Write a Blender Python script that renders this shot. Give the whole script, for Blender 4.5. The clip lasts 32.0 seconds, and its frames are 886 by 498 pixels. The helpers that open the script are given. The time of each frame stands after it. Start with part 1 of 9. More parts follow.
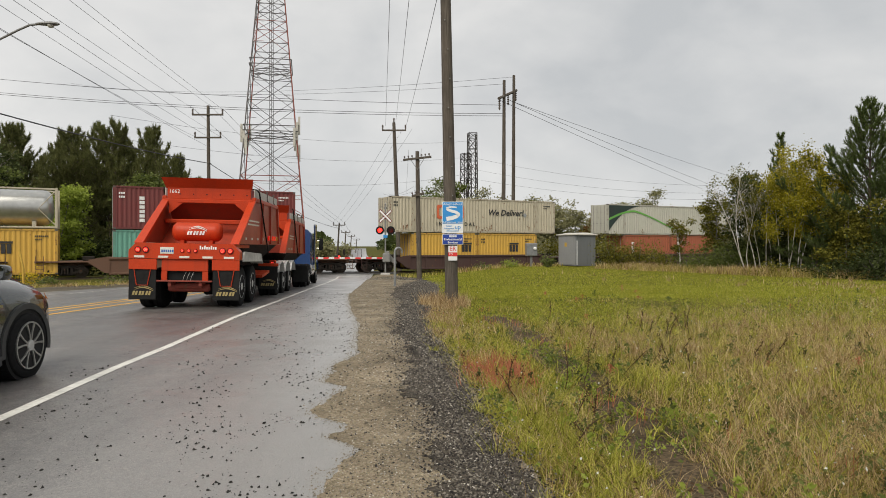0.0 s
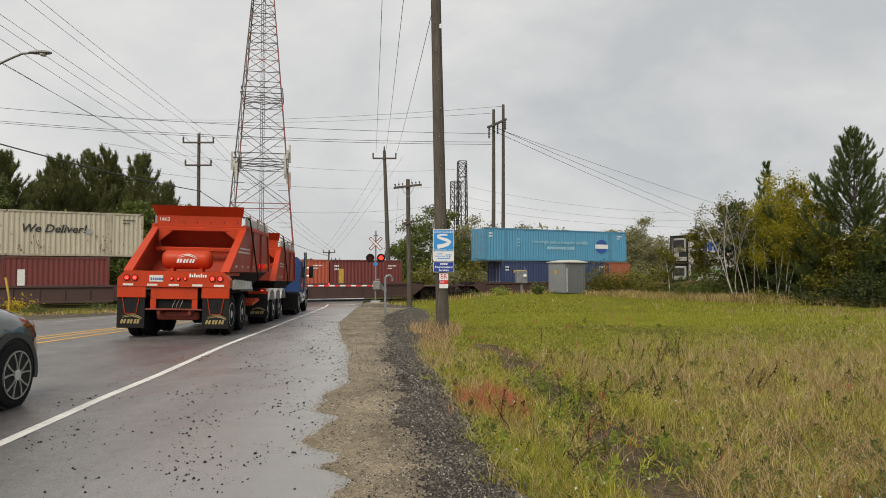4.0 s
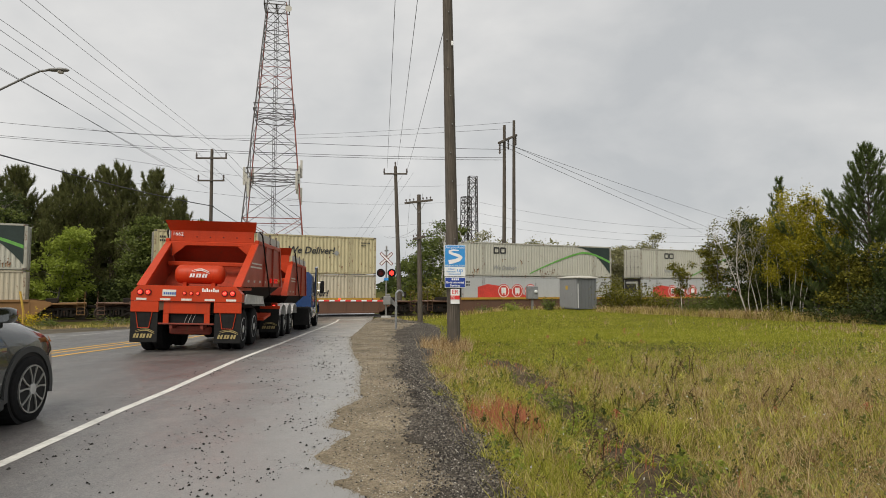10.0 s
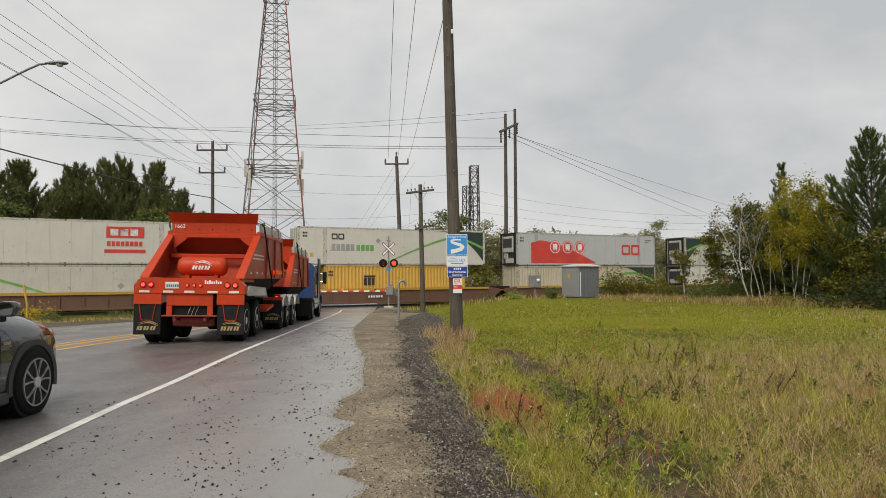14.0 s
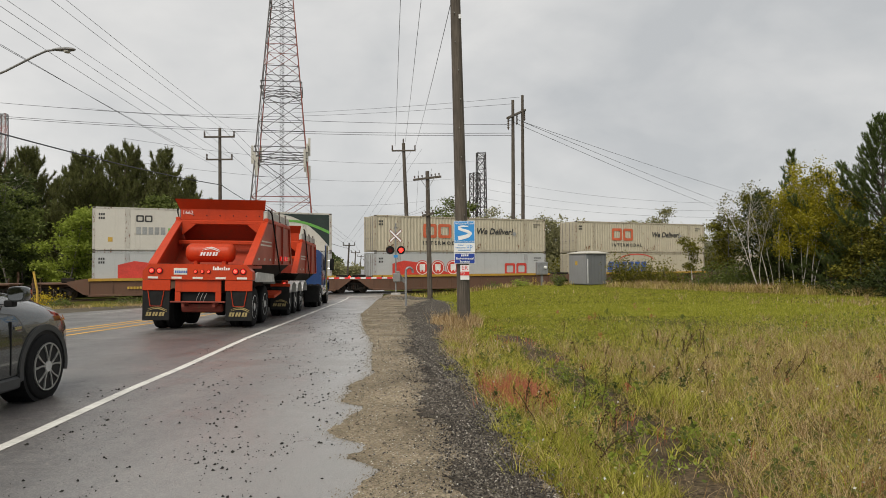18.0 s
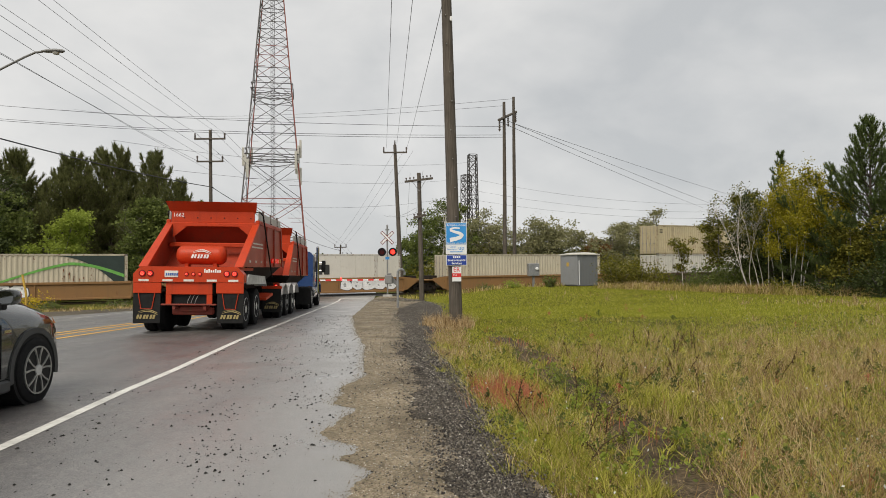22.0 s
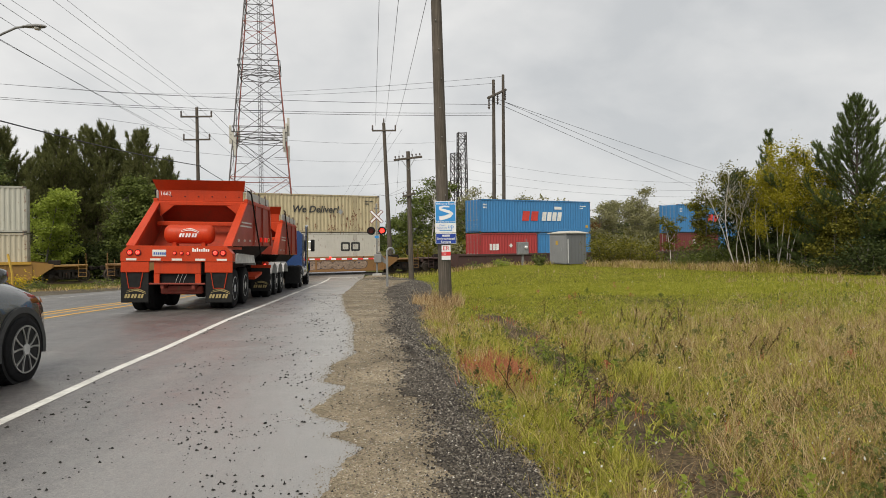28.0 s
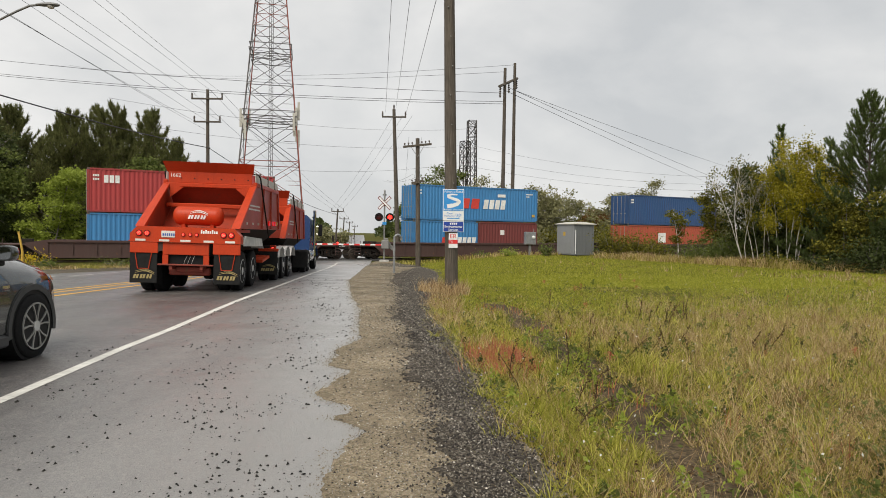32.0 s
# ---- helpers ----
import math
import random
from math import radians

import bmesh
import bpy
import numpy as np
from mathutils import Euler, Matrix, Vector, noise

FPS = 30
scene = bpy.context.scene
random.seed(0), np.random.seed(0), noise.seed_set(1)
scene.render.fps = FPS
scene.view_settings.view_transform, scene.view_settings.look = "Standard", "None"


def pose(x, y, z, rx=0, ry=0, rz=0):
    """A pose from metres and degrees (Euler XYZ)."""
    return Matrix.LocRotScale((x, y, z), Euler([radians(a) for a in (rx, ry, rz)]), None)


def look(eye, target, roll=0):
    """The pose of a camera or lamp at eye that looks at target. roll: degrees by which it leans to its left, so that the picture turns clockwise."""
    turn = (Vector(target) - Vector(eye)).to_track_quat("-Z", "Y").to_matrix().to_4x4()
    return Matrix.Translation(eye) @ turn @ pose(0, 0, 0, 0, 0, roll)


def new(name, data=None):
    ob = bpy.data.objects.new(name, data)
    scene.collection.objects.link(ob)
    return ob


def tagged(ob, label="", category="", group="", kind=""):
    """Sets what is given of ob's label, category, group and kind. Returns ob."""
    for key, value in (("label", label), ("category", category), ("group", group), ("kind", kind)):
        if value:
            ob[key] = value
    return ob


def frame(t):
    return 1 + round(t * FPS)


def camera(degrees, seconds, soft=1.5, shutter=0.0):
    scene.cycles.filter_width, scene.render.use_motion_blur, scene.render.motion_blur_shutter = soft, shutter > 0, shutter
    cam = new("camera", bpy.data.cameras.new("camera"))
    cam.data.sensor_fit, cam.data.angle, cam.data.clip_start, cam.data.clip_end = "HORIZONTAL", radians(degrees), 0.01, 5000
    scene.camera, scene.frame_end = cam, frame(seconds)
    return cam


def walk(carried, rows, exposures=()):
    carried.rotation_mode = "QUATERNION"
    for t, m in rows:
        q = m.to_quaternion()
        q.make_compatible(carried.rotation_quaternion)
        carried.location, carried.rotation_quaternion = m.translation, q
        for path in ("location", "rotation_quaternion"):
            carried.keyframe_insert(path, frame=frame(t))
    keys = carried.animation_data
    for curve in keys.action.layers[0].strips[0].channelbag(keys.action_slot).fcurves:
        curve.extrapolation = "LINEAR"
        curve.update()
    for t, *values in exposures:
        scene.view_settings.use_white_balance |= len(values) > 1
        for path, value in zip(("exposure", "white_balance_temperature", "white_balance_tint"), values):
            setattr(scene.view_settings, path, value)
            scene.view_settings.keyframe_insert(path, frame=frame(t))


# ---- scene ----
cam = camera(67.2, 32.0, soft=0.9)
# seconds, place of the hand-held camera, tilt, turn and lean in degrees
PATH = [
    (0.0, 0.057, 0.017, 1.498, 89.73, 0.08, 0.03),
    (0.5, 0.047, 0.007, 1.503, 90.41, -0.37, 0.08),
    (1.0, 0.047, -0.000, 1.507, 90.89, -0.74, 0.08),
    (1.5, 0.048, -0.007, 1.504, 91.11, -0.91, 0.05),
    (2.0, 0.052, -0.008, 1.501, 91.23, -0.97, 0.03),
    (2.5, 0.047, -0.005, 1.499, 91.38, -0.93, 0.05),
    (3.0, 0.042, -0.013, 1.504, 91.57, -0.87, 0.07),
    (3.5, 0.036, -0.010, 1.506, 91.80, -0.82, 0.03),
    (5.5, 0.025, -0.013, 1.503, 92.88, -0.64, -0.10),
    (6.0, 0.022, -0.013, 1.506, 93.01, -0.47, -0.09),
    (6.5, 0.016, -0.015, 1.510, 93.10, -0.30, -0.03),
    (7.0, 0.011, -0.012, 1.508, 93.09, -0.19, 0.02),
    (7.5, 0.009, -0.002, 1.504, 93.10, -0.10, 0.16),
    (8.0, 0.011, -0.004, 1.507, 93.06, -0.02, 0.25),
    (8.5, -0.001, -0.008, 1.508, 93.12, 0.02, 0.39),
    (9.0, 0.005, -0.018, 1.507, 93.20, 0.10, 0.37),
    (9.5, 0.000, -0.017, 1.507, 93.34, 0.13, 0.34),
    (10.0, 0.002, -0.016, 1.510, 93.39, 0.10, 0.17),
    (10.5, 0.001, -0.005, 1.503, 93.40, 0.02, 0.01),
    (11.0, 0.008, -0.012, 1.500, 93.40, -0.04, -0.14),
    (11.5, 0.005, -0.007, 1.507, 93.33, -0.11, -0.27),
    (12.0, 0.003, -0.011, 1.503, 93.22, -0.13, -0.33),
    (12.5, 0.004, -0.003, 1.501, 93.06, -0.07, -0.38),
    (13.0, 0.000, 0.000, 1.500, 92.86, 0.00, -0.40),
    (13.5, 0.004, -0.010, 1.506, 92.69, 0.14, -0.39),
    (14.0, 0.004, -0.006, 1.506, 92.51, 0.28, -0.41),
    (14.5, 0.004, -0.006, 1.500, 92.43, 0.43, -0.39),
    (16.5, -0.002, 0.000, 1.498, 92.05, 0.84, -0.29),
    (17.0, -0.005, -0.003, 1.502, 91.84, 0.90, -0.32),
    (17.5, -0.006, 0.004, 1.493, 91.62, 0.92, -0.30),
    (18.0, -0.008, 0.012, 1.491, 91.41, 0.88, -0.34),
    (18.5, -0.005, 0.006, 1.494, 91.26, 0.81, -0.38),
    (19.0, -0.010, 0.007, 1.495, 91.19, 0.70, -0.39),
    (19.5, -0.003, -0.004, 1.498, 91.18, 0.60, -0.48),
    (20.0, -0.007, -0.001, 1.493, 91.26, 0.47, -0.52),
    (20.5, -0.007, -0.012, 1.500, 91.40, 0.32, -0.50),
    (21.0, -0.009, -0.005, 1.497, 91.55, 0.23, -0.52),
    (21.5, -0.010, -0.009, 1.493, 91.62, 0.16, -0.51),
    (22.0, -0.013, -0.007, 1.492, 91.55, 0.16, -0.51),
    (22.5, -0.014, -0.017, 1.495, 91.40, 0.16, -0.50),
    (23.0, -0.014, -0.003, 1.493, 91.11, 0.22, -0.52),
    (23.5, -0.007, -0.005, 1.490, 90.84, 0.20, -0.50),
    (24.0, -0.010, -0.003, 1.489, 90.59, 0.10, -0.50),
    (24.5, -0.015, -0.011, 1.493, 90.40, -0.05, -0.43),
    (25.0, -0.013, -0.006, 1.489, 90.33, -0.18, -0.34),
    (25.5, -0.007, -0.010, 1.486, 90.32, -0.27, -0.39),
    (27.5, -0.009, -0.017, 1.485, 89.96, -0.65, -0.50),
    (28.0, -0.012, -0.013, 1.486, 89.72, -0.73, -0.62),
    (28.5, -0.005, -0.003, 1.480, 89.51, -0.75, -0.67),
    (29.0, 0.004, -0.016, 1.482, 89.28, -0.71, -0.67),
    (29.5, -0.003, -0.015, 1.489, 89.02, -0.67, -0.51),
    (30.0, -0.001, -0.026, 1.485, 88.77, -0.55, -0.25),
    (30.5, -0.002, -0.015, 1.484, 88.54, -0.38, 0.04),
    (31.0, -0.008, -0.023, 1.482, 88.46, -0.24, 0.38),
    (31.5, -0.002, -0.044, 1.486, 88.50, -0.11, 0.56),
    (32.0, -0.006, -0.046, 1.485, 88.68, -0.11, 0.77),
]


def held(x, y, z, rx, rz, lean):
    return Matrix.Translation((x, y, z)) @ pose(0, 0, 0, rx, 0, rz) @ pose(0, 0, 0, 0, 0, lean)


walk(cam, [(t, held(*p)) for t, *p in PATH], exposures=[(0.0, 0.32), (6.0, 0.26), (14.0, 0.24), (19.0, 0.26), (24.0, 0.34), (32.0, 0.42)])

# ---- world: overcast sky with uneven cloud, a weak wide sun ----
SUN_EL, SUN_AZ = 48.0, 200.0
world = bpy.data.worlds.new("overcast_sky")
scene.world = world
world.use_nodes = True
wt = world.node_tree
wn, wl = wt.nodes, wt.links
wn.clear()
w_out = wn.new("ShaderNodeOutputWorld")
w_bg = wn.new("ShaderNodeBackground")
w_sky = wn.new("ShaderNodeTexSky")
w_sky.sky_type = "NISHITA"
w_sky.sun_disc = False
w_sky.sun_elevation, w_sky.sun_rotation = radians(SUN_EL), radians(SUN_AZ)
w_tc = wn.new("ShaderNodeTexCoord")
w_map = wn.new("ShaderNodeMapping")
w_map.inputs["Scale"].default_value = (1.0, 1.0, 1.7)
w_map.inputs["Location"].default_value = (0.35, 0.1, 0.2)
w_n1 = wn.new("ShaderNodeTexNoise")
w_n1.inputs["Scale"].default_value = 2.0
w_n1.inputs["Detail"].default_value = 7.0
w_n1.inputs["Roughness"].default_value = 0.5
w_n1.inputs["Distortion"].default_value = 0.4
w_n2 = wn.new("ShaderNodeTexNoise")
w_n2.inputs["Scale"].default_value = 6.5
w_n2.inputs["Detail"].default_value = 8.0
w_n2.inputs["Roughness"].default_value = 0.52
w_n2.inputs["Distortion"].default_value = 0.3
w_sum = wn.new("ShaderNodeMath")
w_sum.operation = "MULTIPLY_ADD"
w_sum.inputs[1].default_value = 0.32
w_ramp = wn.new("ShaderNodeValToRGB")
w_ramp.color_ramp.elements[0].position = 0.50
w_ramp.color_ramp.elements[0].color = (0.58, 0.595, 0.605, 1)
w_ramp.color_ramp.elements[1].position = 0.84
w_ramp.color_ramp.elements[1].color = (0.86, 0.85, 0.83, 1)
w_mix = wn.new("ShaderNodeMix")
w_mix.data_type = "RGBA"
w_mix.inputs[0].default_value = 0.96
w_dim = wn.new("ShaderNodeVectorMath")
w_dim.operation = "SCALE"
w_dim.inputs[3].default_value = 0.1
wl.new(w_tc.outputs["Generated"], w_map.inputs["Vector"])
wl.new(w_map.outputs[0], w_n1.inputs["Vector"])
wl.new(w_map.outputs[0], w_n2.inputs["Vector"])
wl.new(w_n2.outputs["Fac"], w_sum.inputs[0])
wl.new(w_n1.outputs["Fac"], w_sum.inputs[2])
wl.new(w_sum.outputs[0], w_ramp.inputs[0])
wl.new(w_sky.outputs[0], w_dim.inputs[0])
wl.new(w_dim.outputs[0], w_mix.inputs[6])
wl.new(w_ramp.outputs[0], w_mix.inputs[7])
wl.new(w_mix.outputs[2], w_bg.inputs[0])
w_bg.inputs[1].default_value = 0.77
wl.new(w_bg.outputs[0], w_out.inputs[0])

sun_data = bpy.data.lights.new("sun", "SUN")
sun_data.energy, sun_data.angle, sun_data.color = 2.4, radians(40), (1.0, 0.925, 0.80)
sun = new("sun", sun_data)
sa, se = radians(SUN_AZ), radians(SUN_EL)
sun.matrix_world = look((math.sin(sa) * math.cos(se) * 100, math.cos(sa) * math.cos(se) * 100, math.sin(se) * 100), (0, 0, 0))


# ---- materials ----
MATS = {}
PAINT_COL = {}


def ramp_node(nt, stops):
    r = nt.nodes.new("ShaderNodeValToRGB")
    el = r.color_ramp.elements
    while len(el) < len(stops):
        el.new(0.5)
    for e, (p, c) in zip(el, stops):
        e.position, e.color = p, (*c, 1)
    return r


def noise_node(nt, scale, detail=4.0, rough=0.55, stretch=None, coord="Object"):
    tc = nt.nodes.new("ShaderNodeTexCoord")
    n = nt.nodes.new("ShaderNodeTexNoise")
    n.inputs["Scale"].default_value = scale
    n.inputs["Detail"].default_value = detail
    n.inputs["Roughness"].default_value = rough
    if stretch:
        mp = nt.nodes.new("ShaderNodeMapping")
        mp.inputs["Scale"].default_value = stretch
        nt.links.new(tc.outputs[coord], mp.inputs[0])
        nt.links.new(mp.outputs[0], n.inputs["Vector"])
    else:
        nt.links.new(tc.outputs[coord], n.inputs["Vector"])
    return n


def mixed(nt, fac, a, b, mode="MIX"):
    m = nt.nodes.new("ShaderNodeMix")
    m.data_type, m.blend_type = "RGBA", mode
    for i, v in ((0, fac), (6, a), (7, b)):
        if isinstance(v, (int, float)):
            m.inputs[i].default_value = v
        elif isinstance(v, tuple):
            m.inputs[i].default_value = (*v, 1)
        else:
            nt.links.new(v, m.inputs[i])
    return m.outputs[2]


def bumped(nt, bsdf, height, strength, dist):
    b = nt.nodes.new("ShaderNodeBump")
    b.inputs["Strength"].default_value, b.inputs["Distance"].default_value = strength, dist
    nt.links.new(height, b.inputs["Height"])
    nt.links.new(b.outputs[0], bsdf.inputs["Normal"])


def base_mat(name):
    m = bpy.data.materials.new(name)
    m.use_nodes = True
    return m, m.node_tree, m.node_tree.nodes["Principled BSDF"]


def shade(c, k):
    return tuple(min(1.0, v * k) for v in c)


def paint(name, col, rough=0.5, metal=0.0, dirt=0.35, rust=0.0, wear=0.0, dirt_col=(0.09, 0.075, 0.06)):
    """Painted metal: large stains, vertical streaks, fine grain, rust spots."""
    if name in MATS:
        return MATS[name]
    PAINT_COL[name] = col
    m, nt, b = base_mat(name)
    big = noise_node(nt, 0.9, 5, 0.6)
    streak = noise_node(nt, 2.2, 4, 0.6, (3.0, 3.0, 0.18))
    fine = noise_node(nt, 38.0, 3, 0.6)
    r1 = ramp_node(nt, [(0.42, (0, 0, 0)), (0.78, (dirt, dirt, dirt))])
    nt.links.new(big.outputs["Fac"], r1.inputs[0])
    r2 = ramp_node(nt, [(0.52, (0, 0, 0)), (0.8, (dirt * 1.1, dirt * 1.1, dirt * 1.1))])
    nt.links.new(streak.outputs["Fac"], r2.inputs[0])
    c = mixed(nt, r1.outputs[0], col, tuple(0.55 * a + 0.45 * d for a, d in zip(col, dirt_col)))
    c = mixed(nt, r2.outputs[0], c, tuple(0.45 * a + 0.55 * d for a, d in zip(col, dirt_col)))
    r3 = ramp_node(nt, [(0.3, (0.86, 0.86, 0.86)), (0.7, (1.06, 1.06, 1.06))])
    nt.links.new(fine.outputs["Fac"], r3.inputs[0])
    c = mixed(nt, 1.0, c, r3.outputs[0], "MULTIPLY")
    if rust:
        sp = noise_node(nt, 5.5, 6, 0.7, (1.0, 1.0, 0.45))
        r4 = ramp_node(nt, [(0.66 - 0.12 * rust, (0, 0, 0)), (0.72 - 0.1 * rust, (1, 1, 1))])
        nt.links.new(sp.outputs["Fac"], r4.inputs[0])
        c = mixed(nt, r4.outputs[0], c, (0.14, 0.055, 0.025))
    nt.links.new(c, b.inputs["Base Color"])
    rr = nt.nodes.new("ShaderNodeMapRange")
    rr.inputs[3].default_value, rr.inputs[4].default_value = max(0.05, rough - 0.12), min(1, rough + 0.2)
    nt.links.new(big.outputs["Fac"], rr.inputs[0])
    nt.links.new(rr.outputs[0], b.inputs["Roughness"])
    b.inputs["Metallic"].default_value = metal
    bumped(nt, b, fine.outputs["Fac"], 0.12, 0.004)
    MATS[name] = m
    return m


def plain(name, col, rough=0.6, metal=0.0, var=0.2, scale=12.0, bump=0.1, dist=0.005, coord="Object"):
    """A surface with two scales of tone and a fine relief."""
    if name in MATS:
        return MATS[name]
    m, nt, b = base_mat(name)
    n1 = noise_node(nt, scale, 5, 0.6, coord=coord)
    n2 = noise_node(nt, scale * 0.11, 3, 0.5, coord=coord)
    r = ramp_node(nt, [(0.25, shade(col, 1 - var)), (0.75, shade(col, 1 + var))])
    nt.links.new(n1.outputs["Fac"], r.inputs[0])
    r2 = ramp_node(nt, [(0.3, (1 - var * 0.7,) * 3), (0.7, (1 + var * 0.5,) * 3)])
    nt.links.new(n2.outputs["Fac"], r2.inputs[0])
    nt.links.new(mixed(nt, 1.0, r.outputs[0], r2.outputs[0], "MULTIPLY"), b.inputs["Base Color"])
    b.inputs["Roughness"].default_value, b.inputs["Metallic"].default_value = rough, metal
    bumped(nt, b, n1.outputs["Fac"], bump, dist)
    MATS[name] = m
    return m


def glow(name, col, strength):
    if name in MATS:
        return MATS[name]
    m, nt, b = base_mat(name)
    b.inputs["Base Color"].default_value = (*col, 1)
    b.inputs["Emission Color"].default_value = (*col, 1)
    b.inputs["Emission Strength"].default_value = strength
    b.inputs["Roughness"].default_value = 0.2
    MATS[name] = m
    return m


# ---- mesh building ----
class Form:
    """Collects faces for one mesh."""

    def __init__(self):
        self.v, self.f = [], []

    def add(self, verts, faces):
        n = len(self.v)
        self.v += [tuple(p) for p in verts]
        self.f += [tuple(n + i for i in f) for f in faces]
        return self

    def box(self, x0, x1, y0, y1, z0, z1, c=0.0):
        if c <= 0:
            return self.add([(x, y, z) for z in (z0, z1) for y in (y0, y1) for x in (x0, x1)],
                            [(0, 2, 3, 1), (4, 5, 7, 6), (0, 1, 5, 4), (2, 6, 7, 3), (0, 4, 6, 2), (1, 3, 7, 5)])
        c = min(c, (x1 - x0) * 0.45, (y1 - y0) * 0.45, (z1 - z0) * 0.45)
        sec = [(x0 + c, y0), (x1 - c, y0), (x1, y0 + c), (x1, y1 - c), (x1 - c, y1), (x0 + c, y1), (x0, y1 - c), (x0, y0 + c)]
        cx, cy = (x0 + x1) / 2, (y0 + y1) / 2
        sx, sy = 1 - 2 * c / (x1 - x0), 1 - 2 * c / (y1 - y0)
        ins = [(cx + (x - cx) * sx, cy + (y - cy) * sy) for x, y in sec]
        rings = [[(x, y, z0) for x, y in ins], [(x, y, z0 + c) for x, y in sec], [(x, y, z1 - c) for x, y in sec], [(x, y, z1) for x, y in ins]]
        return self.loft(rings)

    def loft(self, rings, caps=True):
        k = len(rings[0])
        vs = [p for r in rings for p in r]
        fs = []
        for i in range(len(rings) - 1):
            for j in range(k):
                a, b = i * k + j, i * k + (j + 1) % k
                fs.append((a, b, b + k, a + k))
        if caps:
            fs.append(tuple(range(k - 1, -1, -1)))
            fs.append(tuple(range((len(rings) - 1) * k, len(rings) * k)))
        return self.add(vs, fs)

    def tube(self, pts, radii, n=8, caps=True):
        """A round bar along pts, with a radius for each."""
        if isinstance(radii, (int, float)):
            radii = [radii] * len(pts)
        pts = [Vector(p) for p in pts]
        rings = []
        for i, p in enumerate(pts):
            d = (pts[min(i + 1, len(pts) - 1)] - pts[max(i - 1, 0)]).normalized()
            ref = Vector((0, 0, 1)) if abs(d.z) < 0.9 else Vector((0, 1, 0))
            a = d.cross(ref).normalized()
            b = d.cross(a).normalized()
            rings.append([p + (a * math.cos(q) + b * math.sin(q)) * radii[i] for q in (2 * math.pi * j / n for j in range(n))])
        return self.loft([[tuple(v) for v in r] for r in rings], caps)

    def prism(self, poly, axis, a, b):
        """A polygon drawn in the plane across axis, pushed from a to b."""
        def put(p, q, w):
            return (w, p, q) if axis == "x" else (p, w, q) if axis == "y" else (p, q, w)
        return self.loft([[put(p, q, a) for p, q in poly], [put(p, q, b) for p, q in poly]])

    def spun(self, profile, axis="y", n=24, centre=(0, 0, 0)):
        """Profile of (radius, place along axis), turned about the axis."""
        rings = []
        for r, w in profile:
            ring = []
            for j in range(n):
                q = 2 * math.pi * j / n
                u, v = r * math.cos(q), r * math.sin(q)
                p = (w, u, v) if axis == "x" else (u, w, v) if axis == "y" else (u, v, w)
                ring.append(tuple(p[i] + centre[i] for i in range(3)))
            rings.append(ring)
        return self.loft(rings, caps=True)

    def mesh(self, name, material, smooth=None):
        me = bpy.data.meshes.new(name)
        me.from_pydata(self.v, [], self.f)
        me.materials.append(material)
        bm = bmesh.new()
        bm.from_mesh(me)
        bmesh.ops.recalc_face_normals(bm, faces=bm.faces)
        bm.to_mesh(me)
        bm.free()
        if smooth:
            me.polygons.foreach_set("use_smooth", [True] * len(me.polygons))
            me.set_sharp_from_angle(angle=radians(smooth))
        return me


def part(name, form, material, parent, label="", at=None, smooth=None):
    """One mesh object under a thing or a part."""
    me = form if isinstance(form, bpy.types.Mesh) else form.mesh(name, material, smooth)
    ob = new(name, me)
    ob.parent = parent
    if at is not None:
        ob.matrix_basis = at if isinstance(at, Matrix) else Matrix.Translation(at)
    if label:
        ob["label"] = label
    return ob


def thing(name, label, category, m=None, group="", kind=""):
    """An empty at the base of a thing, which its parts hang from."""
    ob = new(name)
    ob.empty_display_size = 0.2
    if m is not None:
        ob.matrix_basis = m
    return tagged(ob, label, category, group, kind)


def solid(name, form, material, label, category, m=None, group="", kind="", smooth=None):
    """A thing of one mesh."""
    ob = new(name, form.mesh(name, material, smooth) if isinstance(form, Form) else form)
    if m is not None:
        ob.matrix_basis = m
    return tagged(ob, label, category, group, kind)


def grid_mesh(name, verts, faces, material):
    """A large mesh straight from number arrays; faces all of one size."""
    verts, faces = np.asarray(verts, np.float32), np.asarray(faces, np.int32)
    k = faces.shape[1]
    me = bpy.data.meshes.new(name)
    me.vertices.add(len(verts))
    me.vertices.foreach_set("co", verts.ravel())
    me.loops.add(faces.size)
    me.loops.foreach_set("vertex_index", faces.ravel())
    me.polygons.add(len(faces))
    me.polygons.foreach_set("loop_start", np.arange(0, faces.size, k, dtype=np.int32))
    me.polygons.foreach_set("loop_total", np.full(len(faces), k, np.int32))
    me.update(calc_edges=True)
    me.materials.append(material)
    return me


TEXTS = {}


def text_mesh(words, size, material, depth=0.004, squeeze=1.0, slant=0.0, bold=0.0):
    """Lettering in the built-in font as a mesh, centred, in the xz plane, facing -y."""
    key = (words, size, material.name, squeeze, slant, bold)
    if key in TEXTS:
        return TEXTS[key]
    cu = bpy.data.curves.new("lettering", "FONT")
    cu.body, cu.size, cu.extrude = words, size, depth
    cu.align_x, cu.align_y = "CENTER", "CENTER"
    cu.resolution_u = 2
    cu.shear, cu.offset = slant, bold
    ob = new("lettering", cu)
    dg = bpy.context.evaluated_depsgraph_get()
    me = bpy.data.meshes.new_from_object(ob.evaluated_get(dg))
    bpy.data.objects.remove(ob)
    me.transform(pose(0, 0, 0, 90) @ Matrix.Diagonal((squeeze, 1, 1, 1)))
    me.materials.clear()
    me.materials.append(material)
    TEXTS[key] = me
    return me


def clamp01(v):
    return np.clip(v, 0, 1)


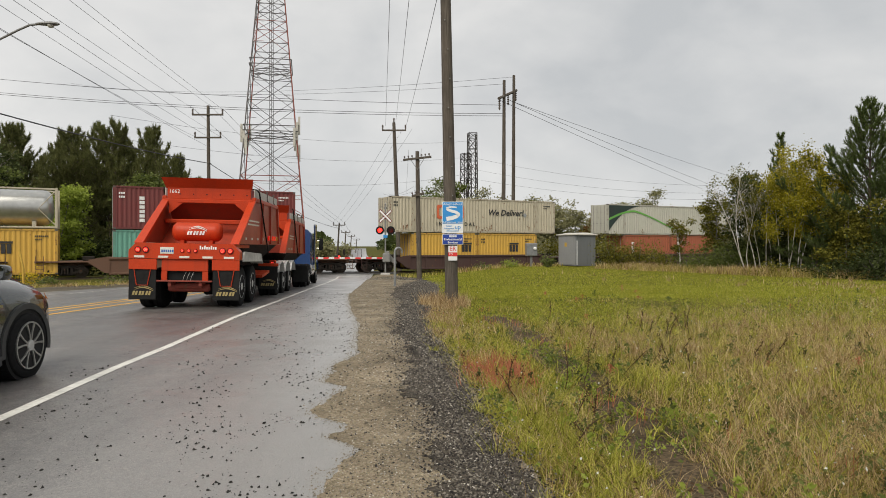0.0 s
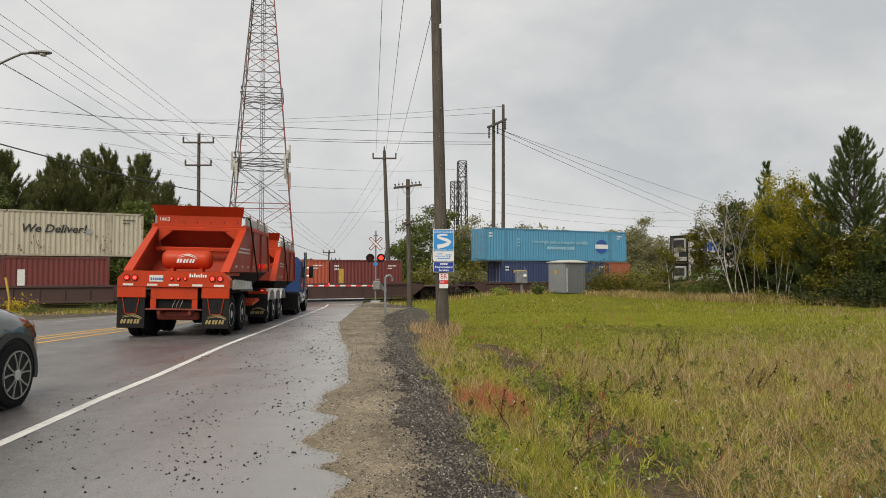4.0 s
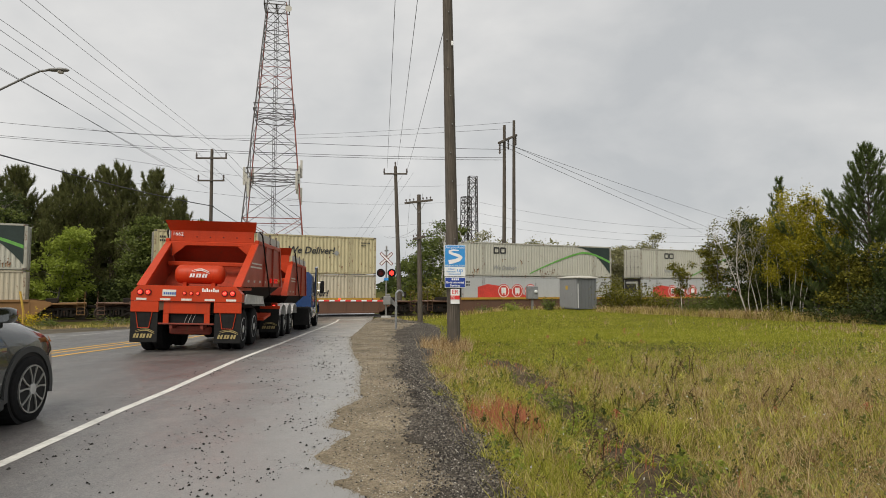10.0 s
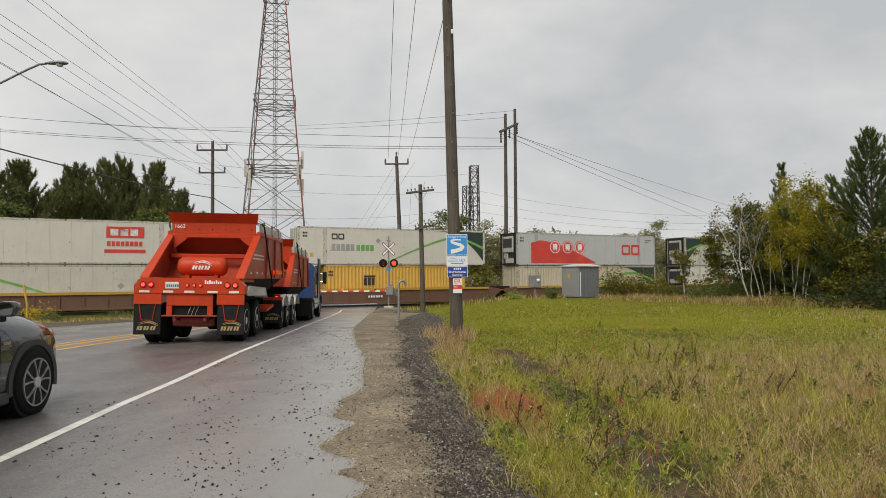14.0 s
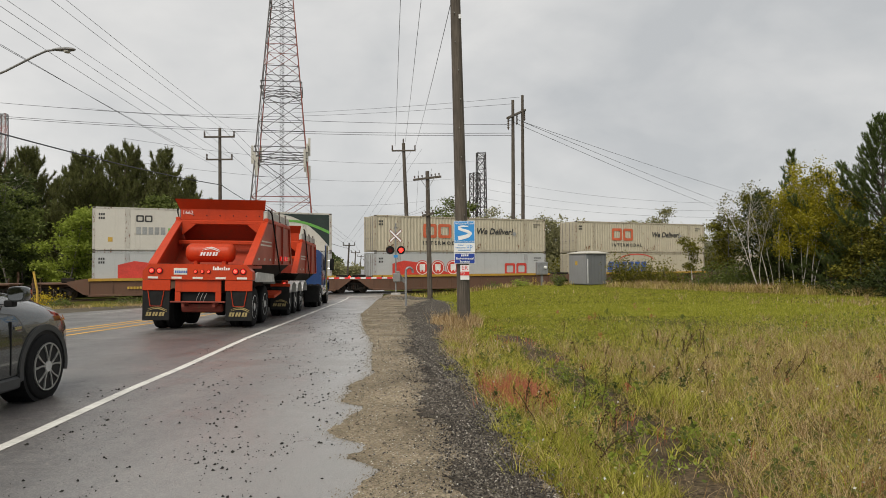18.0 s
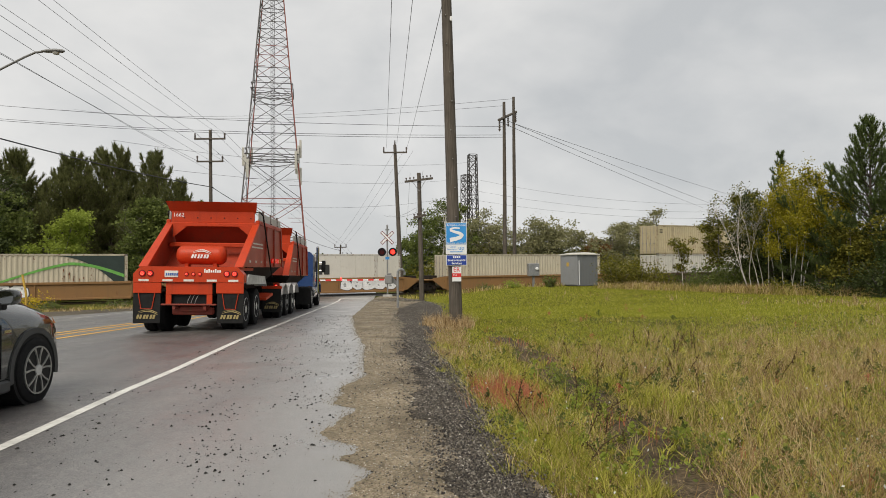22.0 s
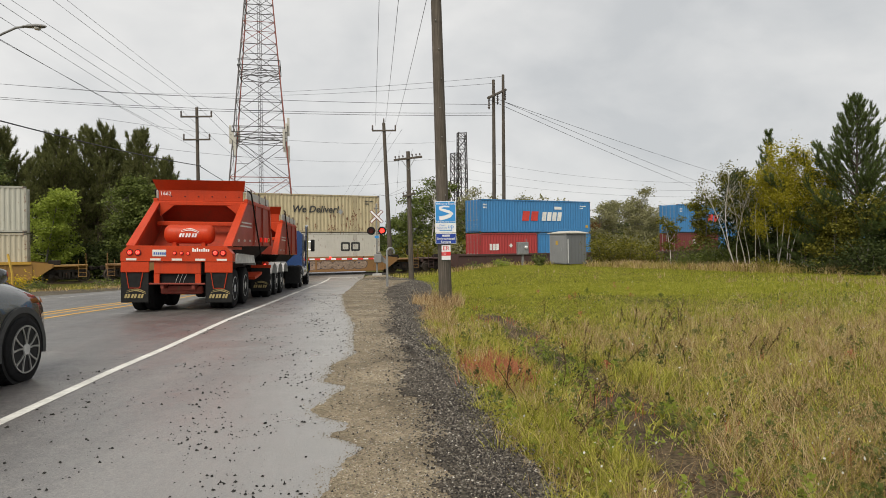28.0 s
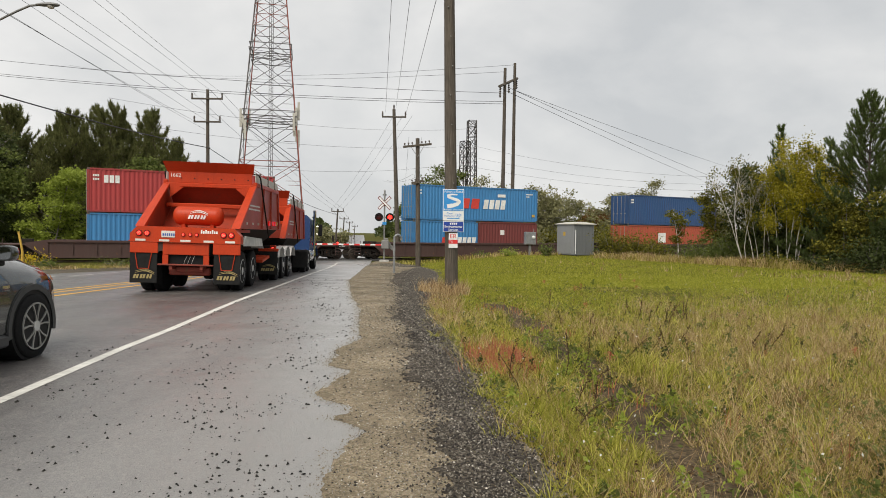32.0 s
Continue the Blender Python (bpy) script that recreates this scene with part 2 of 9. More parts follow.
def height(x, y):
    """Level of the ground: flat by the camera, falling a little towards the railway."""
    x, y = np.asarray(x, float), np.asarray(y, float)
    p = -math.sin(TH) * x + math.cos(TH) * y
    side = clamp01((5.0 - x) / 7.0)
    a = clamp01((p - 14) / 28.0) ** 1.2 * side
    b = clamp01((p - 43.5) / 3.5)
    return -0.66 * np.maximum(a, b) - np.where(p > 55, 0.25, 0.0)


# the railway: bearing of the line and distance from the camera
TH = radians(27.0)
TRACK = 50.55
RAIL = -0.62
U, N = Vector((math.cos(TH), math.sin(TH), 0)), Vector((-math.sin(TH), math.cos(TH), 0))


def on_track(s, z=0.0, off=0.0):
    """Pose at s metres along the line, off metres beyond it."""
    p = U * s + N * (TRACK + off)
    return Matrix.Translation((p.x, p.y, RAIL + z)) @ pose(0, 0, 0, 0, 0, math.degrees(TH))


# ---- ground, road, railway bed ----
def mat_soil():
    m, nt, b = base_mat("field_soil")
    n1 = noise_node(nt, 0.35, 5, 0.6)
    n2 = noise_node(nt, 9.0, 6, 0.7)
    r = ramp_node(nt, [(0.35, (0.075, 0.085, 0.014)), (0.55, (0.085, 0.082, 0.02)), (0.72, (0.085, 0.068, 0.03))])
    nt.links.new(n1.outputs["Fac"], r.inputs[0])
    r2 = ramp_node(nt, [(0.3, (0.6, 0.6, 0.55)), (0.7, (1.25, 1.2, 1.1))])
    nt.links.new(n2.outputs["Fac"], r2.inputs[0])
    nt.links.new(mixed(nt, 1.0, r.outputs[0], r2.outputs[0], "MULTIPLY"), b.inputs["Base Color"])
    b.inputs["Roughness"].default_value = 0.95
    b.inputs["Specular IOR Level"].default_value = 0.08
    bumped(nt, b, n2.outputs["Fac"], 0.7, 0.06)
    return m


def noise_tc(nt):
    return nt.nodes.new("ShaderNodeTexCoord").outputs["Object"]


def mat_asphalt():
    """Damp asphalt: fine stone grain, wheel lanes, drying patches with a wet gloss."""
    m, nt, b = base_mat("wet_asphalt")
    grain = noise_node(nt, 90.0, 4, 0.7)
    lanes = noise_node(nt, 0.5, 4, 0.55, (2.2, 0.16, 1))
    blot = noise_node(nt, 0.8, 5, 0.6)
    r = ramp_node(nt, [(0.36, (0.03, 0.028, 0.028)), (0.64, (0.19, 0.182, 0.18))])
    nt.links.new(grain.outputs["Fac"], r.inputs[0])
    r2 = ramp_node(nt, [(0.35, (0.75, 0.75, 0.76)), (0.65, (1.2, 1.18, 1.16))])
    nt.links.new(lanes.outputs["Fac"], r2.inputs[0])
    tone = mixed(nt, 1.0, r.outputs[0], r2.outputs[0], "MULTIPLY")
    # single stones worn bare, and damp mottling a hand wide
    chip = nt.nodes.new("ShaderNodeTexVoronoi")
    chip.inputs["Scale"].default_value = 70.0
    nt.links.new(noise_tc(nt), chip.inputs["Vector"])
    r3 = ramp_node(nt, [(0.08, (0.4, 0.4, 0.41)), (0.5, (1.0, 1.0, 1.0)), (0.92, (1.75, 1.7, 1.62))])
    nt.links.new(chip.outputs["Color"], r3.inputs[0])
    tone = mixed(nt, 1.0, tone, r3.outputs[0], "MULTIPLY")
    mott = noise_node(nt, 7.0, 5, 0.65, (1.6, 0.7, 1))
    r4 = ramp_node(nt, [(0.35, (0.8, 0.8, 0.81)), (0.65, (1.15, 1.14, 1.12))])
    nt.links.new(mott.outputs["Fac"], r4.inputs[0])
    tone = mixed(nt, 1.0, tone, r4.outputs[0], "MULTIPLY")
    rr = nt.nodes.new("ShaderNodeMapRange")
    rr.inputs[1].default_value, rr.inputs[2].default_value = 0.35, 0.65
    rr.inputs[3].default_value, rr.inputs[4].default_value = 0.31, 0.52
    nt.links.new(blot.outputs["Fac"], rr.inputs[0])
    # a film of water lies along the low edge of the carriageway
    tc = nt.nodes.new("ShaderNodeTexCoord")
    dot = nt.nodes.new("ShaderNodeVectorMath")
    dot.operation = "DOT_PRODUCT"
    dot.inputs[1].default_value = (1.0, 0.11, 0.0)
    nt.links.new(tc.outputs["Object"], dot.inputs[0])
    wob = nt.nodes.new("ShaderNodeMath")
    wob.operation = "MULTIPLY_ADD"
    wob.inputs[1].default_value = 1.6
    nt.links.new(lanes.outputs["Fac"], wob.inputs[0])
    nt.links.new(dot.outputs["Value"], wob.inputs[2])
    wet = nt.nodes.new("ShaderNodeMapRange")
    wet.inputs[1].default_value, wet.inputs[2].default_value = -2.0, 0.4
    wet.inputs[3].default_value, wet.inputs[4].default_value = 1.0, 0.86
    nt.links.new(wob.outputs[0], wet.inputs[0])
    mul = nt.nodes.new("ShaderNodeMath")
    mul.operation = "MULTIPLY"
    nt.links.new(rr.outputs[0], mul.inputs[0])
    nt.links.new(wet.outputs[0], mul.inputs[1])
    nt.links.new(mul.outputs[0], b.inputs["Roughness"])
    nt.links.new(mul.outputs[0], b.inputs["Coat Roughness"])
    # grey lightening towards the same edge: sky sheen put into the base colour
    sky_sheen = nt.nodes.new("ShaderNodeMapRange")
    sky_sheen.inputs[1].default_value, sky_sheen.inputs[2].default_value = -2.6, 0.2
    sky_sheen.inputs[3].default_value, sky_sheen.inputs[4].default_value = 0.0, 0.75
    nt.links.new(wob.outputs[0], sky_sheen.inputs[0])
    nt.links.new(mixed(nt, sky_sheen.outputs[0], tone, (0.32, 0.315, 0.305)), b.inputs["Base Color"])
    b.inputs["Coat Weight"].default_value = 0.6
    b.inputs["Coat IOR"].default_value = 1.4
    bumped(nt, b, grain.outputs["Fac"], 0.8, 0.012)
    return m


def mat_gravel(name, dark, light, scale):
    m, nt, b = base_mat(name)
    tc = nt.nodes.new("ShaderNodeTexCoord")
    v = nt.nodes.new("ShaderNodeTexVoronoi")
    v.inputs["Scale"].default_value = scale
    nt.links.new(tc.outputs["Object"], v.inputs["Vector"])
    big = noise_node(nt, 0.9, 5, 0.65)
    sand = noise_node(nt, scale * 2.5, 4, 0.7)
    r = ramp_node(nt, [(0.1, dark), (0.9, light)])
    nt.links.new(v.outputs["Color"], r.inputs[0])
    r2 = ramp_node(nt, [(0.34, (0.6, 0.58, 0.55)), (0.64, (1.2, 1.18, 1.14))])
    nt.links.new(big.outputs["Fac"], r2.inputs[0])
    c = mixed(nt, 1.0, r.outputs[0], r2.outputs[0], "MULTIPLY")
    nt.links.new(mixed(nt, 0.35, c, sand.outputs["Color"], "OVERLAY"), b.inputs["Base Color"])
    b.inputs["Roughness"].default_value = 0.85
    b.inputs["Specular IOR Level"].default_value = 0.15
    bumped(nt, b, v.outputs["Distance"], 0.7, 0.02)
    return m


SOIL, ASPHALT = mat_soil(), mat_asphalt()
SHOULDER = mat_gravel("shoulder_grit", (0.14, 0.116, 0.08), (0.33, 0.28, 0.205), 60)
DARK_GRAVEL = mat_gravel("dark_gravel", (0.018, 0.016, 0.013), (0.12, 0.104, 0.085), 60)
VERGE = mat_gravel("verge_gravel", (0.05, 0.043, 0.033), (0.17, 0.15, 0.115), 40)
BALLAST = mat_gravel("ballast_stone", (0.035, 0.031, 0.027), (0.15, 0.135, 0.12), 14)
LINE_WHITE = plain("road_paint_white", (0.62, 0.61, 0.57), 0.55, var=0.22, scale=16)
LINE_YELLOW = plain("road_paint_yellow", (0.72, 0.40, 0.035), 0.55, var=0.22, scale=16)

# ground: one sheet, fine near the camera, coarse to the horizon
gx = np.concatenate([[-3000, -1200, -500, -250, -150], np.arange(-100, 101, 2.0), [150, 250, 500, 1200, 3000]])
gy = np.concatenate([[-3000, -1200, -500, -200, -100], np.arange(-40, 121, 2.0), [160, 250, 500, 1200, 3000]])
GX, GY = np.meshgrid(gx, gy)
GZ = height(GX, GY) - 0.06
nx, ny = len(gx), len(gy)
ii = (np.arange(ny - 1)[:, None] * nx + np.arange(nx - 1)[None, :]).ravel()
ground = new("ground", grid_mesh("ground", np.stack([GX, GY, GZ], -1).reshape(-1, 3), np.stack([ii, ii + 1, ii + nx + 1, ii + nx], 1), SOIL))
tagged(ground, "rough field of soil and thin grass reaching the horizon", "ground", kind="structure")


def strip(name, left, right, material, lift, label, category, kind="structure", wob=0.0, thick=0.05, step=0.5):
    """A paved strip between two lines of (x, y), draped on the ground, with thickness."""
    def dense(line):
        out = []
        for (x0, y0), (x1, y1) in zip(line, line[1:]):
            k = max(1, int(math.hypot(x1 - x0, y1 - y0) / step))
            k = min(k, 140)
            out += [(x0 + (x1 - x0) * i / k, y0 + (y1 - y0) * i / k) for i in range(k)]
        return out + [line[-1]]
    lf = dense(left)
    rt_src = dense(right)
    acc = np.linspace(0, 1, len(lf))
    sx = np.interp(acc, np.linspace(0, 1, len(rt_src)), [p[0] for p in rt_src])
    sy = np.interp(acc, np.linspace(0, 1, len(rt_src)), [p[1] for p in rt_src])
    cols = 9
    vs, fs = [], []
    for i, (lx, ly) in enumerate(lf):
        for j in range(cols):
            k = j / (cols - 1)
            x, y = lx + (sx[i] - lx) * k, ly + (sy[i] - ly) * k
            if wob:
                ex, ey = sx[i], sy[i]
                x += k * wob * (noise.noise(Vector((ex * 0.6, ey * 0.6, 7))) + 0.6 * noise.noise(Vector((ex * 2, ey * 2.4, 3))) + 0.4 * noise.noise(Vector((ex * 7, ey * 7, 5))) + 0.35 * noise.noise(Vector((ex * 19, ey * 19, 5))))
            vs.append((x, y, float(height(x, y)) + lift))
    n = len(lf)
    for i in range(n - 1):
        for j in range(cols - 1):
            a = i * cols + j
            fs.append((a, a + 1, a + 1 + cols, a + cols))
    # skirts give the strip its thickness
    base = len(vs)
    for i in range(n):
        for j in (0, cols - 1):
            x, y, z = vs[i * cols + j]
            vs.append((x, y, z - thick))
    for i in range(n - 1):
        fs.append((i * cols, i * cols + cols, base + 2 * i + 2, base + 2 * i))
        fs.append((i * cols + cols - 1, base + 2 * i + 1, base + 2 * i + 3, i * cols + 2 * cols - 1))
    f = Form()
    f.add(vs, fs)
    return solid(name, f, material, label, category, kind=kind)


RIGHT_EDGE = [(0.2, -30), (-0.3, -6), (-0.55, 2), (-0.7, 4.3), (-0.63, 4.69), (-0.58, 4.86), (-0.66, 5.0), (-0.85, 5.18), (-0.84, 5.27), (-0.74, 5.34), (-0.8, 5.6), (-1.04, 5.8), (-1.14, 6.02), (-1.08, 6.4), (-0.98, 6.95), (-1.03, 7.1), (-1.22, 7.26), (-1.3, 7.45), (-1.26, 7.8), (-1.32, 8.24), (-1.2, 8.8), (-1.16, 9.31), (-1.28, 10.17), (-1.54, 12.46), (-1.98, 14.88), (-2.39, 17.4), (-2.96, 21.3), (-3.12, 22.2), (-3.79, 31.0), (-4.45, 38.3), (-4.95, 46)]
FAR_R = [(-4.95, 46), (-5.6, 54), (-9.5, 90), (-22, 190), (-70, 600)]
LEFT_EDGE = [(-17.5, -30), (-17.2, 0), (-16.9, 12), (-16.6, 19), (-16.0, 26), (-14.9, 32), (-14.2, 38), (-13.4, 46)]
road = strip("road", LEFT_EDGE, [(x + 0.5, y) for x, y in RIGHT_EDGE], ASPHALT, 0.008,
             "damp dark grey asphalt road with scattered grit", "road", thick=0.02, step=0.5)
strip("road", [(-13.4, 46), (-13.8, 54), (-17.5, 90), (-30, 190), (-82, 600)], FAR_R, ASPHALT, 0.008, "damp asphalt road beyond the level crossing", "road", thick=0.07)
GR_R = [(1.1, -6), (0.85, 1), (0.6, 4.34), (0.52, 4.68), (0.42, 5.38), (0.38, 6.33), (0.25, 7.7), (0.02, 9.83), (-0.36, 13.1), (-0.34, 14.73), (-0.19, 19.6), (-0.17, 25.2), (-0.3, 29), (-0.9, 34), (-1.7, 41), (-2.6, 45), (-3.5, 49.5)]
GR_L = [(0.25, -6), (0.15, 1), (-0.02, 4.34), (-0.08, 4.73), (-0.2, 5.38), (-0.2, 6.13), (-0.42, 6.9), (-0.45, 7.71), (-0.5, 9.4), (-0.85, 11.68), (-1.1, 16.1), (-1.75, 22.2), (-2.0, 28.0), (-1.6, 33), (-1.2, 36.5), (-4.2, 40), (-4.7, 45), (-5.2, 49.5)]


def wander(y, seed, amps):
    """A ragged offset along y: sums of noise of (width, pitch)."""
    return sum(a * noise.noise(Vector((y * f, seed * 7.3, seed))) for a, f in amps)


def band(name, left, right, material, lift, label, thick, left_rag, right_rag, seed, y0=-6.0, y1=49.5):
    """A loose layer between two ragged edges, each given as x along y, with a thin rim."""
    ys = [y0]
    while ys[-1] < y1:
        ys.append(ys[-1] + (0.03 if 3.0 < ys[-1] < 12 else 0.08 if 3.0 < ys[-1] < 25 else 0.4))
    cols = 9
    vs, fs = [], []
    for y in ys:
        xl = float(np.interp(y, [p[1] for p in left], [p[0] for p in left])) + wander(y, seed, left_rag)
        xr = float(np.interp(y, [p[1] for p in right], [p[0] for p in right])) + wander(y, seed + 3, right_rag)
        row = [xl] + [xl + (xr - xl) * j / (cols - 1) for j in range(cols)] + [xr]
        for j, x in enumerate(row):
            vs.append((x, y, float(height(x, y)) + lift - (thick if j in (0, cols + 1) else 0)))
    w = cols + 2
    for i in range(len(ys) - 1):
        for j in range(w - 1):
            a = i * w + j
            fs.append((a, a + 1, a + 1 + w, a + w))
    return solid(name, Form().add(vs, fs), material, label, "shoulder", kind="structure")


SAND_RAG = ((0.04, 1.7), (0.045, 5.0), (0.03, 13.0), (0.02, 37.0))
STONE_RAG = ((0.16, 0.9), (0.16, 3.1), (0.12, 8.7), (0.06, 23.0))
band("shoulder", [(x + 0.02, y) for x, y in RIGHT_EDGE], [(x + 0.04, y) for x, y in GR_R], SHOULDER, 0.0125, "sandy gravel road shoulder beside the asphalt", 0.02, SAND_RAG, SAND_RAG, 1)
band("shoulder", [(x + 0.13, y) for x, y in GR_L], GR_R, DARK_GRAVEL, 0.0185, "loose dark gravel along the grass edge", 0.02, STONE_RAG, SAND_RAG, 2, y1=36.0)
strip("verge", [(-60, -20), (-34, 10), (-24, 24), (-20, 34), (-18, 40)], [(-16.9, -20), (-16.6, 12), (-16.4, 19), (-15.8, 26), (-14.7, 32), (-13.8, 40)], VERGE, -0.02,
      "bare gravel verge between road and railway", "verge")


def line_strip(name, a, b, w, material, label, bend=0.0):
    d = Vector((b[0] - a[0], b[1] - a[1], 0))
    nrm = Vector((d.y, -d.x, 0)).normalized() * w / 2
    k = max(2, int(d.length / 1.0))
    f = Form()
    vs, fs = [], []
    for i in range(k + 1):
        q = i / k
        p = Vector((a[0], a[1], 0)) + d * q + nrm.normalized() * bend * 4 * q * (1 - q)
        for sgn in (-1, 1):
            e = p + nrm * sgn
            z = float(height(e.x, e.y)) + 0.0125
            vs += [(e.x, e.y, z)]
    for i in range(k):
        fs.append((2 * i, 2 * i + 1, 2 * i + 3, 2 * i + 2))
    f.add(vs, fs)
    return solid(name, f, material, label, "road marking", kind="structure")


BARE_SOIL = mat_gravel("bare_soil", (0.04, 0.03, 0.018), (0.14, 0.105, 0.065), 45)
RUT_Y = (3.0, 5.0, 6.3, 7.5, 9.5, 11.0, 13.0, 15.0)
RUT_X = (1.58, 1.68, 1.74, 1.68, 1.58, 1.48, 1.38, 1.1)
RUT_W = (0.3, 0.34, 0.27, 0.12, 0.14, 0.3, 0.26, 0.08)
strip("dirt_rut", [(x - w - 0.15, y) for x, y, w in zip(RUT_X, RUT_Y, RUT_W)], [(x + w + 0.15, y) for x, y, w in zip(RUT_X, RUT_Y, RUT_W)], BARE_SOIL, -0.05, "bare dark soil rut through the grass", "rut", wob=0.2)


def line_run(name, pts, w, material, label):
    for a, b in zip(pts, pts[1:]):
        line_strip(name, a, b, w, material, label)


line_run("edge_line", [(-3.3, -6), (-3.76, 5.73), (-3.95, 8.2), (-4.02, 9.85), (-4.68, 19.2), (-5.19, 25.1), (-5.55, 29.2), (-6.03, 34.9), (-7.27, 46.3)], 0.12, LINE_WHITE, "solid white painted edge line on the asphalt")
line_strip("stop_line", (-7.4, 46.85), (-5.3, 46.1), 0.35, LINE_WHITE, "white stop line before the level crossing")
for x0, y0, x1, y1 in ((-9.8, 16.85, -9.68, 20.69), (-9.35, 16.08, -9.26, 19.79), (-8.76, 15.07, -8.64, 18.8)):
    sl_x = (x1 - x0) / (y1 - y0)
    line_run("centre_line", [(x0 + sl_x * (9.5 - y0), 9.5), (x0 + sl_x * (21.5 - y0), 21.5), (x0 - 0.9, 38)], 0.15, LINE_YELLOW, "worn yellow centre line on the asphalt")
line_run("far_edge_line", [(-14.4, 22.4), (-14.2, 24.5)], 0.12, LINE_WHITE, "white edge line on the far side of the road")
line_run("far_edge_line", [(-13.85, 24.6), (-14.05, 30.05), (-13.6, 37)], 0.12, LINE_WHITE, "white edge line on the far side of the road")

# railway: ballast bed, sleepers, rails
bed = Form()
bed.prism([(-3.4, -0.45), (-1.7, -0.16), (1.7, -0.16), (3.4, -0.45), (3.4, -0.9), (-3.4, -0.9)], "x", -420, 420)
track_bed = solid("track_bed", bed, BALLAST, "grey crushed-stone railway ballast bed", "track bed", on_track(0), kind="structure")
STEEL = plain("rail_steel", (0.16, 0.12, 0.09), 0.45, 0.7, 0.25, 8)
SLEEPER = plain("sleeper_wood", (0.07, 0.055, 0.045), 0.85, 0, 0.35, 9, 0.4)
for off in (-0.755, 0.755):
    rail = Form()
    rail.prism([(-0.07, -0.17), (0.07, -0.17), (0.07, -0.15), (0.012, -0.13), (0.012, -0.04), (0.036, -0.03), (0.036, 0.0), (-0.036, 0.0), (-0.036, -0.03), (-0.012, -0.04), (-0.012, -0.13), (-0.07, -0.15)], "x", -420, 420)
    solid("rail", rail, STEEL, "rust-brown steel rail with a bright worn head", "rail", on_track(0, 0, off), kind="structure", group="rails")
sl = Form()
sl.box(-0.11, 0.11, -1.3, 1.3, -0.33, -0.145, 0.015)
sl_me = sl.mesh("sleeper", SLEEPER)
for k in range(-75, 75):
    ob = new("sleeper", sl_me)
    ob.parent = track_bed
    ob.matrix_basis = pose(k * 0.56 + 10, 0, random.uniform(-0.01, 0.01), 0, 0, random.uniform(-1.5, 1.5))
# level crossing deck
deck = Form()
for lo, hi in ((-2.3, -0.86), (-0.66, 0.66), (0.86, 2.3)):
    deck.box(11.2, 20.6, lo, hi, -0.14, -0.01, 0.02)
solid("crossing_deck", deck, plain("crossing_rubber", (0.05, 0.05, 0.05), 0.7, 0, 0.25, 10), "dark rubber level crossing panels between the rails", "crossing deck", on_track(0), kind="structure")


# ---- the train: well cars and containers ----
SPEED = 19.25
MOVERS = []
CREAM = paint("container_cream", (0.485, 0.44, 0.335), 0.55, 0, 0.35, 0.25)
WHITE = paint("container_white", (0.58, 0.56, 0.505), 0.45, 0, 0.22, 0.05)
GREYGREEN = paint("container_pale_grey", (0.47, 0.465, 0.40), 0.5, 0, 0.25, 0.1)
GREY = paint("container_grey", (0.45, 0.465, 0.47), 0.5, 0, 0.2)
YELLOWISH = paint("container_yellowed", (0.50, 0.445, 0.27), 0.55, 0, 0.35, 0.35)
BUFF = paint("container_buff", (0.45, 0.385, 0.24), 0.55, 0, 0.4, 0.35)
MAROON = paint("container_maroon", (0.16, 0.032, 0.03), 0.5, 0, 0.3, 0.1)
ORANGE_BROWN = paint("container_orange_brown", (0.33, 0.095, 0.045), 0.55, 0, 0.3, 0.15)
RED = paint("container_red", (0.38, 0.04, 0.04), 0.5, 0, 0.2)
RED_ORANGE = paint("container_red_orange", (0.40, 0.08, 0.04), 0.55, 0, 0.3, 0.1)
TEAL = paint("container_teal", (0.13, 0.33, 0.26), 0.5, 0, 0.3, 0.1)
YELLOW = paint("container_yellow", (0.60, 0.36, 0.06), 0.5, 0, 0.3, 0.1)
BLUE = paint("container_blue", (0.045, 0.21, 0.46), 0.45, 0, 0.2)
SKY_BLUE = paint("container_sky_blue", (0.09, 0.30, 0.47), 0.45, 0, 0.2)
DARK_BLUE = paint("container_dark_blue", (0.025, 0.075, 0.2), 0.45, 0, 0.2)
NAVY = paint("container_navy", (0.03, 0.05, 0.13), 0.5, 0, 0.25)
GREYWHITE = paint("container_dull_white", (0.51, 0.495, 0.44), 0.5, 0, 0.35, 0.2)
INK_BLACK = plain("ink_black", (0.03, 0.03, 0.03), 0.5)
INK_RED = plain("ink_red", (0.55, 0.05, 0.035), 0.5)
INK_ORANGE = plain("ink_orange_red", (0.55, 0.12, 0.05), 0.55)
INK_WHITE = plain("ink_white", (0.75, 0.75, 0.73), 0.5)
INK_BLUE = plain("ink_blue", (0.03, 0.09, 0.33), 0.5)
INK_LIGHT = plain("ink_light_blue", (0.30, 0.5, 0.62), 0.5)
INK_GREEN = plain("ink_leaf_green", (0.13, 0.36, 0.07), 0.5)
INK_DKGREEN = plain("ink_black_green", (0.02, 0.035, 0.03), 0.5)
INK_YELLOW = plain("ink_yellow", (0.52, 0.33, 0.05), 0.6)
INK_GREY = plain("ink_grey", (0.28, 0.29, 0.29), 0.6)
GRAFF_W = plain("ink_graffiti_white", (0.72, 0.72, 0.72), 0.5)
GRAFF_DEEP = plain("ink_graffiti_deep_blue", (0.045, 0.07, 0.19), 0.5)
GRAFF_WORN = plain("ink_graffiti_worn", (0.24, 0.175, 0.13), 0.6, 0, 0.5, 9)
GRAFF_B = plain("ink_graffiti_blue", (0.22, 0.47, 0.60), 0.5)
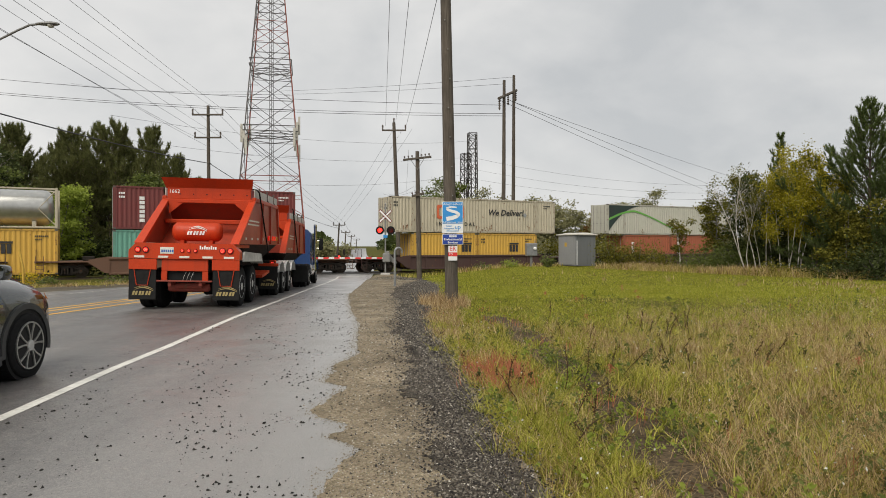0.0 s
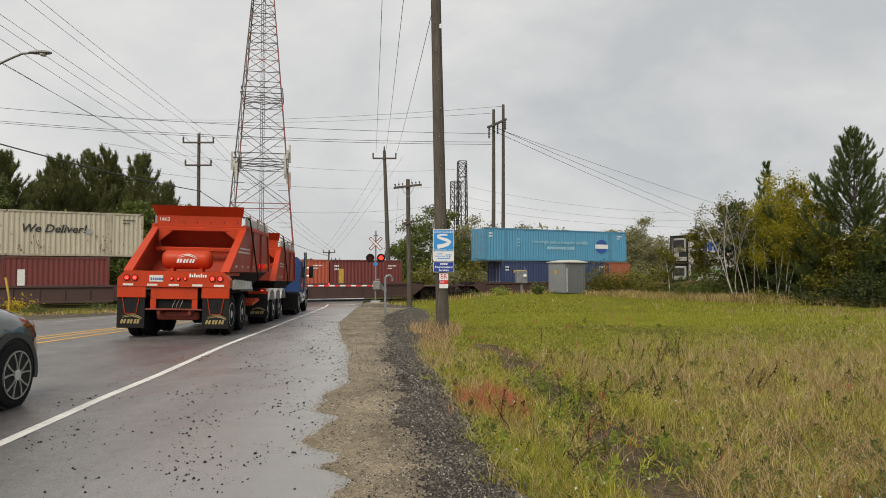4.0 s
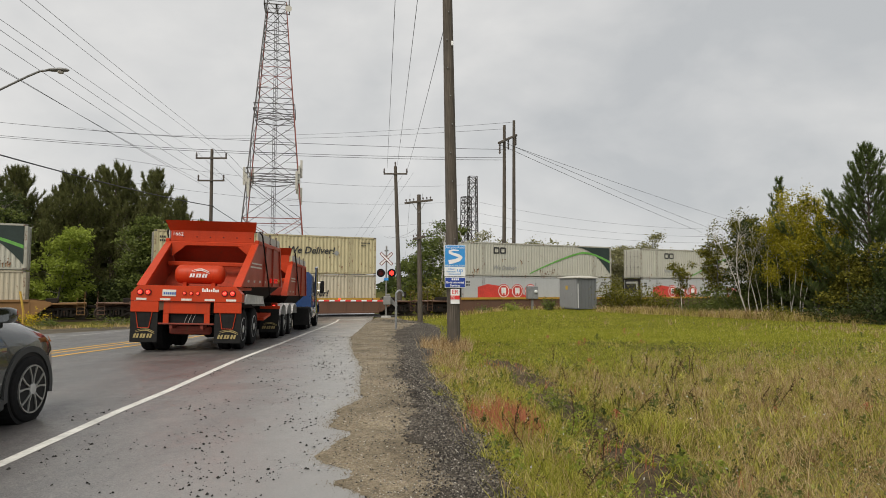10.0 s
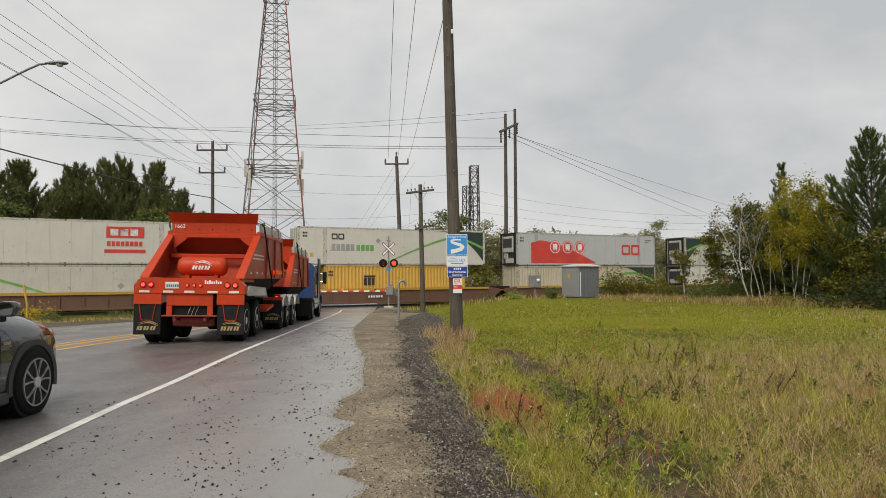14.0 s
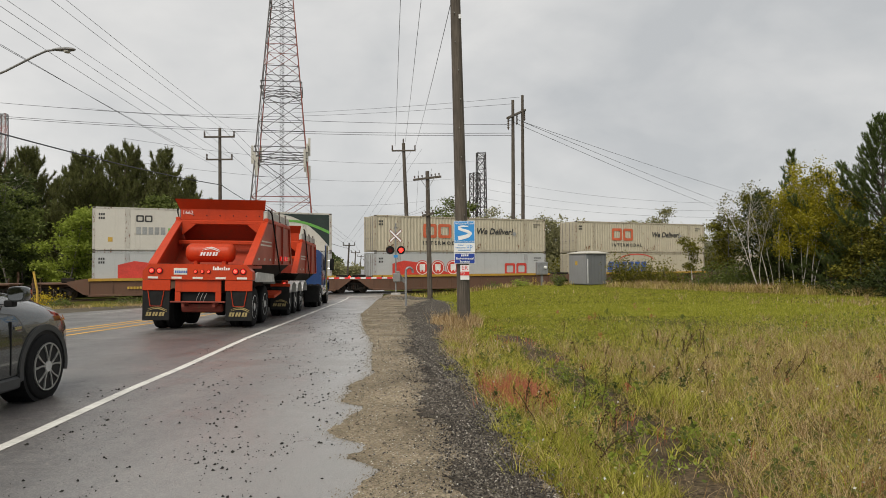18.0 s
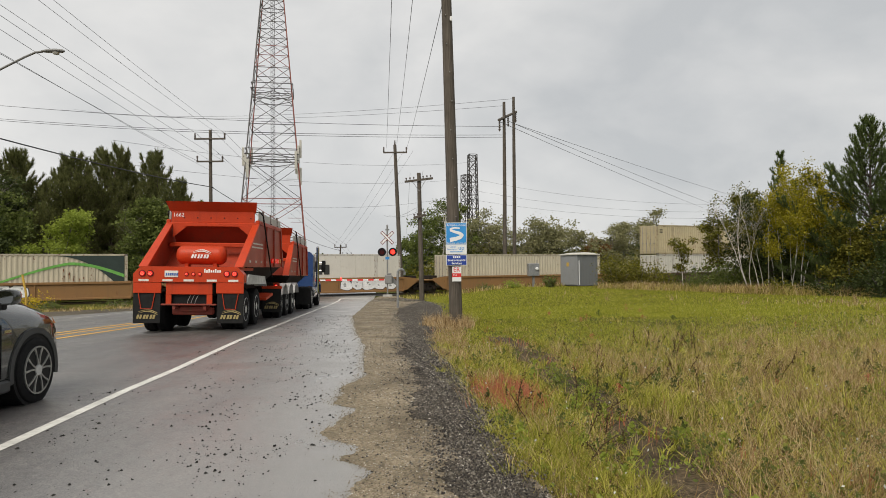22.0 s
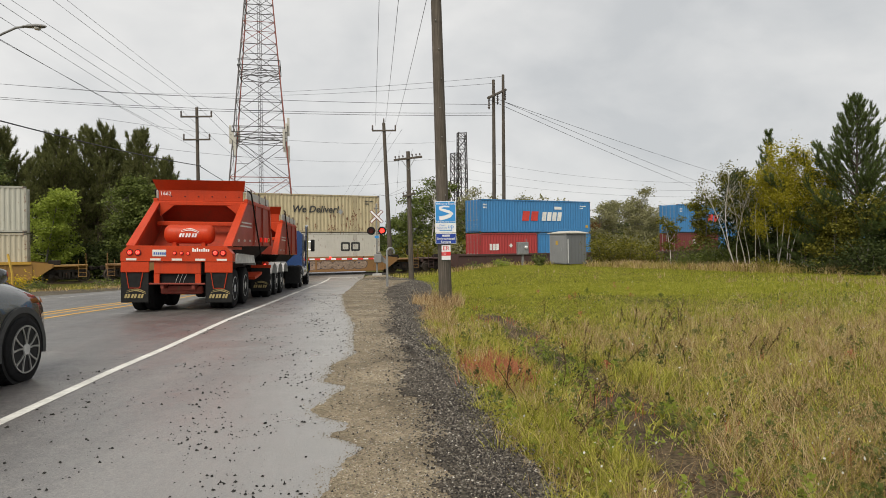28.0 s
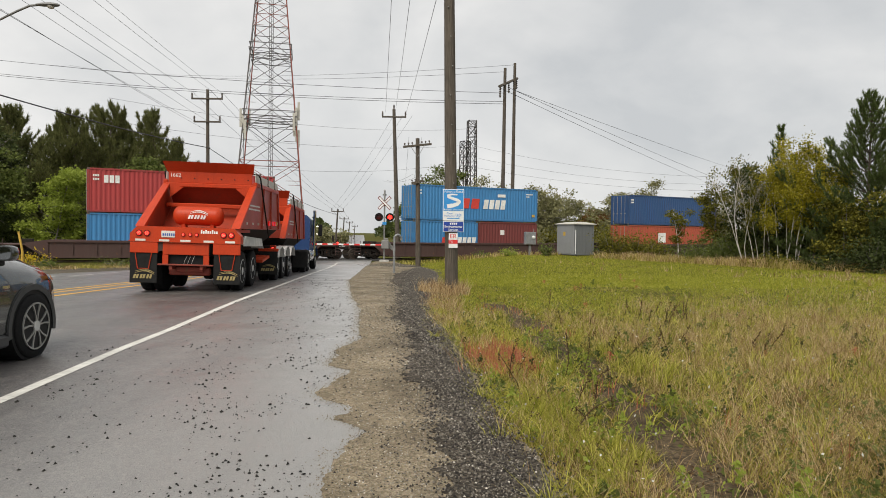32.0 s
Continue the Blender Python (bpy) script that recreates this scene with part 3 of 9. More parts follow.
GRAFF_D = plain("ink_graffiti_dark", (0.06, 0.05, 0.06), 0.5)
RUST_PATCH = plain("rust_patch", (0.15, 0.068, 0.034), 0.85, 0, 0.45, 22, 0.4)
RUST_PALE = plain("rust_run", (0.30, 0.19, 0.11), 0.8, 0, 0.35, 18, 0.2)
CAST = paint("casting_steel", (0.12, 0.11, 0.10), 0.7, 0.3, 0.4, 0.3)
GASKET = plain("door_gasket", (0.03, 0.03, 0.03), 0.7)
RODS = paint("lock_rod_zinc", (0.33, 0.32, 0.30), 0.5, 0.5, 0.4)
UNDER = paint("underframe_black", (0.022, 0.019, 0.017), 0.75, 0.2, 0.5, 0.3)
WHEEL_STEEL = paint("wheel_steel", (0.07, 0.055, 0.045), 0.6, 0.5, 0.4)
CAR_TAN = paint("car_tan", (0.24, 0.125, 0.042), 0.6, 0, 0.4, 0.3)
CAR_BROWN = paint("car_brown", (0.13, 0.066, 0.04), 0.65, 0, 0.45, 0.4)
CAR_OCHRE = paint("car_ochre", (0.27, 0.145, 0.03), 0.62, 0, 0.6, 0.35)
CAR_MAROON = paint("car_maroon", (0.065, 0.032, 0.028), 0.65, 0, 0.45, 0.3)
SILL_YELLOW = paint("car_yellow_sill", (0.45, 0.26, 0.03), 0.6, 0, 0.4, 0.35)
REEFER_UNIT = paint("reefer_unit", (0.45, 0.45, 0.42), 0.5, 0.2, 0.4, 0.1)

W2 = 1.22
CACHE = {}


def cached(key, build, material, smooth=None):
    k = (key, material.name)
    if k not in CACHE:
        CACHE[k] = build().mesh(key if isinstance(key, str) else key[0], material, smooth)
    return CACHE[k]


def corrugated(L, H, pitch=0.28, depth=0.036):
    """A hollow-looking box whose long sides are pressed into ribs."""
    f = Form()
    n = max(4, int((L - 0.3) / pitch))
    xs, ys = [], []
    p = (L - 0.3) / n
    for i in range(n):
        x0 = -L / 2 + 0.15 + i * p
        xs += [x0, x0 + p * 0.26, x0 + p * 0.5, x0 + p * 0.76]
        ys += [0, 0, depth, depth]
    xs.append(L / 2 - 0.15)
    ys.append(0)
    for sgn in (-1, 1):
        vs = []
        for x, y in zip(xs, ys):
            vs += [(x, sgn * (W2 - 0.012 - y), 0.15), (x, sgn * (W2 - 0.012 - y), H - 0.09)]
        f.add(vs, [(2 * i, 2 * i + 2, 2 * i + 3, 2 * i + 1) for i in range(len(xs) - 1)])
    f.box(-L / 2 + 0.06, L / 2 - 0.06, -W2 + 0.06, W2 - 0.06, 0.03, H - 0.04)
    return f


def smooth_body(L, H):
    f = Form()
    # one skin with a narrow groove at each panel joint
    n = int(L / 1.2)
    p = (L - 0.2) / n
    xs = []
    for i in range(n):
        x0 = -L / 2 + 0.1 + i * p
        xs += [(x0, 0.012), (x0 + 0.006, 0.0), (x0 + p - 0.012, 0.0), (x0 + p - 0.006, 0.012)]
    rings = [[(x, -W2 + 0.006 + g, 0.05), (x, W2 - 0.006 - g, 0.05), (x, W2 - 0.006 - g, H - 0.04), (x, -W2 + 0.006 + g, H - 0.04)] for x, g in xs]
    return f.loft(rings)


def worn(mat):
    """The same paint on posts and rails, scraped and rusty from handling."""
    col = PAINT_COL[mat.name]
    return paint(mat.name + "_frame", tuple(0.86 * v for v in col), 0.6, 0, 0.7, 0.95 if col[0] > 0.3 else 0.5)


def container(L, style, mat, c, base, label, unit=None, deco=()):
    """A shipping container with its left end at c metres along the train."""
    H = 2.896
    name = "shipping_container"
    ob = thing(name, label, "container", group="containers on the train")
    if style == "smooth":
        part("body", cached(("body", L, H, style), lambda: smooth_body(L, H), mat), mat, ob)
    else:
        part("body", cached(("body", L, H, style), lambda: corrugated(L, H), mat), mat, ob)
    post = cached(("corner_post", H), lambda: Form().box(-0.08, 0.08, -0.075, 0.075, 0.0, H, 0.008), worn(mat))
    for x in (-L / 2 + 0.08, L / 2 - 0.08):
        for y in (-W2 + 0.073, W2 - 0.073):
            part("corner_post", post, mat, ob, at=(x, y, 0))
    castm = cached("corner_casting", lambda: Form().box(-0.09, 0.09, -0.085, 0.085, -0.06, 0.06, 0.01), CAST)
    for x in (-L / 2 + 0.089, L / 2 - 0.089):
        for z in (0.061, H - 0.059):
            part("corner_casting", castm, CAST, ob, at=(x, -W2 + 0.082, z))
    rail_m = cached(("side_rail", L), lambda: Form().box(-L / 2 + 0.17, L / 2 - 0.17, -0.03, 0.03, -0.06, 0.06, 0.008), worn(mat))
    for y in (-W2 + 0.024, W2 - 0.024):
        part("bottom_rail", rail_m, mat, ob, at=(0, y, 0.08))
        part("top_rail", rail_m, mat, ob, at=(0, y, H - 0.055))
    if L > 14:
        mid = cached(("stacking_post", H), lambda: Form().box(-0.17, 0.17, -0.02, 0.02, 0.15, H - 0.12, 0.008), worn(mat))
        for x in (-6.0, 6.0):
            part("stacking_post", mid, mat, ob, at=(x, -W2 + 0.016, 0))
            part("stacking_post", mid, mat, ob, at=(x, W2 - 0.016, 0))
    # end wall: doors with rods, or a cooling unit
    if unit:
        ru = cached("cooling_unit", lambda: Form().box(-0.3, 0.0, -0.78, 0.78, 1.15, H - 0.3, 0.06).box(-0.24, 0, -0.9, 0.5, 0.2, 0.62, 0.03).box(-0.2, 0, 0.2, 0.8, 0.62, 1.15, 0.03), REEFER_UNIT)
        cu = part("cooling_unit", ru, REEFER_UNIT, ob, "grey cooling unit", at=(-L / 2 + 0.12, 0, 0))
        # dark plate on the end wall draws the shade inside the frame
        part("end_bay_shade", cached(("end_bay_shade", H), lambda: Form().box(-0.02, 0.03, -1.1, 1.1, 0.12, H - 0.1), GASKET), GASKET, ob, "dark open bay behind the cooling unit", at=(-L / 2 + 0.03, 0, 0))
        part("grille", cached("grille", lambda: Form().box(-0.02, 0, -0.7, 0.7, -0.4, 0.4, 0.01).box(-0.03, 0, -0.65, 0.65, -0.05, 0.05), GASKET), GASKET, cu, at=(-0.302, 0, 2.0))
        fr = cached("end_frame", lambda: Form().box(-0.34, -0.24, -1.16, -1.06, 0.06, H - 0.02).box(-0.34, -0.24, 1.06, 1.16, 0.06, H - 0.02).box(-0.34, -0.24, -1.16, 1.16, H - 0.12, H - 0.02).box(-0.34, -0.24, -1.16, 1.16, 0.06, 0.16).box(-0.34, 0.0, -1.16, -1.08, H - 0.12, H - 0.02).box(-0.34, 0.0, 1.08, 1.16, H - 0.12, H - 0.02), UNDER)
        part("end_frame", fr, UNDER, ob, at=(-L / 2 + 0.12, 0, 0))
    else:
        dm = cached(("door", H), lambda: door_form(H), mat)
        rm = cached(("lock_rod", H), lambda: Form().tube([(0, 0, 0.1), (0, 0, H - 0.1)], 0.022, 6).box(-0.03, 0.03, -0.09, 0.09, 1.05, 1.13, 0.01).box(-0.02, 0.03, -0.04, 0.04, 0.5, 0.56).box(-0.02, 0.03, -0.04, 0.04, 2.1, 2.16), RODS)
        for y in (-0.535, 0.535):
            d = part("door", dm, mat, ob, at=(-L / 2 + 0.06, y, 0))
            for q in (-0.27, 0.25):
                part("lock_rod", rm, RODS, d, at=(-0.075, q, 0))
    for fn, args in deco:
        fn(ob, L, H, *args)
    MOVERS.append((ob, c + L / 2, base))
    return ob


def door_form(H):
    f = Form()
    f.box(-0.04, 0.0, -0.525, 0.525, 0.12, H - 0.1, 0.008)
    for k in range(4):
        z = 0.25 + k * (H - 0.4) / 4
        f.box(-0.055, -0.038, -0.45, 0.45, z, z + (H - 0.4) / 4 - 0.16, 0.012)
    return f


# markings on the near side, kept just proud of the steel
FACE = -W2 - 0.004


def flat_shape(name, polys, material, ob, depth=0.005):
    f = Form()
    for poly in polys:
        f.prism(poly, "y", FACE - depth, FACE)
    p = part(name, f, material, ob)
    if len(polys) > 2:
        p["kind"] = "stuff"
    return p


def rect(x0, x1, z0, z1, lean=0.0):
    return [(x0 + lean * z0, z0), (x1 + lean * z0, z0), (x1 + lean * z1, z1), (x0 + lean * z1, z1)]


def rows_of_bars(ob, x, z, w, h, n, material, gap=0.3, lean=0.0, name="marking"):
    """Lettering stood for by plain bars, n of them in a width w."""
    p = w / n
    flat_shape(name, [[(a + lean * (b - z), b) for a, b in rect(x + i * p, x + (i + 1 - gap) * p, z, z + h)] for i in range(n)], material, ob)


def emblem(ob, L, H, x, z, h, material, worn=0):
    """Rail company's mark, as two plain hollow shapes."""
    x -= L / 2
    t = h * 0.2
    w = h * 1.05
    for x1 in (x, x + w * 1.12):
        f = Form()
        out = [(x1 + t * 0.5, z), (x1 + w - t * 0.5, z), (x1 + w, z + t * 0.5), (x1 + w, z + h - t * 0.5), (x1 + w - t * 0.5, z + h), (x1 + t * 0.5, z + h), (x1, z + h - t * 0.5), (x1, z + t * 0.5)]
        cx, cz = x1 + w / 2, z + h / 2
        inn = [(cx + (a - cx) * (1 - 2 * t / w), cz + (b - cz) * (1 - 2 * t / h)) for a, b in out]
        rings = [[(a, FACE, b) for a, b in out], [(a, FACE - 0.005, b) for a, b in out], [(a, FACE - 0.005, b) for a, b in inn], [(a, FACE, b) for a, b in inn]]
        f.loft(rings + [rings[0]], caps=False)
        part("emblem", f, material, ob)
    if worn:
        flat_shape("rust_patch", [rect(x - 0.1, x + 1.1, z + 0.35 * h, z + h * 1.25)], RUST_PATCH, ob, 0.009)


def words(ob, L, H, text, x, z, size, material, squeeze=1.0):
    me = text_mesh(text, size, material, 0.003, squeeze, 0.25 if "eliver" in text else 0.0, size * 0.022)
    part("lettering", me, material, ob, at=(x - L / 2, FACE - 0.004, z))["kind"] = "stuff"


def codes(ob, L, H, dark=True):
    """Small number blocks at the upper right, unreadable at this distance."""
    m = INK_BLACK if dark else INK_WHITE
    rows_of_bars(ob, L / 2 - 1.25, H - 0.5, 0.75, 0.1, 7, m)
    rows_of_bars(ob, L / 2 - 1.25, H - 0.7, 0.4, 0.09, 4, m)
    rows_of_bars(ob, -L / 2 + 0.35, H - 0.55, 0.4, 0.14, 3, m)
    rows_of_bars(ob, -L / 2 + 0.35, H - 0.8, 0.4, 0.14, 3, m)


def label_plate(ob, L, H, x, z, w=0.28, h=0.3, material=None):
    flat_shape("label_plate", [rect(x - L / 2, x - L / 2 + w, z, z + h)], material or INK_YELLOW, ob)


def diamond(ob, L, H, x, z, r=0.22, material=None):
    x -= L / 2
    flat_shape("placard", [[(x - r, z), (x, z - r), (x + r, z), (x, z + r)]], material or INK_GREY, ob)


def round_emblem(ob, L, H, x, z):
    """Round blue mark crossed by a white band."""
    x -= L / 2
    ring = [(x + 0.72 * math.cos(k * math.tau / 24), z + 0.66 * math.sin(k * math.tau / 24)) for k in range(24)]
    flat_shape("emblem", [ring], INK_BLUE, ob)
    part("emblem_band", Form().prism([(x - 0.8, z - 0.2), (x + 0.8, z - 0.2), (x + 0.8, z + 0.2), (x - 0.8, z + 0.2)], "y", FACE - 0.012, FACE - 0.006), INK_WHITE, ob)


def swoosh(ob, L, H, side, reach=6.5, start=0.2):
    """Dark corner with a curved edge and a leaf-green stripe. side 1: at the right end."""
    e = L / 2 - start
    n = 20
    pts = []
    for i in range(n + 1):
        q = i / n
        pts.append((e - 0.0 - 4.2 * q, 0.35 + (H - 0.47) * (1 - (1 - q) ** 2.2)))
    polys = []
    for a, b in zip(pts, pts[1:]):
        polys.append([(side * a[0], a[1]), (side * b[0], b[1]), (side * b[0], H - 0.12), (side * a[0], H - 0.12)])
    flat_shape("dark_corner", polys, INK_DKGREEN, ob, 0.004)
    line = []
    for i in range(29):
        q = i / 28
        x = e - q * (reach + 2.6)
        z = 1.45 + 0.82 * math.sin(q / 0.35 * math.pi / 2) if q < 0.35 else 2.27 - 2.0 * ((q - 0.35) / 0.65) ** 1.25
        line.append((x, z, 0.11 * (1 - 0.55 * q)))
    polys = [[(side * a[0], a[1] - a[2]), (side * b[0], b[1] - b[2]), (side * b[0], b[1] + b[2]), (side * a[0], a[1] + a[2])] for a, b in zip(line, line[1:])]
    flat_shape("green_stripe", polys, INK_GREEN, ob, 0.007)


def red_wave(ob, L, H):
    """Red wedge with three round badges on a grey side."""
    x0 = -L / 2 + 1.5
    pts = [(0, 2.0), (1.0, 2.25), (2.6, 2.05), (4.2, 1.55), (5.8, 0.9), (7.2, 0.3)]
    polys = [[(x0 + a[0], 0.2), (x0 + b[0], 0.2), (x0 + b[0], b[1]), (x0 + a[0], a[1])] for a, b in zip(pts, pts[1:])]
    flat_shape("red_wedge", polys, INK_RED, ob, 0.004)
    for k in range(3):
        cx, cz = x0 + 2.6 + 1.4 * k, 1.65
        disc = [(cx + 0.62 * math.cos(a), cz + 0.62 * math.sin(a)) for a in (2 * math.pi * i / 24 for i in range(24))]
        ring = [(cx + 0.55 * math.cos(a), cz + 0.55 * math.sin(a)) for a in (2 * math.pi * i / 24 for i in range(24))]
        d2 = [(cx + 0.49 * math.cos(a), cz + 0.49 * math.sin(a)) for a in (2 * math.pi * i / 24 for i in range(24))]
        flat_shape("badge", [disc], INK_RED, ob, 0.007)
        flat_shape("badge_ring", [ring], INK_WHITE, ob, 0.009)
        flat_shape("badge_field", [d2], INK_RED, ob, 0.011)
        flat_shape("badge_mark", [rect(cx - 0.24, cx + 0.24, cz - 0.18, cz + 0.3), rect(cx - 0.2, cx - 0.08, cz - 0.3, cz - 0.19), rect(cx + 0.08, cx + 0.2, cz - 0.3, cz - 0.19)], INK_WHITE, ob, 0.013)


def rust_runs(ob, L, H, n=9, seed=1):
    rnd = random.Random(seed)
    polys, pale = [], []
    for i in range(n):
        cx, cz = rnd.uniform(-L / 2 + 0.8, L / 2 - 0.8), rnd.choice((0.35, 0.45, 0.6, 0.9, 1.3))
        for j in range(rnd.randint(2, 7)):
            x, z = cx + rnd.gauss(0, 0.3), max(0.2, cz + rnd.gauss(0, 0.16))
            w, h = rnd.uniform(0.012, 0.055), rnd.uniform(0.03, 0.16)
            polys.append([(x - w, z), (x + w * 0.6, z - 0.3 * h), (x + w, z + h * 0.6), (x + w * 0.2, z + h), (x - w * 0.8, z + h * 0.7)])
            if rnd.random() < 0.5:
                d = rnd.uniform(0.1, 0.3)
                pale.append([(x - w * 0.4, max(0.16, z - d)), (x + w * 0.2, max(0.16, z - d)), (x + w * 0.5, z + 0.02), (x - w * 0.6, z + 0.02)])
    flat_shape("rust_patch", polys, RUST_PATCH, ob, 0.003)
    if pale:
        flat_shape("rust_run", pale, RUST_PALE, ob, 0.002)


def big_bars(ob, L, H, x, z, w, h, n, material, lean=0.0):
    rows_of_bars(ob, x - L / 2, z, w, h, n, material, 0.22, lean, "emblem")


def block(ob, L, H, x0, x1, z0, z1, material):
    flat_shape("emblem", [rect(x0 - L / 2, x1 - L / 2, z0, z1)], material, ob)


def arc(ob, L, H, x, z, r, material):
    pts = [(x - L / 2 + r * math.cos(a), z + 0.3 * r * math.sin(a)) for a in (math.pi * i / 14 for i in range(15))]
    flat_shape("emblem", [[a, b, (b[0], b[1] - 0.1), (a[0], a[1] - 0.1)] for a, b in zip(pts, pts[1:])], material, ob)


def graffiti(ob, x, z, w, h, seed, mats, face):
    """Spray-painted shapes that cannot be read: fat rounded blobs with a dark rim and small hollows."""
    rnd = random.Random(seed)
    n = max(3, int(w / 0.85))
    layers = [(GRAFF_D, 1.0), (mats[0], 0.9)]
    cells = [(x + (i + 0.5) * w / n, z + h * 0.5 + rnd.uniform(-0.05, 0.05) * h, rnd.uniform(0.85, 1.15), rnd.uniform(-0.3, 0.3)) for i in range(n)]
    shapes = [[(rnd.uniform(0.86, 1.1)) for j in range(14)] for i in range(n)]
    for k, (m, grow) in enumerate(layers):
        f = Form()
        for (cx, cz, big, lean), rim in zip(cells, shapes):
            poly = []
            for j, rr in enumerate(rim):
                a = 2 * math.pi * j / 14
                u, v = math.copysign(abs(math.cos(a)) ** 0.7, math.cos(a)), math.copysign(abs(math.sin(a)) ** 0.7, math.sin(a))
                poly.append((cx + (w / n * 0.62 * u + lean * 0.3 * h * v) * rr * grow * big, cz + h * 0.5 * v * rr * grow))
            f.prism(poly, "y", face - 0.004 - 0.003 * k, face - 0.001)
        part("graffiti", f, m, ob, "sprayed graffiti")["kind"] = "stuff"
    f = Form()
    for cx, cz, big, lean in cells:
        for q in range(rnd.randint(1, 3)):
            ax, az, r = cx + rnd.uniform(-0.22, 0.22) * w / n, cz + rnd.uniform(-0.25, 0.25) * h, rnd.uniform(0.05, 0.11) * h
            f.prism([(ax + r * (0.6 if rnd.random() < 0.5 else 1.6) * math.cos(a), az + r * math.sin(a)) for a in (2 * math.pi * j / 8 for j in range(8))], "y", face - 0.011, face - 0.001)
    part("graffiti", f, mats[1] if len(mats) > 1 and mats[1] is not mats[0] else GRAFF_D, ob, "sprayed graffiti")["kind"] = "stuff"


def bogie(material):
    """Two axles in a pair of cast side frames."""
    def frame_form():
        f = Form()
        for y in (-1.05, 1.05):
            f.prism([(-1.22, 0.5), (-1.2, 0.58), (-0.75, 0.68), (-0.45, 0.82), (0.45, 0.82), (0.75, 0.68), (1.2, 0.58), (1.22, 0.5), (0.72, 0.56), (0.42, 0.68), (-0.42, 0.68), (-0.72, 0.56)], "y", y - 0.06, y + 0.06)
            f.prism([(-1.05, 0.5), (-0.72, 0.5), (-0.3, 0.32), (0.3, 0.32), (0.72, 0.5), (1.05, 0.5), (0.34, 0.2), (-0.34, 0.2)], "y", y - 0.06, y + 0.06)
            for x in (-0.36, 0.36):
                f.box(x - 0.07, x + 0.07, y - 0.06, y + 0.06, 0.3, 0.7)
        f.box(-0.22, 0.22, -1.1, 1.1, 0.45, 0.75, 0.04)
        for y in (-1.14, 1.14):
            for x in (-0.16, 0.0, 0.16):
                f.tube([(x, y, 0.3), (x, y, 0.6)], 0.07, 7)
            for x in (-0.89, 0.89):
                f.spun([(0.13, y - 0.05), (0.15, y + 0.02), (0.1, y + 0.06)], "y", 10, (x, 0, 0.42))
        return f

    def wheel_form():
        f = Form()
        for y, sgn in ((-0.755, -1), (0.755, 1)):
            f.spun([(0.05, y + 0.07 * sgn), (0.2, y + 0.05 * sgn), (0.33, y + 0.03 * sgn), (0.36, y + 0.07 * sgn), (0.42, y + 0.065 * sgn), (0.43, y - 0.04 * sgn), (0.455, y - 0.05 * sgn), (0.455, y - 0.07 * sgn), (0.3, y - 0.06 * sgn)], "y", 22)
        f.tube([(0, -1.05, 0), (0, 1.05, 0)], 0.075, 8)
        return f
    return cached("side_frames", frame_form, material), cached("wheelset", wheel_form, WHEEL_STEEL, 40)


def well_form(half, ribs, step):
    f = Form()
    for s in (-1, 1):
        y0, y1 = s * 1.40, s * 1.36
        f.box(-half, half, min(y0, y1), max(y0, y1), 0.28, 1.22)
        f.box(-half, half, s * 1.47 if s < 0 else 1.31, -1.31 if s < 0 else 1.47, 0.2, 0.34, 0.015)
        f.box(-half, half, -1.49 if s < 0 else 1.3, -1.3 if s < 0 else 1.49, 1.2, 1.36, 0.015)
        n = int(2 * half / step)
        for i in range(n + 1):
            x = -half + i * 2 * half / n
            f.box(x - 0.05, x + 0.05, -1.46 if s < 0 else 1.395, -1.395 if s < 0 else 1.46, 0.33, 1.21)
    f.box(-half, half, -1.33, 1.33, 0.2, 0.27)
    return f


def end_form(a, b):
    """Platform over a bogie from a to b along the car, with its slope sheet and bolster."""
    f = Form()
    lo, hi = min(a, b), max(a, b)
    f.box(lo, hi, -0.45, 0.45, 0.78, 1.05, 0.02)
    f.box(lo, hi, -1.38, 1.38, 1.02, 1.12, 0.015)
    d = 1 if b > a else -1
    f.prism([(a, 0.3), (a + d * 0.25, 0.32), (a + d * 1.2, 1.0), (a + d * 1.2, 1.2), (a, 1.36)], "y", -1.42, -1.36)
    f.prism([(a, 0.3), (a + d * 0.25, 0.32), (a + d * 1.2, 1.0), (a + d * 1.2, 1.2), (a, 1.36)], "y", 1.36, 1.42)
    return f


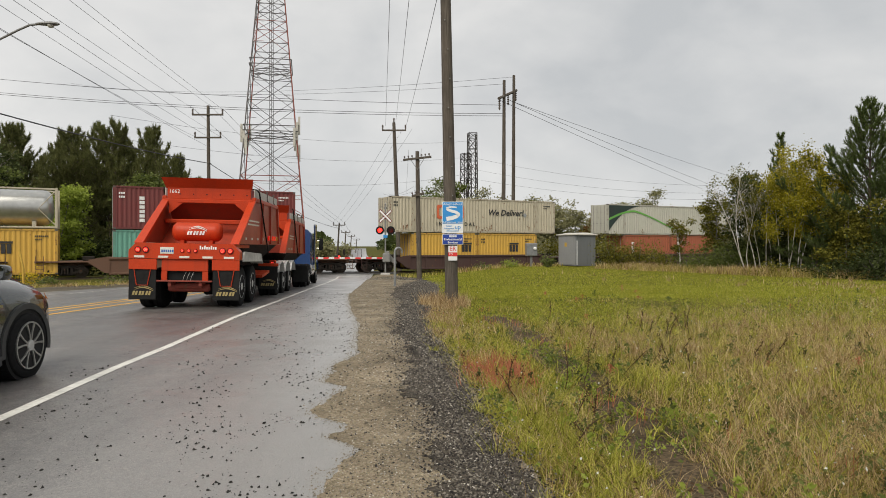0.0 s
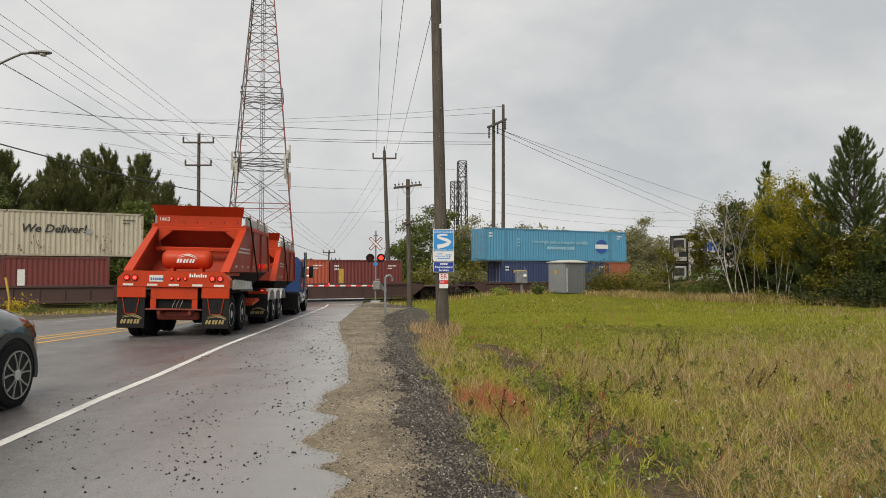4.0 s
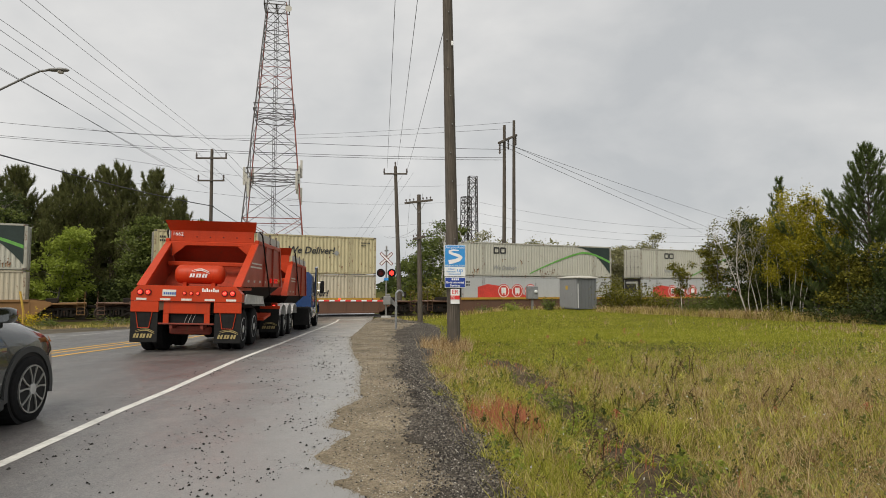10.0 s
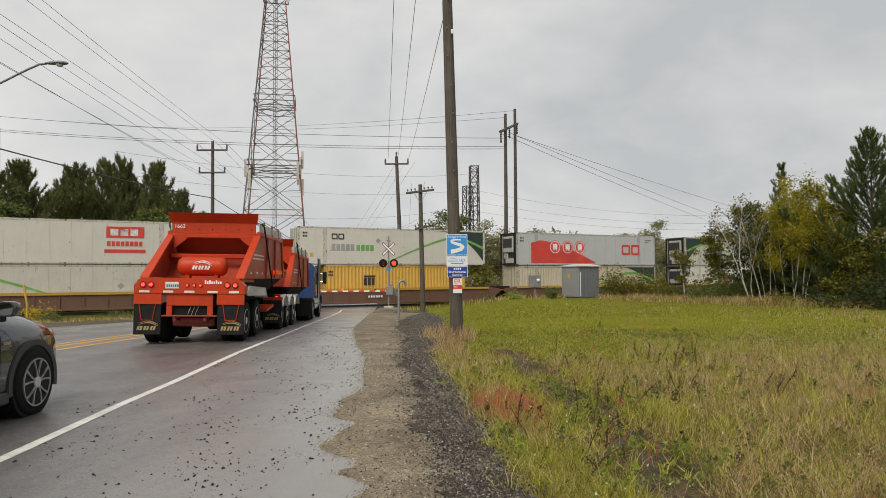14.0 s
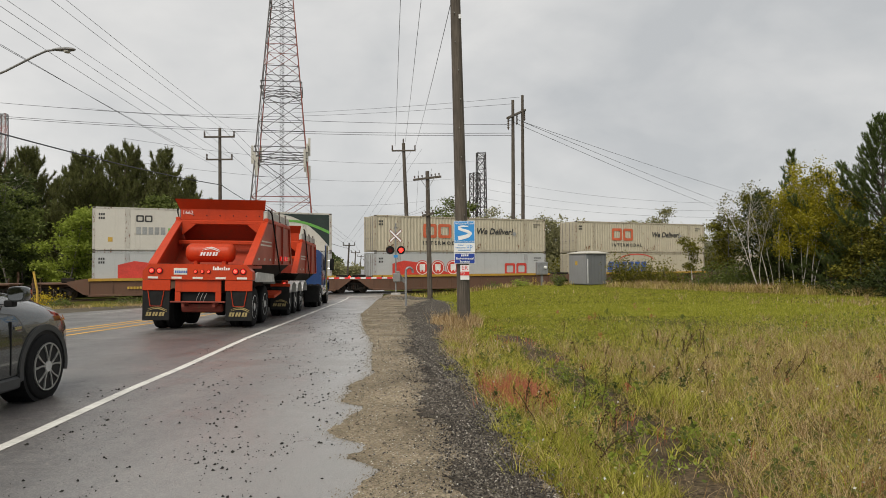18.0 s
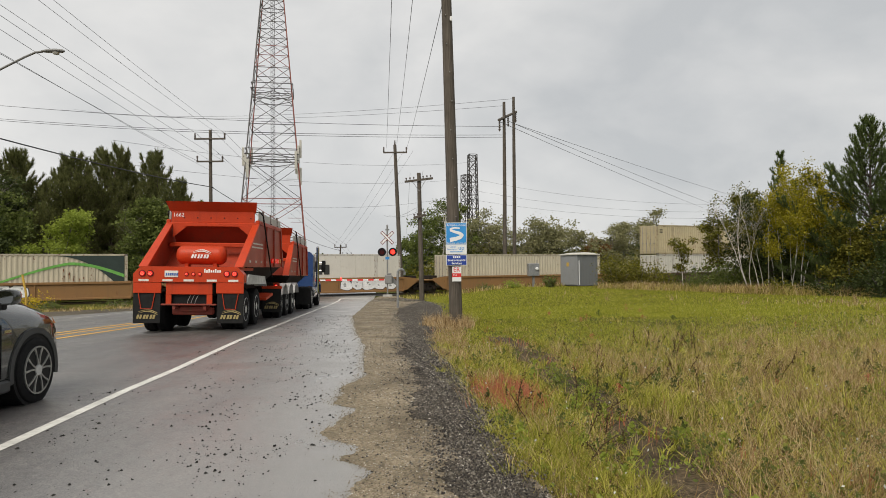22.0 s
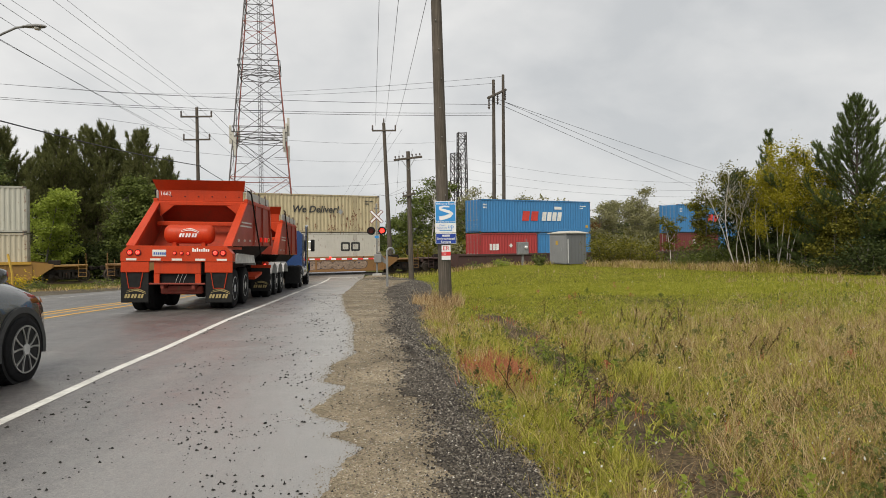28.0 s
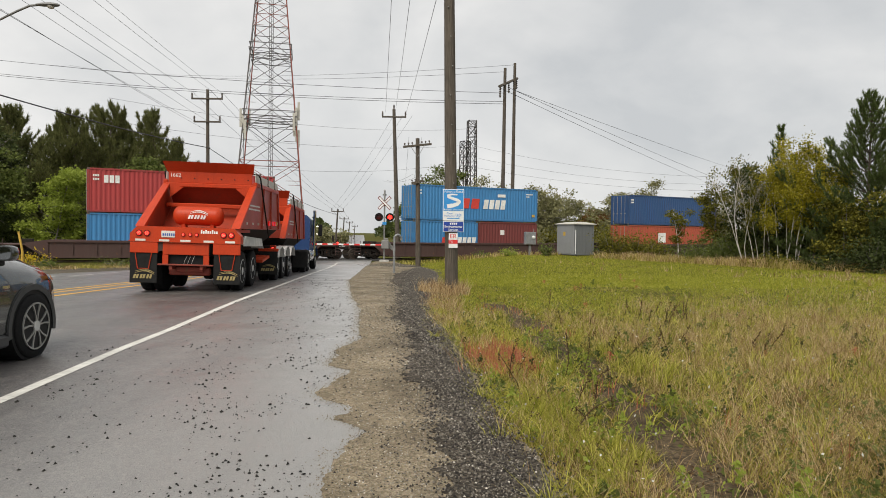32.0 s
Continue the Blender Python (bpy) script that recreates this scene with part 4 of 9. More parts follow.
def well_car(c, half, left, right, mat, sill=None, marks=()):
    """c: middle of the well along the train. left, right: reach of each end beyond the well; negative: the end rests on the next car's bogie."""
    ob = thing("well_car", MARKS_LABEL[mat.name], "well car", group="well cars of the train")
    ribs = mat.name != "car_tan"
    body = part("well", cached(("well", half, ribs), lambda: well_form(half, ribs, 1.35 if ribs else 5.4), mat), mat, ob)
    if sill:
        part("top_sill", cached(("top_sill", half), lambda: Form().box(-half, half, -1.497, -1.29, 1.365, 1.385).box(-half, half, 1.29, 1.497, 1.365, 1.385).box(-half, half, -1.497, -1.491, 1.21, 1.365), sill), sill, ob)
    sf, ws = bogie(UNDER)
    for sgn, reach in ((-1, left), (1, right)):
        own = reach > 0
        r = abs(reach)
        bogie_at = r if r < 2 else r * 0.55
        if r > 2:
            r -= 0.38
        part("end_platform", cached(("end_platform", half, r, sgn), lambda: end_form(sgn * half, sgn * (half + r)), mat), mat, ob)
        if own:
            bx = sgn * (half + bogie_at)
            bg = part("bogie", sf, UNDER, ob, at=(bx, 0, 0))
            for q in (-0.89, 0.89):
                part("wheelset", ws, WHEEL_STEEL, bg, at=(q, 0, 0.43))
        if r > 2:
            e = sgn * (half + r)
            part("coupler", cached("coupler", lambda: Form().box(-0.55, 0.55, -0.1, 0.1, -0.1, 0.1, 0.03).box(0.4, 0.66, -0.17, 0.17, -0.16, 0.16, 0.05), UNDER), UNDER, ob, at=Matrix.Translation((e + sgn * 0.33, 0, 0.86)) @ pose(0, 0, 0, 0, 0, 0 if sgn > 0 else 180))
            part("air_hose", cached("air_hose", lambda: Form().tube([(0, 0, 0.6), (0.1, 0, 0.38), (0.3, 0, 0.3), (0.45, 0, 0.36)], 0.03, 6), GASKET), GASKET, ob, at=Matrix.Translation((e, -0.35, 0)) @ pose(0, 0, 0, 0, 0, 0 if sgn > 0 else 180))
            lad = Form()
            for k in range(4):
                lad.box(-0.22, 0.22, -0.015, 0.015, 0.35 + 0.25 * k, 0.38 + 0.25 * k)
            for x in (-0.22, 0.22):
                lad.box(x - 0.015, x + 0.015, -0.015, 0.015, 0.33, 1.45)
            key = ("ladder", mat.name)
            if key not in CACHE:
                CACHE[key] = lad.mesh("ladder", mat)
            part("ladder", CACHE[key], mat, ob, at=(e - sgn * 0.3, -1.42, 0))
            hr = cached("hand_rail", lambda: Form().tube([(0, -1.3, 1.1), (0, -1.3, 1.85), (0, -0.5, 1.85), (0, -0.5, 1.1)], 0.02, 6), mat)
            part("hand_rail", hr, mat, ob, at=(e - sgn * 0.1, 0, 0))
            if sgn > 0:
                bwm = cached("brake_wheel", lambda: Form().spun([(0.26, -0.02), (0.28, 0.0), (0.26, 0.02), (0.23, 0.0)], "x", 16).box(-0.01, 0.01, -0.25, 0.25, -0.02, 0.02).box(-0.01, 0.01, -0.02, 0.02, -0.25, 0.25), UNDER)
                part("brake_wheel", bwm, UNDER, ob, at=(e - 0.05, 0.7, 1.6))
        part("walkway_box", cached("walkway_box", lambda: Form().box(-0.35, 0.35, -0.9, 0.3, 0, 0.3, 0.03).box(-0.15, 0.2, 0.4, 0.9, 0, 0.2, 0.02), UNDER), UNDER, ob, at=(sgn * (half + min(r, 2.4) * 0.5), 0, 1.12))
    for fn, args in marks:
        fn(ob, half, *args)
    MOVERS.append((ob, c, 0.0))
    return ob


MARKS_LABEL = {"car_tan": "tan-painted well car with a low side sill and graffiti", "car_brown": "rust-brown well car with ribbed sides",
               "car_ochre": "ochre-yellow well car with ribbed stained sides",
               "car_maroon": "dark maroon well car with ribbed sides"}


def car_number(ob, half, x, w, n, material):
    rows = Form()
    p = w / n
    for i in range(n):
        rows.box(x + 0.62 * i * p, x + 0.62 * (i + 0.7) * p, -1.408 if ob["label"][0] == "t" else -1.476, -1.402 if ob["label"][0] == "t" else -1.468, 0.66, 0.82)
    part("marking", rows, material, ob)


def car_53(ob, half, x):
    me = text_mesh("53", 0.5, INK_YELLOW if ob["label"][0] == "r" else INK_BLACK, 0.003)
    part("lettering", me, INK_BLACK, ob, at=(x, -1.413 if ob["label"][0] == "t" else -1.475, 0.8))


def car_graffiti(ob, half, x, w, h, seed, mats):
    graffiti(ob, x, 0.38, w, h, seed, mats, -1.40 if ob["label"][0] == "t" else -1.47)


def tank(c, base):
    """A tank in a container frame."""
    ob = thing("tank_container", "silver tank container in a cream steel frame", "container", group="containers on the train")
    L = 6.06
    steel = plain("tank_steel", (0.5, 0.5, 0.48), 0.3, 0.8, 0.15, 3)
    part("tank", Form().spun([(0.3, -2.75), (0.9, -2.65), (1.12, -2.4), (1.15, -2.2), (1.15, 2.2), (1.12, 2.4), (0.9, 2.65), (0.3, 2.75)], "x", 28, (0, 0, 1.35)), steel, ob, smooth=40)
    post = cached("tank_post", lambda: Form().box(-0.08, 0.08, -0.08, 0.08, 0, 2.59, 0.01), CREAM)
    for x in (-L / 2 + 0.08, L / 2 - 0.08):
        for y in (-W2 + 0.08, W2 - 0.08):
            part("corner_post", post, CREAM, ob, at=(x, y, 0))
    railm = cached("tank_rail", lambda: Form().box(-L / 2 + 0.16, L / 2 - 0.16, -0.05, 0.05, -0.05, 0.05, 0.01), CREAM)
    for y in (-W2 + 0.08, W2 - 0.08):
        for z in (0.08, 2.52):
            part("side_rail", railm, CREAM, ob, at=(0, y, z))
    for sgn in (-1, 1):
        x = sgn * (L / 2 - 0.08)
        part("brace", Form().tube([(x, -W2 + 0.1, 0.15), (x - sgn * 1.0, -W2 + 0.1, 1.25), (x, -W2 + 0.1, 2.45)], 0.045, 6), CREAM, ob)
    for x in (-1.7, 1.7):
        part("saddle", Form().box(x - 0.12, x + 0.12, -0.9, 0.9, 0.1, 0.45, 0.02), CREAM, ob)
    MOVERS.append((ob, c + L / 2, base))


LOW = 0.272
UP = LOW + 2.945


def cn_classic(cc=INK_ORANGE, worn=0):
    return ((emblem, (4.2, 1.15, 1.15, cc, worn)), (words, ("I N T E R M O D A L", 6.0, 0.72, 0.42, INK_BLACK)), (words, ("We Deliver!", 10.9, 1.75, 0.72, INK_BLACK)), (codes, ()), (diamond, (12.9, 1.6)), (rust_runs, (9, worn + 3)))


def cn_swoosh_r(seed=1):
    return ((emblem, (3.1, 1.95, 0.55, INK_BLACK)), (words, ("We Deliver", 4.2, 0.72, 0.5, INK_GREY)), (swoosh, (1,)), (rust_runs, (6, seed)))


def cn_swoosh_l(seed=1):
    return ((emblem, (13.0, 1.75, 0.5, INK_BLACK)), (swoosh, (-1,)), (words, ("We Deliver", 13.6, 0.6, 0.45, INK_GREY)), (rust_runs, (5, seed)))


def cargo_cool():
    return ((emblem, (2.6, 1.95, 0.45, INK_BLACK)), (big_bars, (2.6, 1.1, 1.9, 0.5, 5, INK_GREY)), (big_bars, (4.6, 1.1, 1.5, 0.45, 4, INK_GREEN)), (swoosh, (1, 6.0)), (label_plate, (0.9, 0.6)), (codes, ()), (diamond, (6.4, 1.9)))


def grey_red():
    return ((red_wave, ()), (emblem, (11.9, 1.0, 1.0, INK_RED)), (codes, ()))


def sm(mark=6.4):
    return ((big_bars, (mark - 2.0, 1.05, 1.9, 0.85, 2, INK_RED, 0.15)), (big_bars, (mark + 0.15, 1.05, 2.3, 0.8, 4, INK_WHITE, 0.15)), (block, (mark + 1.6, mark + 2.4, 2.1, 2.35, INK_WHITE)), (codes, (False,)), (label_plate, (11.6, 0.45, 0.3, 0.22)))


def msc(x):
    return ((big_bars, (x, 1.35, 0.95, 0.6, 3, INK_BLACK)), (block, (x, x + 0.95, 1.98, 2.12, INK_BLACK)), (codes, ()))


def upright_bars(x):
    def draw(ob, L, H):
        flat_shape("marking", [rect(x - L / 2, x + 0.32 - L / 2, 0.5 + 0.3 * k, 0.72 + 0.3 * k) for k in range(6)], INK_WHITE, ob)
    return draw


def side_marks(ob, L, H, x):
    upright_bars(x)(ob, L, H)


def two_twenties(c, m1, m2, l1, l2, d1=(), d2=()):
    container(6.06, "rib", m1, c, LOW, l1, deco=d1)
    container(6.06, "rib", m2, c + 6.13, LOW, l2, deco=d2)


S53, S40 = 16.15, 12.19
CL = "cream corrugated shipping container with faded lettering, rust spots"
SW = "pale shipping container with a green swoosh and dark corner"
CC = "white refrigerated container with a green stripe and dark corner"
GR = "grey container with a red wedge and round white badges"
SMB = "bright blue corrugated container with red and white emblem"


def build_train():
    # first cars: forty-foot wells
    for c in (-22.0, 0.57, 22.3, 44.6, 66.4, 88.0):
        well_car(c + 6.1, 6.35, 4.6, 4.6, CAR_MAROON if c != 0.57 else CAR_BROWN, SILL_YELLOW if c == -22.0 else None)
    container(S40, "rib", YELLOW, -14.8, LOW, "mustard yellow corrugated shipping container", deco=msc(8.8))
    tank(-8.67, UP)
    tank(-14.8, UP)
    container(S40, "rib", MAROON, 0.57, UP, "maroon corrugated container with white upright lettering", deco=((side_marks, (1.6,)), (codes, (False,))))
    two_twenties(0.57, TEAL, ORANGE_BROWN, "teal green corrugated freight container", "orange-brown corrugated freight container", ((block, (1.5, 2.3, 0.4, 2.2, INK_WHITE)),))
    container(S53, "rib", CREAM, 20.33, UP, CL, deco=cn_classic())
    two_twenties(22.3, YELLOW, YELLOW, "mustard yellow corrugated shipping container", "mustard yellow corrugated shipping container", msc(4.6), msc(3.2))
    container(S53, "rib", GREYGREEN, 42.6, UP, SW, deco=cn_swoosh_l(4) + ((codes, ()),))
    two_twenties(44.6, ORANGE_BROWN, ORANGE_BROWN, "orange-brown corrugated freight container", "orange-brown corrugated freight container", ((side_marks, (1.0,)),), ((side_marks, (0.9,)),))
    container(S53, "rib", CREAM, 64.45, UP, CL, deco=cn_classic(INK_ORANGE, 1))
    two_twenties(66.4, ORANGE_BROWN, MAROON, "orange-brown corrugated freight container", "maroon corrugated freight container", (), ((block, (0.9, 1.3, 0.9, 2.1, INK_WHITE)),))
    two_twenties(87.6, RED_ORANGE, MAROON, "bright red-orange corrugated container", "dull maroon corrugated container", ((block, (2.0, 2.5, 1.7, 2.1, INK_WHITE)), (codes, (False,))), ((block, (0.7, 1.1, 0.8, 2.2, INK_YELLOW)), (codes, (False,))))
    # long blue box over two smaller ones
    well_car(115.9, 8.3, 2.6, 3.4, CAR_MAROON)
    container(S53, "rib", SKY_BLUE, 107.7, UP, "sky-blue corrugated container with pale lettering", deco=((words, ("Your single source transport specialist", 8.1, 1.75, 0.42, INK_LIGHT)), (big_bars, (6.6, 1.1, 3.2, 0.24, 14, INK_LIGHT)), (round_emblem, (13.0, 1.45)), (big_bars, (3.3, 1.9, 0.3, 0.12, 2, INK_LIGHT)), (big_bars, (3.3, 1.6, 0.3, 0.12, 2, INK_LIGHT)), (big_bars, (3.3, 1.3, 0.3, 0.12, 2, INK_LIGHT)), (codes, (False,))))
    container(S40, "rib", NAVY, 109.4, LOW, "navy blue corrugated container with yellow mark", deco=((block, (1.2, 2.6, 1.9, 2.15, INK_YELLOW)), (codes, (False,))))
    container(3.4, "rib", ORANGE_BROWN, 120.9, LOW, "short orange-brown corrugated container")

    def triple(cs, mat, sill):
        for k, c in enumerate(cs):
            gap_l = (c - cs[k - 1] - 16.6) / 2 if k else 3.55
            gap_r = (cs[k + 1] - c - 16.6) / 2 if k < len(cs) - 1 else 3.55
            well_car(c + 8.075, 8.3, -gap_l if k else gap_l, gap_r, mat, sill, TRIPLE_MARKS.get(round(c), ()))
    TRIPLE_MARKS = {
        132: ((car_number, (1.4, 2.6, 10, INK_YELLOW)), (car_53, (-6.9,)), (car_graffiti, (-0.8, 6.4, 0.85, 5, (GRAFF_B, GRAFF_W)))),
        152: ((car_graffiti, (0.6, 3.6, 0.75, 15, (INK_GREY,))), (car_number, (-7.2, 1.2, 4, INK_YELLOW))),
        171: ((car_number, (-0.4, 3.0, 10, INK_YELLOW)),),
        408: ((car_graffiti, (-2.2, 4.6, 0.85, 8, (GRAFF_W, INK_GREY))), (car_number, (-6.6, 2.6, 9, INK_WHITE))),
        428: ((car_graffiti, (-5.6, 6.2, 0.95, 21, (GRAFF_W, GRAFF_D, GRAFF_W))), (car_graffiti, (3.0, 4.6, 0.9, 31, (GRAFF_W, INK_GREY, GRAFF_W)))),
        448: ((car_number, (3.8, 2.6, 10, INK_YELLOW)),),
        239: ((car_53, (6.8,)), (car_number, (4.6, 0.9, 4, INK_YELLOW))), 282: ((car_53, (5.2,)), (car_number, (-2.6, 2.0, 6, INK_WHITE))), 301: ((car_53, (6.5,)),),
        322: ((car_53, (6.6,)),), 345: ((car_number, (-6, 2.4, 8, INK_YELLOW)),), 365: ((car_53, (6.7,)),)}
    triple((132.5, 151.9, 171.4), CAR_TAN, None)
    container(S53, "smooth", WHITE, 132.5, UP, "white smooth-sided refrigerated container with blue lettering", 1, ((big_bars, (1.9, 1.3, 6.8, 0.95, 8, INK_BLUE)), (big_bars, (8.8, 1.3, 5.6, 0.95, 7, INK_BLUE)), (codes, ())))
    container(S53, "smooth", GREYWHITE, 132.5, LOW, SW, 1, ((swoosh, (-1,)), (emblem, (13.0, 1.6, 0.5, INK_BLACK))))
    container(S53, "smooth", GREYWHITE, 151.9, UP, CC, None, cargo_cool())
    container(S53, "rib", CREAM, 151.9, LOW, CL, None, ((emblem, (4.6, 1.15, 1.0, INK_ORANGE)), (words, ("We Deliver!", 10.8, 1.45, 0.66, INK_BLACK))))
    container(S53, "rib", GREYGREEN, 171.4, UP, SW, None, cn_swoosh_r(6) + ((rust_runs, (14, 11)),))
    container(S53, "rib", CREAM, 171.4, LOW, CL, None, ((emblem, (3.0, 1.15, 1.1, INK_ORANGE)), (words, ("We Deliver!", 9.9, 1.4, 0.66, INK_BLACK)), (rust_runs, (5, 2))))
    triple((194.9,), CAR_BROWN, SILL_YELLOW)
    container(S53, "rib", YELLOWISH, 194.9, UP, "yellowed cream corrugated container with worn lettering", None, cn_classic(INK_ORANGE))
    container(S53, "rib", CREAM, 194.9, LOW, CL, None, ((emblem, (5.2, 1.15, 1.0, INK_ORANGE)), (words, ("We Deliver!", 10.6, 1.45, 0.66, INK_BLACK)), (rust_runs, (6, 9))))
    triple((218.8, 238.7, 258.5), CAR_BROWN, SILL_YELLOW)
    container(S53, "rib", GREYGREEN, 218.8, UP, SW, None, cn_swoosh_r(3))
    container(S53, "smooth", GREY, 218.8, LOW, GR, 1, grey_red())
    container(S53, "rib", GREYGREEN, 238.7, UP, SW, None, cn_swoosh_r(8))
    container(S53, "smooth", GREY, 238.7, LOW, GR, 1, grey_red())
    container(S53, "smooth", WHITE, 258.5, UP, "white refrigerated container with red block emblem", None, ((block, (10.6, 13.1, 0.75, 0.98, INK_RED)), (block, (10.7, 13.0, 1.75, 2.5, INK_RED)), (big_bars, (10.95, 1.9, 1.8, 0.45, 3, INK_WHITE)), (big_bars, (10.75, 1.2, 2.2, 0.32, 8, INK_RED)), (codes, ())))
    container(S53, "smooth", GREYWHITE, 258.5, LOW, SW, 1, ((swoosh, (-1,)), (emblem, (12.6, 1.3, 0.62, INK_BLACK)), (diamond, (11.6, 1.5))))
    triple((282.0, 301.4, 321.6), CAR_BROWN, SILL_YELLOW)
    container(S53, "smooth", WHITE, 282.0, UP, CC, None, cargo_cool())
    container(S40, "rib", YELLOW, 284.0, LOW, "mustard yellow corrugated shipping container", None, msc(3.2))
    container(S53, "smooth", GREY, 301.4, UP, GR, 1, grey_red())
    container(S53, "rib", CREAM, 301.4, LOW, SW, None, ((swoosh, (1,)), (rust_runs, (16, 4))))
    container(S53, "rib", GREYGREEN, 321.6, UP, SW, 1, cn_swoosh_l(9))
    container(S53, "smooth", WHITE, 321.6, LOW, "white refrigerated container with a small emblem", 1, ((big_bars, (6.4, 1.3, 2.9, 0.62, 6, INK_BLACK)), (block, (5.3, 6.1, 1.2, 2.0, INK_ORANGE))))
    triple((345.2, 364.8, 384.3), CAR_BROWN, SILL_YELLOW)
    container(S53, "smooth", WHITE, 345.2, UP, CC, None, cargo_cool())
    container(S53, "smooth", GREY, 345.2, LOW, GR, None, grey_red())
    container(S53, "rib", CREAM, 364.8, UP, CL, None, cn_classic(INK_ORANGE))
    container(S53, "smooth", GREY, 364.8, LOW, GR, None, grey_red())
    container(S53, "rib", CREAM, 384.3, UP, CL, None, cn_classic(INK_ORANGE))
    container(S53, "smooth", CREAM, 384.3, LOW, "cream smooth-sided container with a blue emblem and red arc", None, ((big_bars, (3.6, 1.15, 4.8, 0.95, 6, INK_BLUE, 0.2)), (arc, (7.2, 2.2, 2.2, INK_RED))))
    triple((407.8, 427.6, 448.0), CAR_TAN, None)
    container(S53, "rib", CREAM, 407.8, LOW, SW, None, ((swoosh, (1,)), (rust_runs, (14, 14))))
    container(S53, "smooth", WHITE, 427.6, LOW, "white refrigerated container with a round emblem", 1, ((big_bars, (7.0, 1.35, 3.4, 0.75, 6, INK_BLACK)), (diamond, (6.1, 1.7, 0.75, INK_ORANGE)), (diamond, (6.1, 1.7, 0.45, INK_RED))))
    container(S53, "rib", CREAM, 448.0, LOW, CL, None, ((codes, ()), (diamond, (9.0, 1.9))))
    for c, mat, sill in ((471.4, CAR_MAROON, None), (495.0, CAR_BROWN, SILL_YELLOW), (518.9, CAR_OCHRE, SILL_YELLOW), (542.8, CAR_TAN, None)):
        well_car(c + 8.075, 8.3, 3.5, 3.5, mat, sill, ((car_number, (-2.0, 2.6, 9, INK_YELLOW)),) + (((car_graffiti, (-8.2, 5.0, 0.9, 3, (GRAFF_DEEP, GRAFF_WORN))), (car_graffiti, (2.2, 4.6, 0.7, 13, (GRAFF_WORN, GRAFF_D)))) if c == 542.8 else ()))
    container(S53, "rib", BUFF, 471.4, UP, "buff corrugated container streaked with rust", None, ((rust_runs, (40, 5)), (codes, ())))
    container(S53, "rib", GREYWHITE, 471.4, LOW, "dull white corrugated container", None, ((diamond, (5.0, 1.6)), (block, (14.2, 15.9, 2.6, 2.66, INK_RED))))
    container(S53, "rib", CREAM, 495.0, UP, CL, None, cn_classic(INK_ORANGE))
    container(S53, "rib", CREAM, 495.0, LOW, SW, None, ((emblem, (3.0, 1.5, 0.75, INK_BLACK)), (swoosh, (1,)), (diamond, (1.4, 1.0))))
    container(S53, "rib", GREYGREEN, 518.9, UP, SW, None, cn_swoosh_l(5))
    container(S53, "rib", CREAM, 518.9, LOW, CL, None, ((emblem, (4.2, 1.2, 1.1, INK_ORANGE)), (words, ("I N T E R M O D A L", 6.0, 0.85, 0.4, INK_BLACK)), (block, (8.6, 11.2, 1.3, 2.0, INK_GREY)), (words, ("eliver!", 12.6, 1.5, 0.66, INK_BLACK))))
    container(S53, "rib", BUFF, 542.8, UP, "buff corrugated container with worn orange lettering", None, cn_classic(INK_ORANGE) + ((rust_runs, (30, 17)),))
    container(S53, "smooth", GREYWHITE, 542.8, LOW, SW, None, ((swoosh, (-1,)), (emblem, (12.9, 1.5, 0.7, INK_BLACK))))
    for c in (568.2, 591.8, 615.2, 638.6, 662.0):
        well_car(c + 6.1, 8.3, 3.3, 3.3, CAR_MAROON, None, ((car_53, (-1.5,)), (car_graffiti, (-2.5, 2.4, 0.6, int(c), (INK_GREY,)))) if c == 591.8 else ())
    for c in (568.2, 591.8, 638.6):
        container(S40, "rib", BLUE, c, UP, SMB, None, sm())
    container(S40, "rib", RED, 615.2, UP, "crimson corrugated container with a small white mark", None, ((big_bars, (1.0, 1.95, 1.0, 0.5, 3, INK_WHITE)), (codes, (False,))))
    container(S40, "rib", DARK_BLUE, 661.4, UP, "deep blue corrugated freight container", None, ((codes, (False,)),))
    two_twenties(568.2, RED, BLUE, "crimson corrugated freight container", "bright blue corrugated freight container", ((big_bars, (1.0, 1.4, 1.0, 0.55, 3, INK_WHITE)), (diamond, (3.2, 1.8, 0.2, INK_WHITE))))
    two_twenties(591.8, MAROON, BLUE, "maroon corrugated freight container", "bright blue corrugated freight container", ((block, (2.2, 2.6, 1.8, 2.2, INK_WHITE)),), ((big_bars, (1.2, 0.95, 1.4, 0.6, 2, INK_RED, 0.15)), (big_bars, (2.8, 0.95, 1.8, 0.6, 4, INK_WHITE, 0.15))))
    foot_mark = ((big_bars, (2.4, 0.72, 1.3, 0.42, 2, INK_RED, 0.15)), (big_bars, (3.8, 0.72, 1.5, 0.42, 4, INK_WHITE, 0.15)), (diamond, (3.4, 1.65, 0.22, INK_WHITE)))
    two_twenties(615.2, BLUE, BLUE, "bright blue corrugated freight container", "bright blue corrugated freight container", foot_mark, foot_mark)
    container(S40, "rib", RED_ORANGE, 661.4, LOW, "red-orange corrugated freight container", None, ((block, (4.0, 5.0, 1.2, 2.2, INK_WHITE)),))
    two_twenties(638.6, BLUE, MAROON, "bright blue corrugated freight container", "maroon corrugated freight container", ((big_bars, (2.6, 0.95, 1.4, 0.6, 2, INK_RED, 0.15)), (big_bars, (4.1, 0.95, 1.8, 0.6, 4, INK_WHITE, 0.15))), ((block, (2.2, 2.6, 1.8, 2.2, INK_WHITE)),))


build_train()


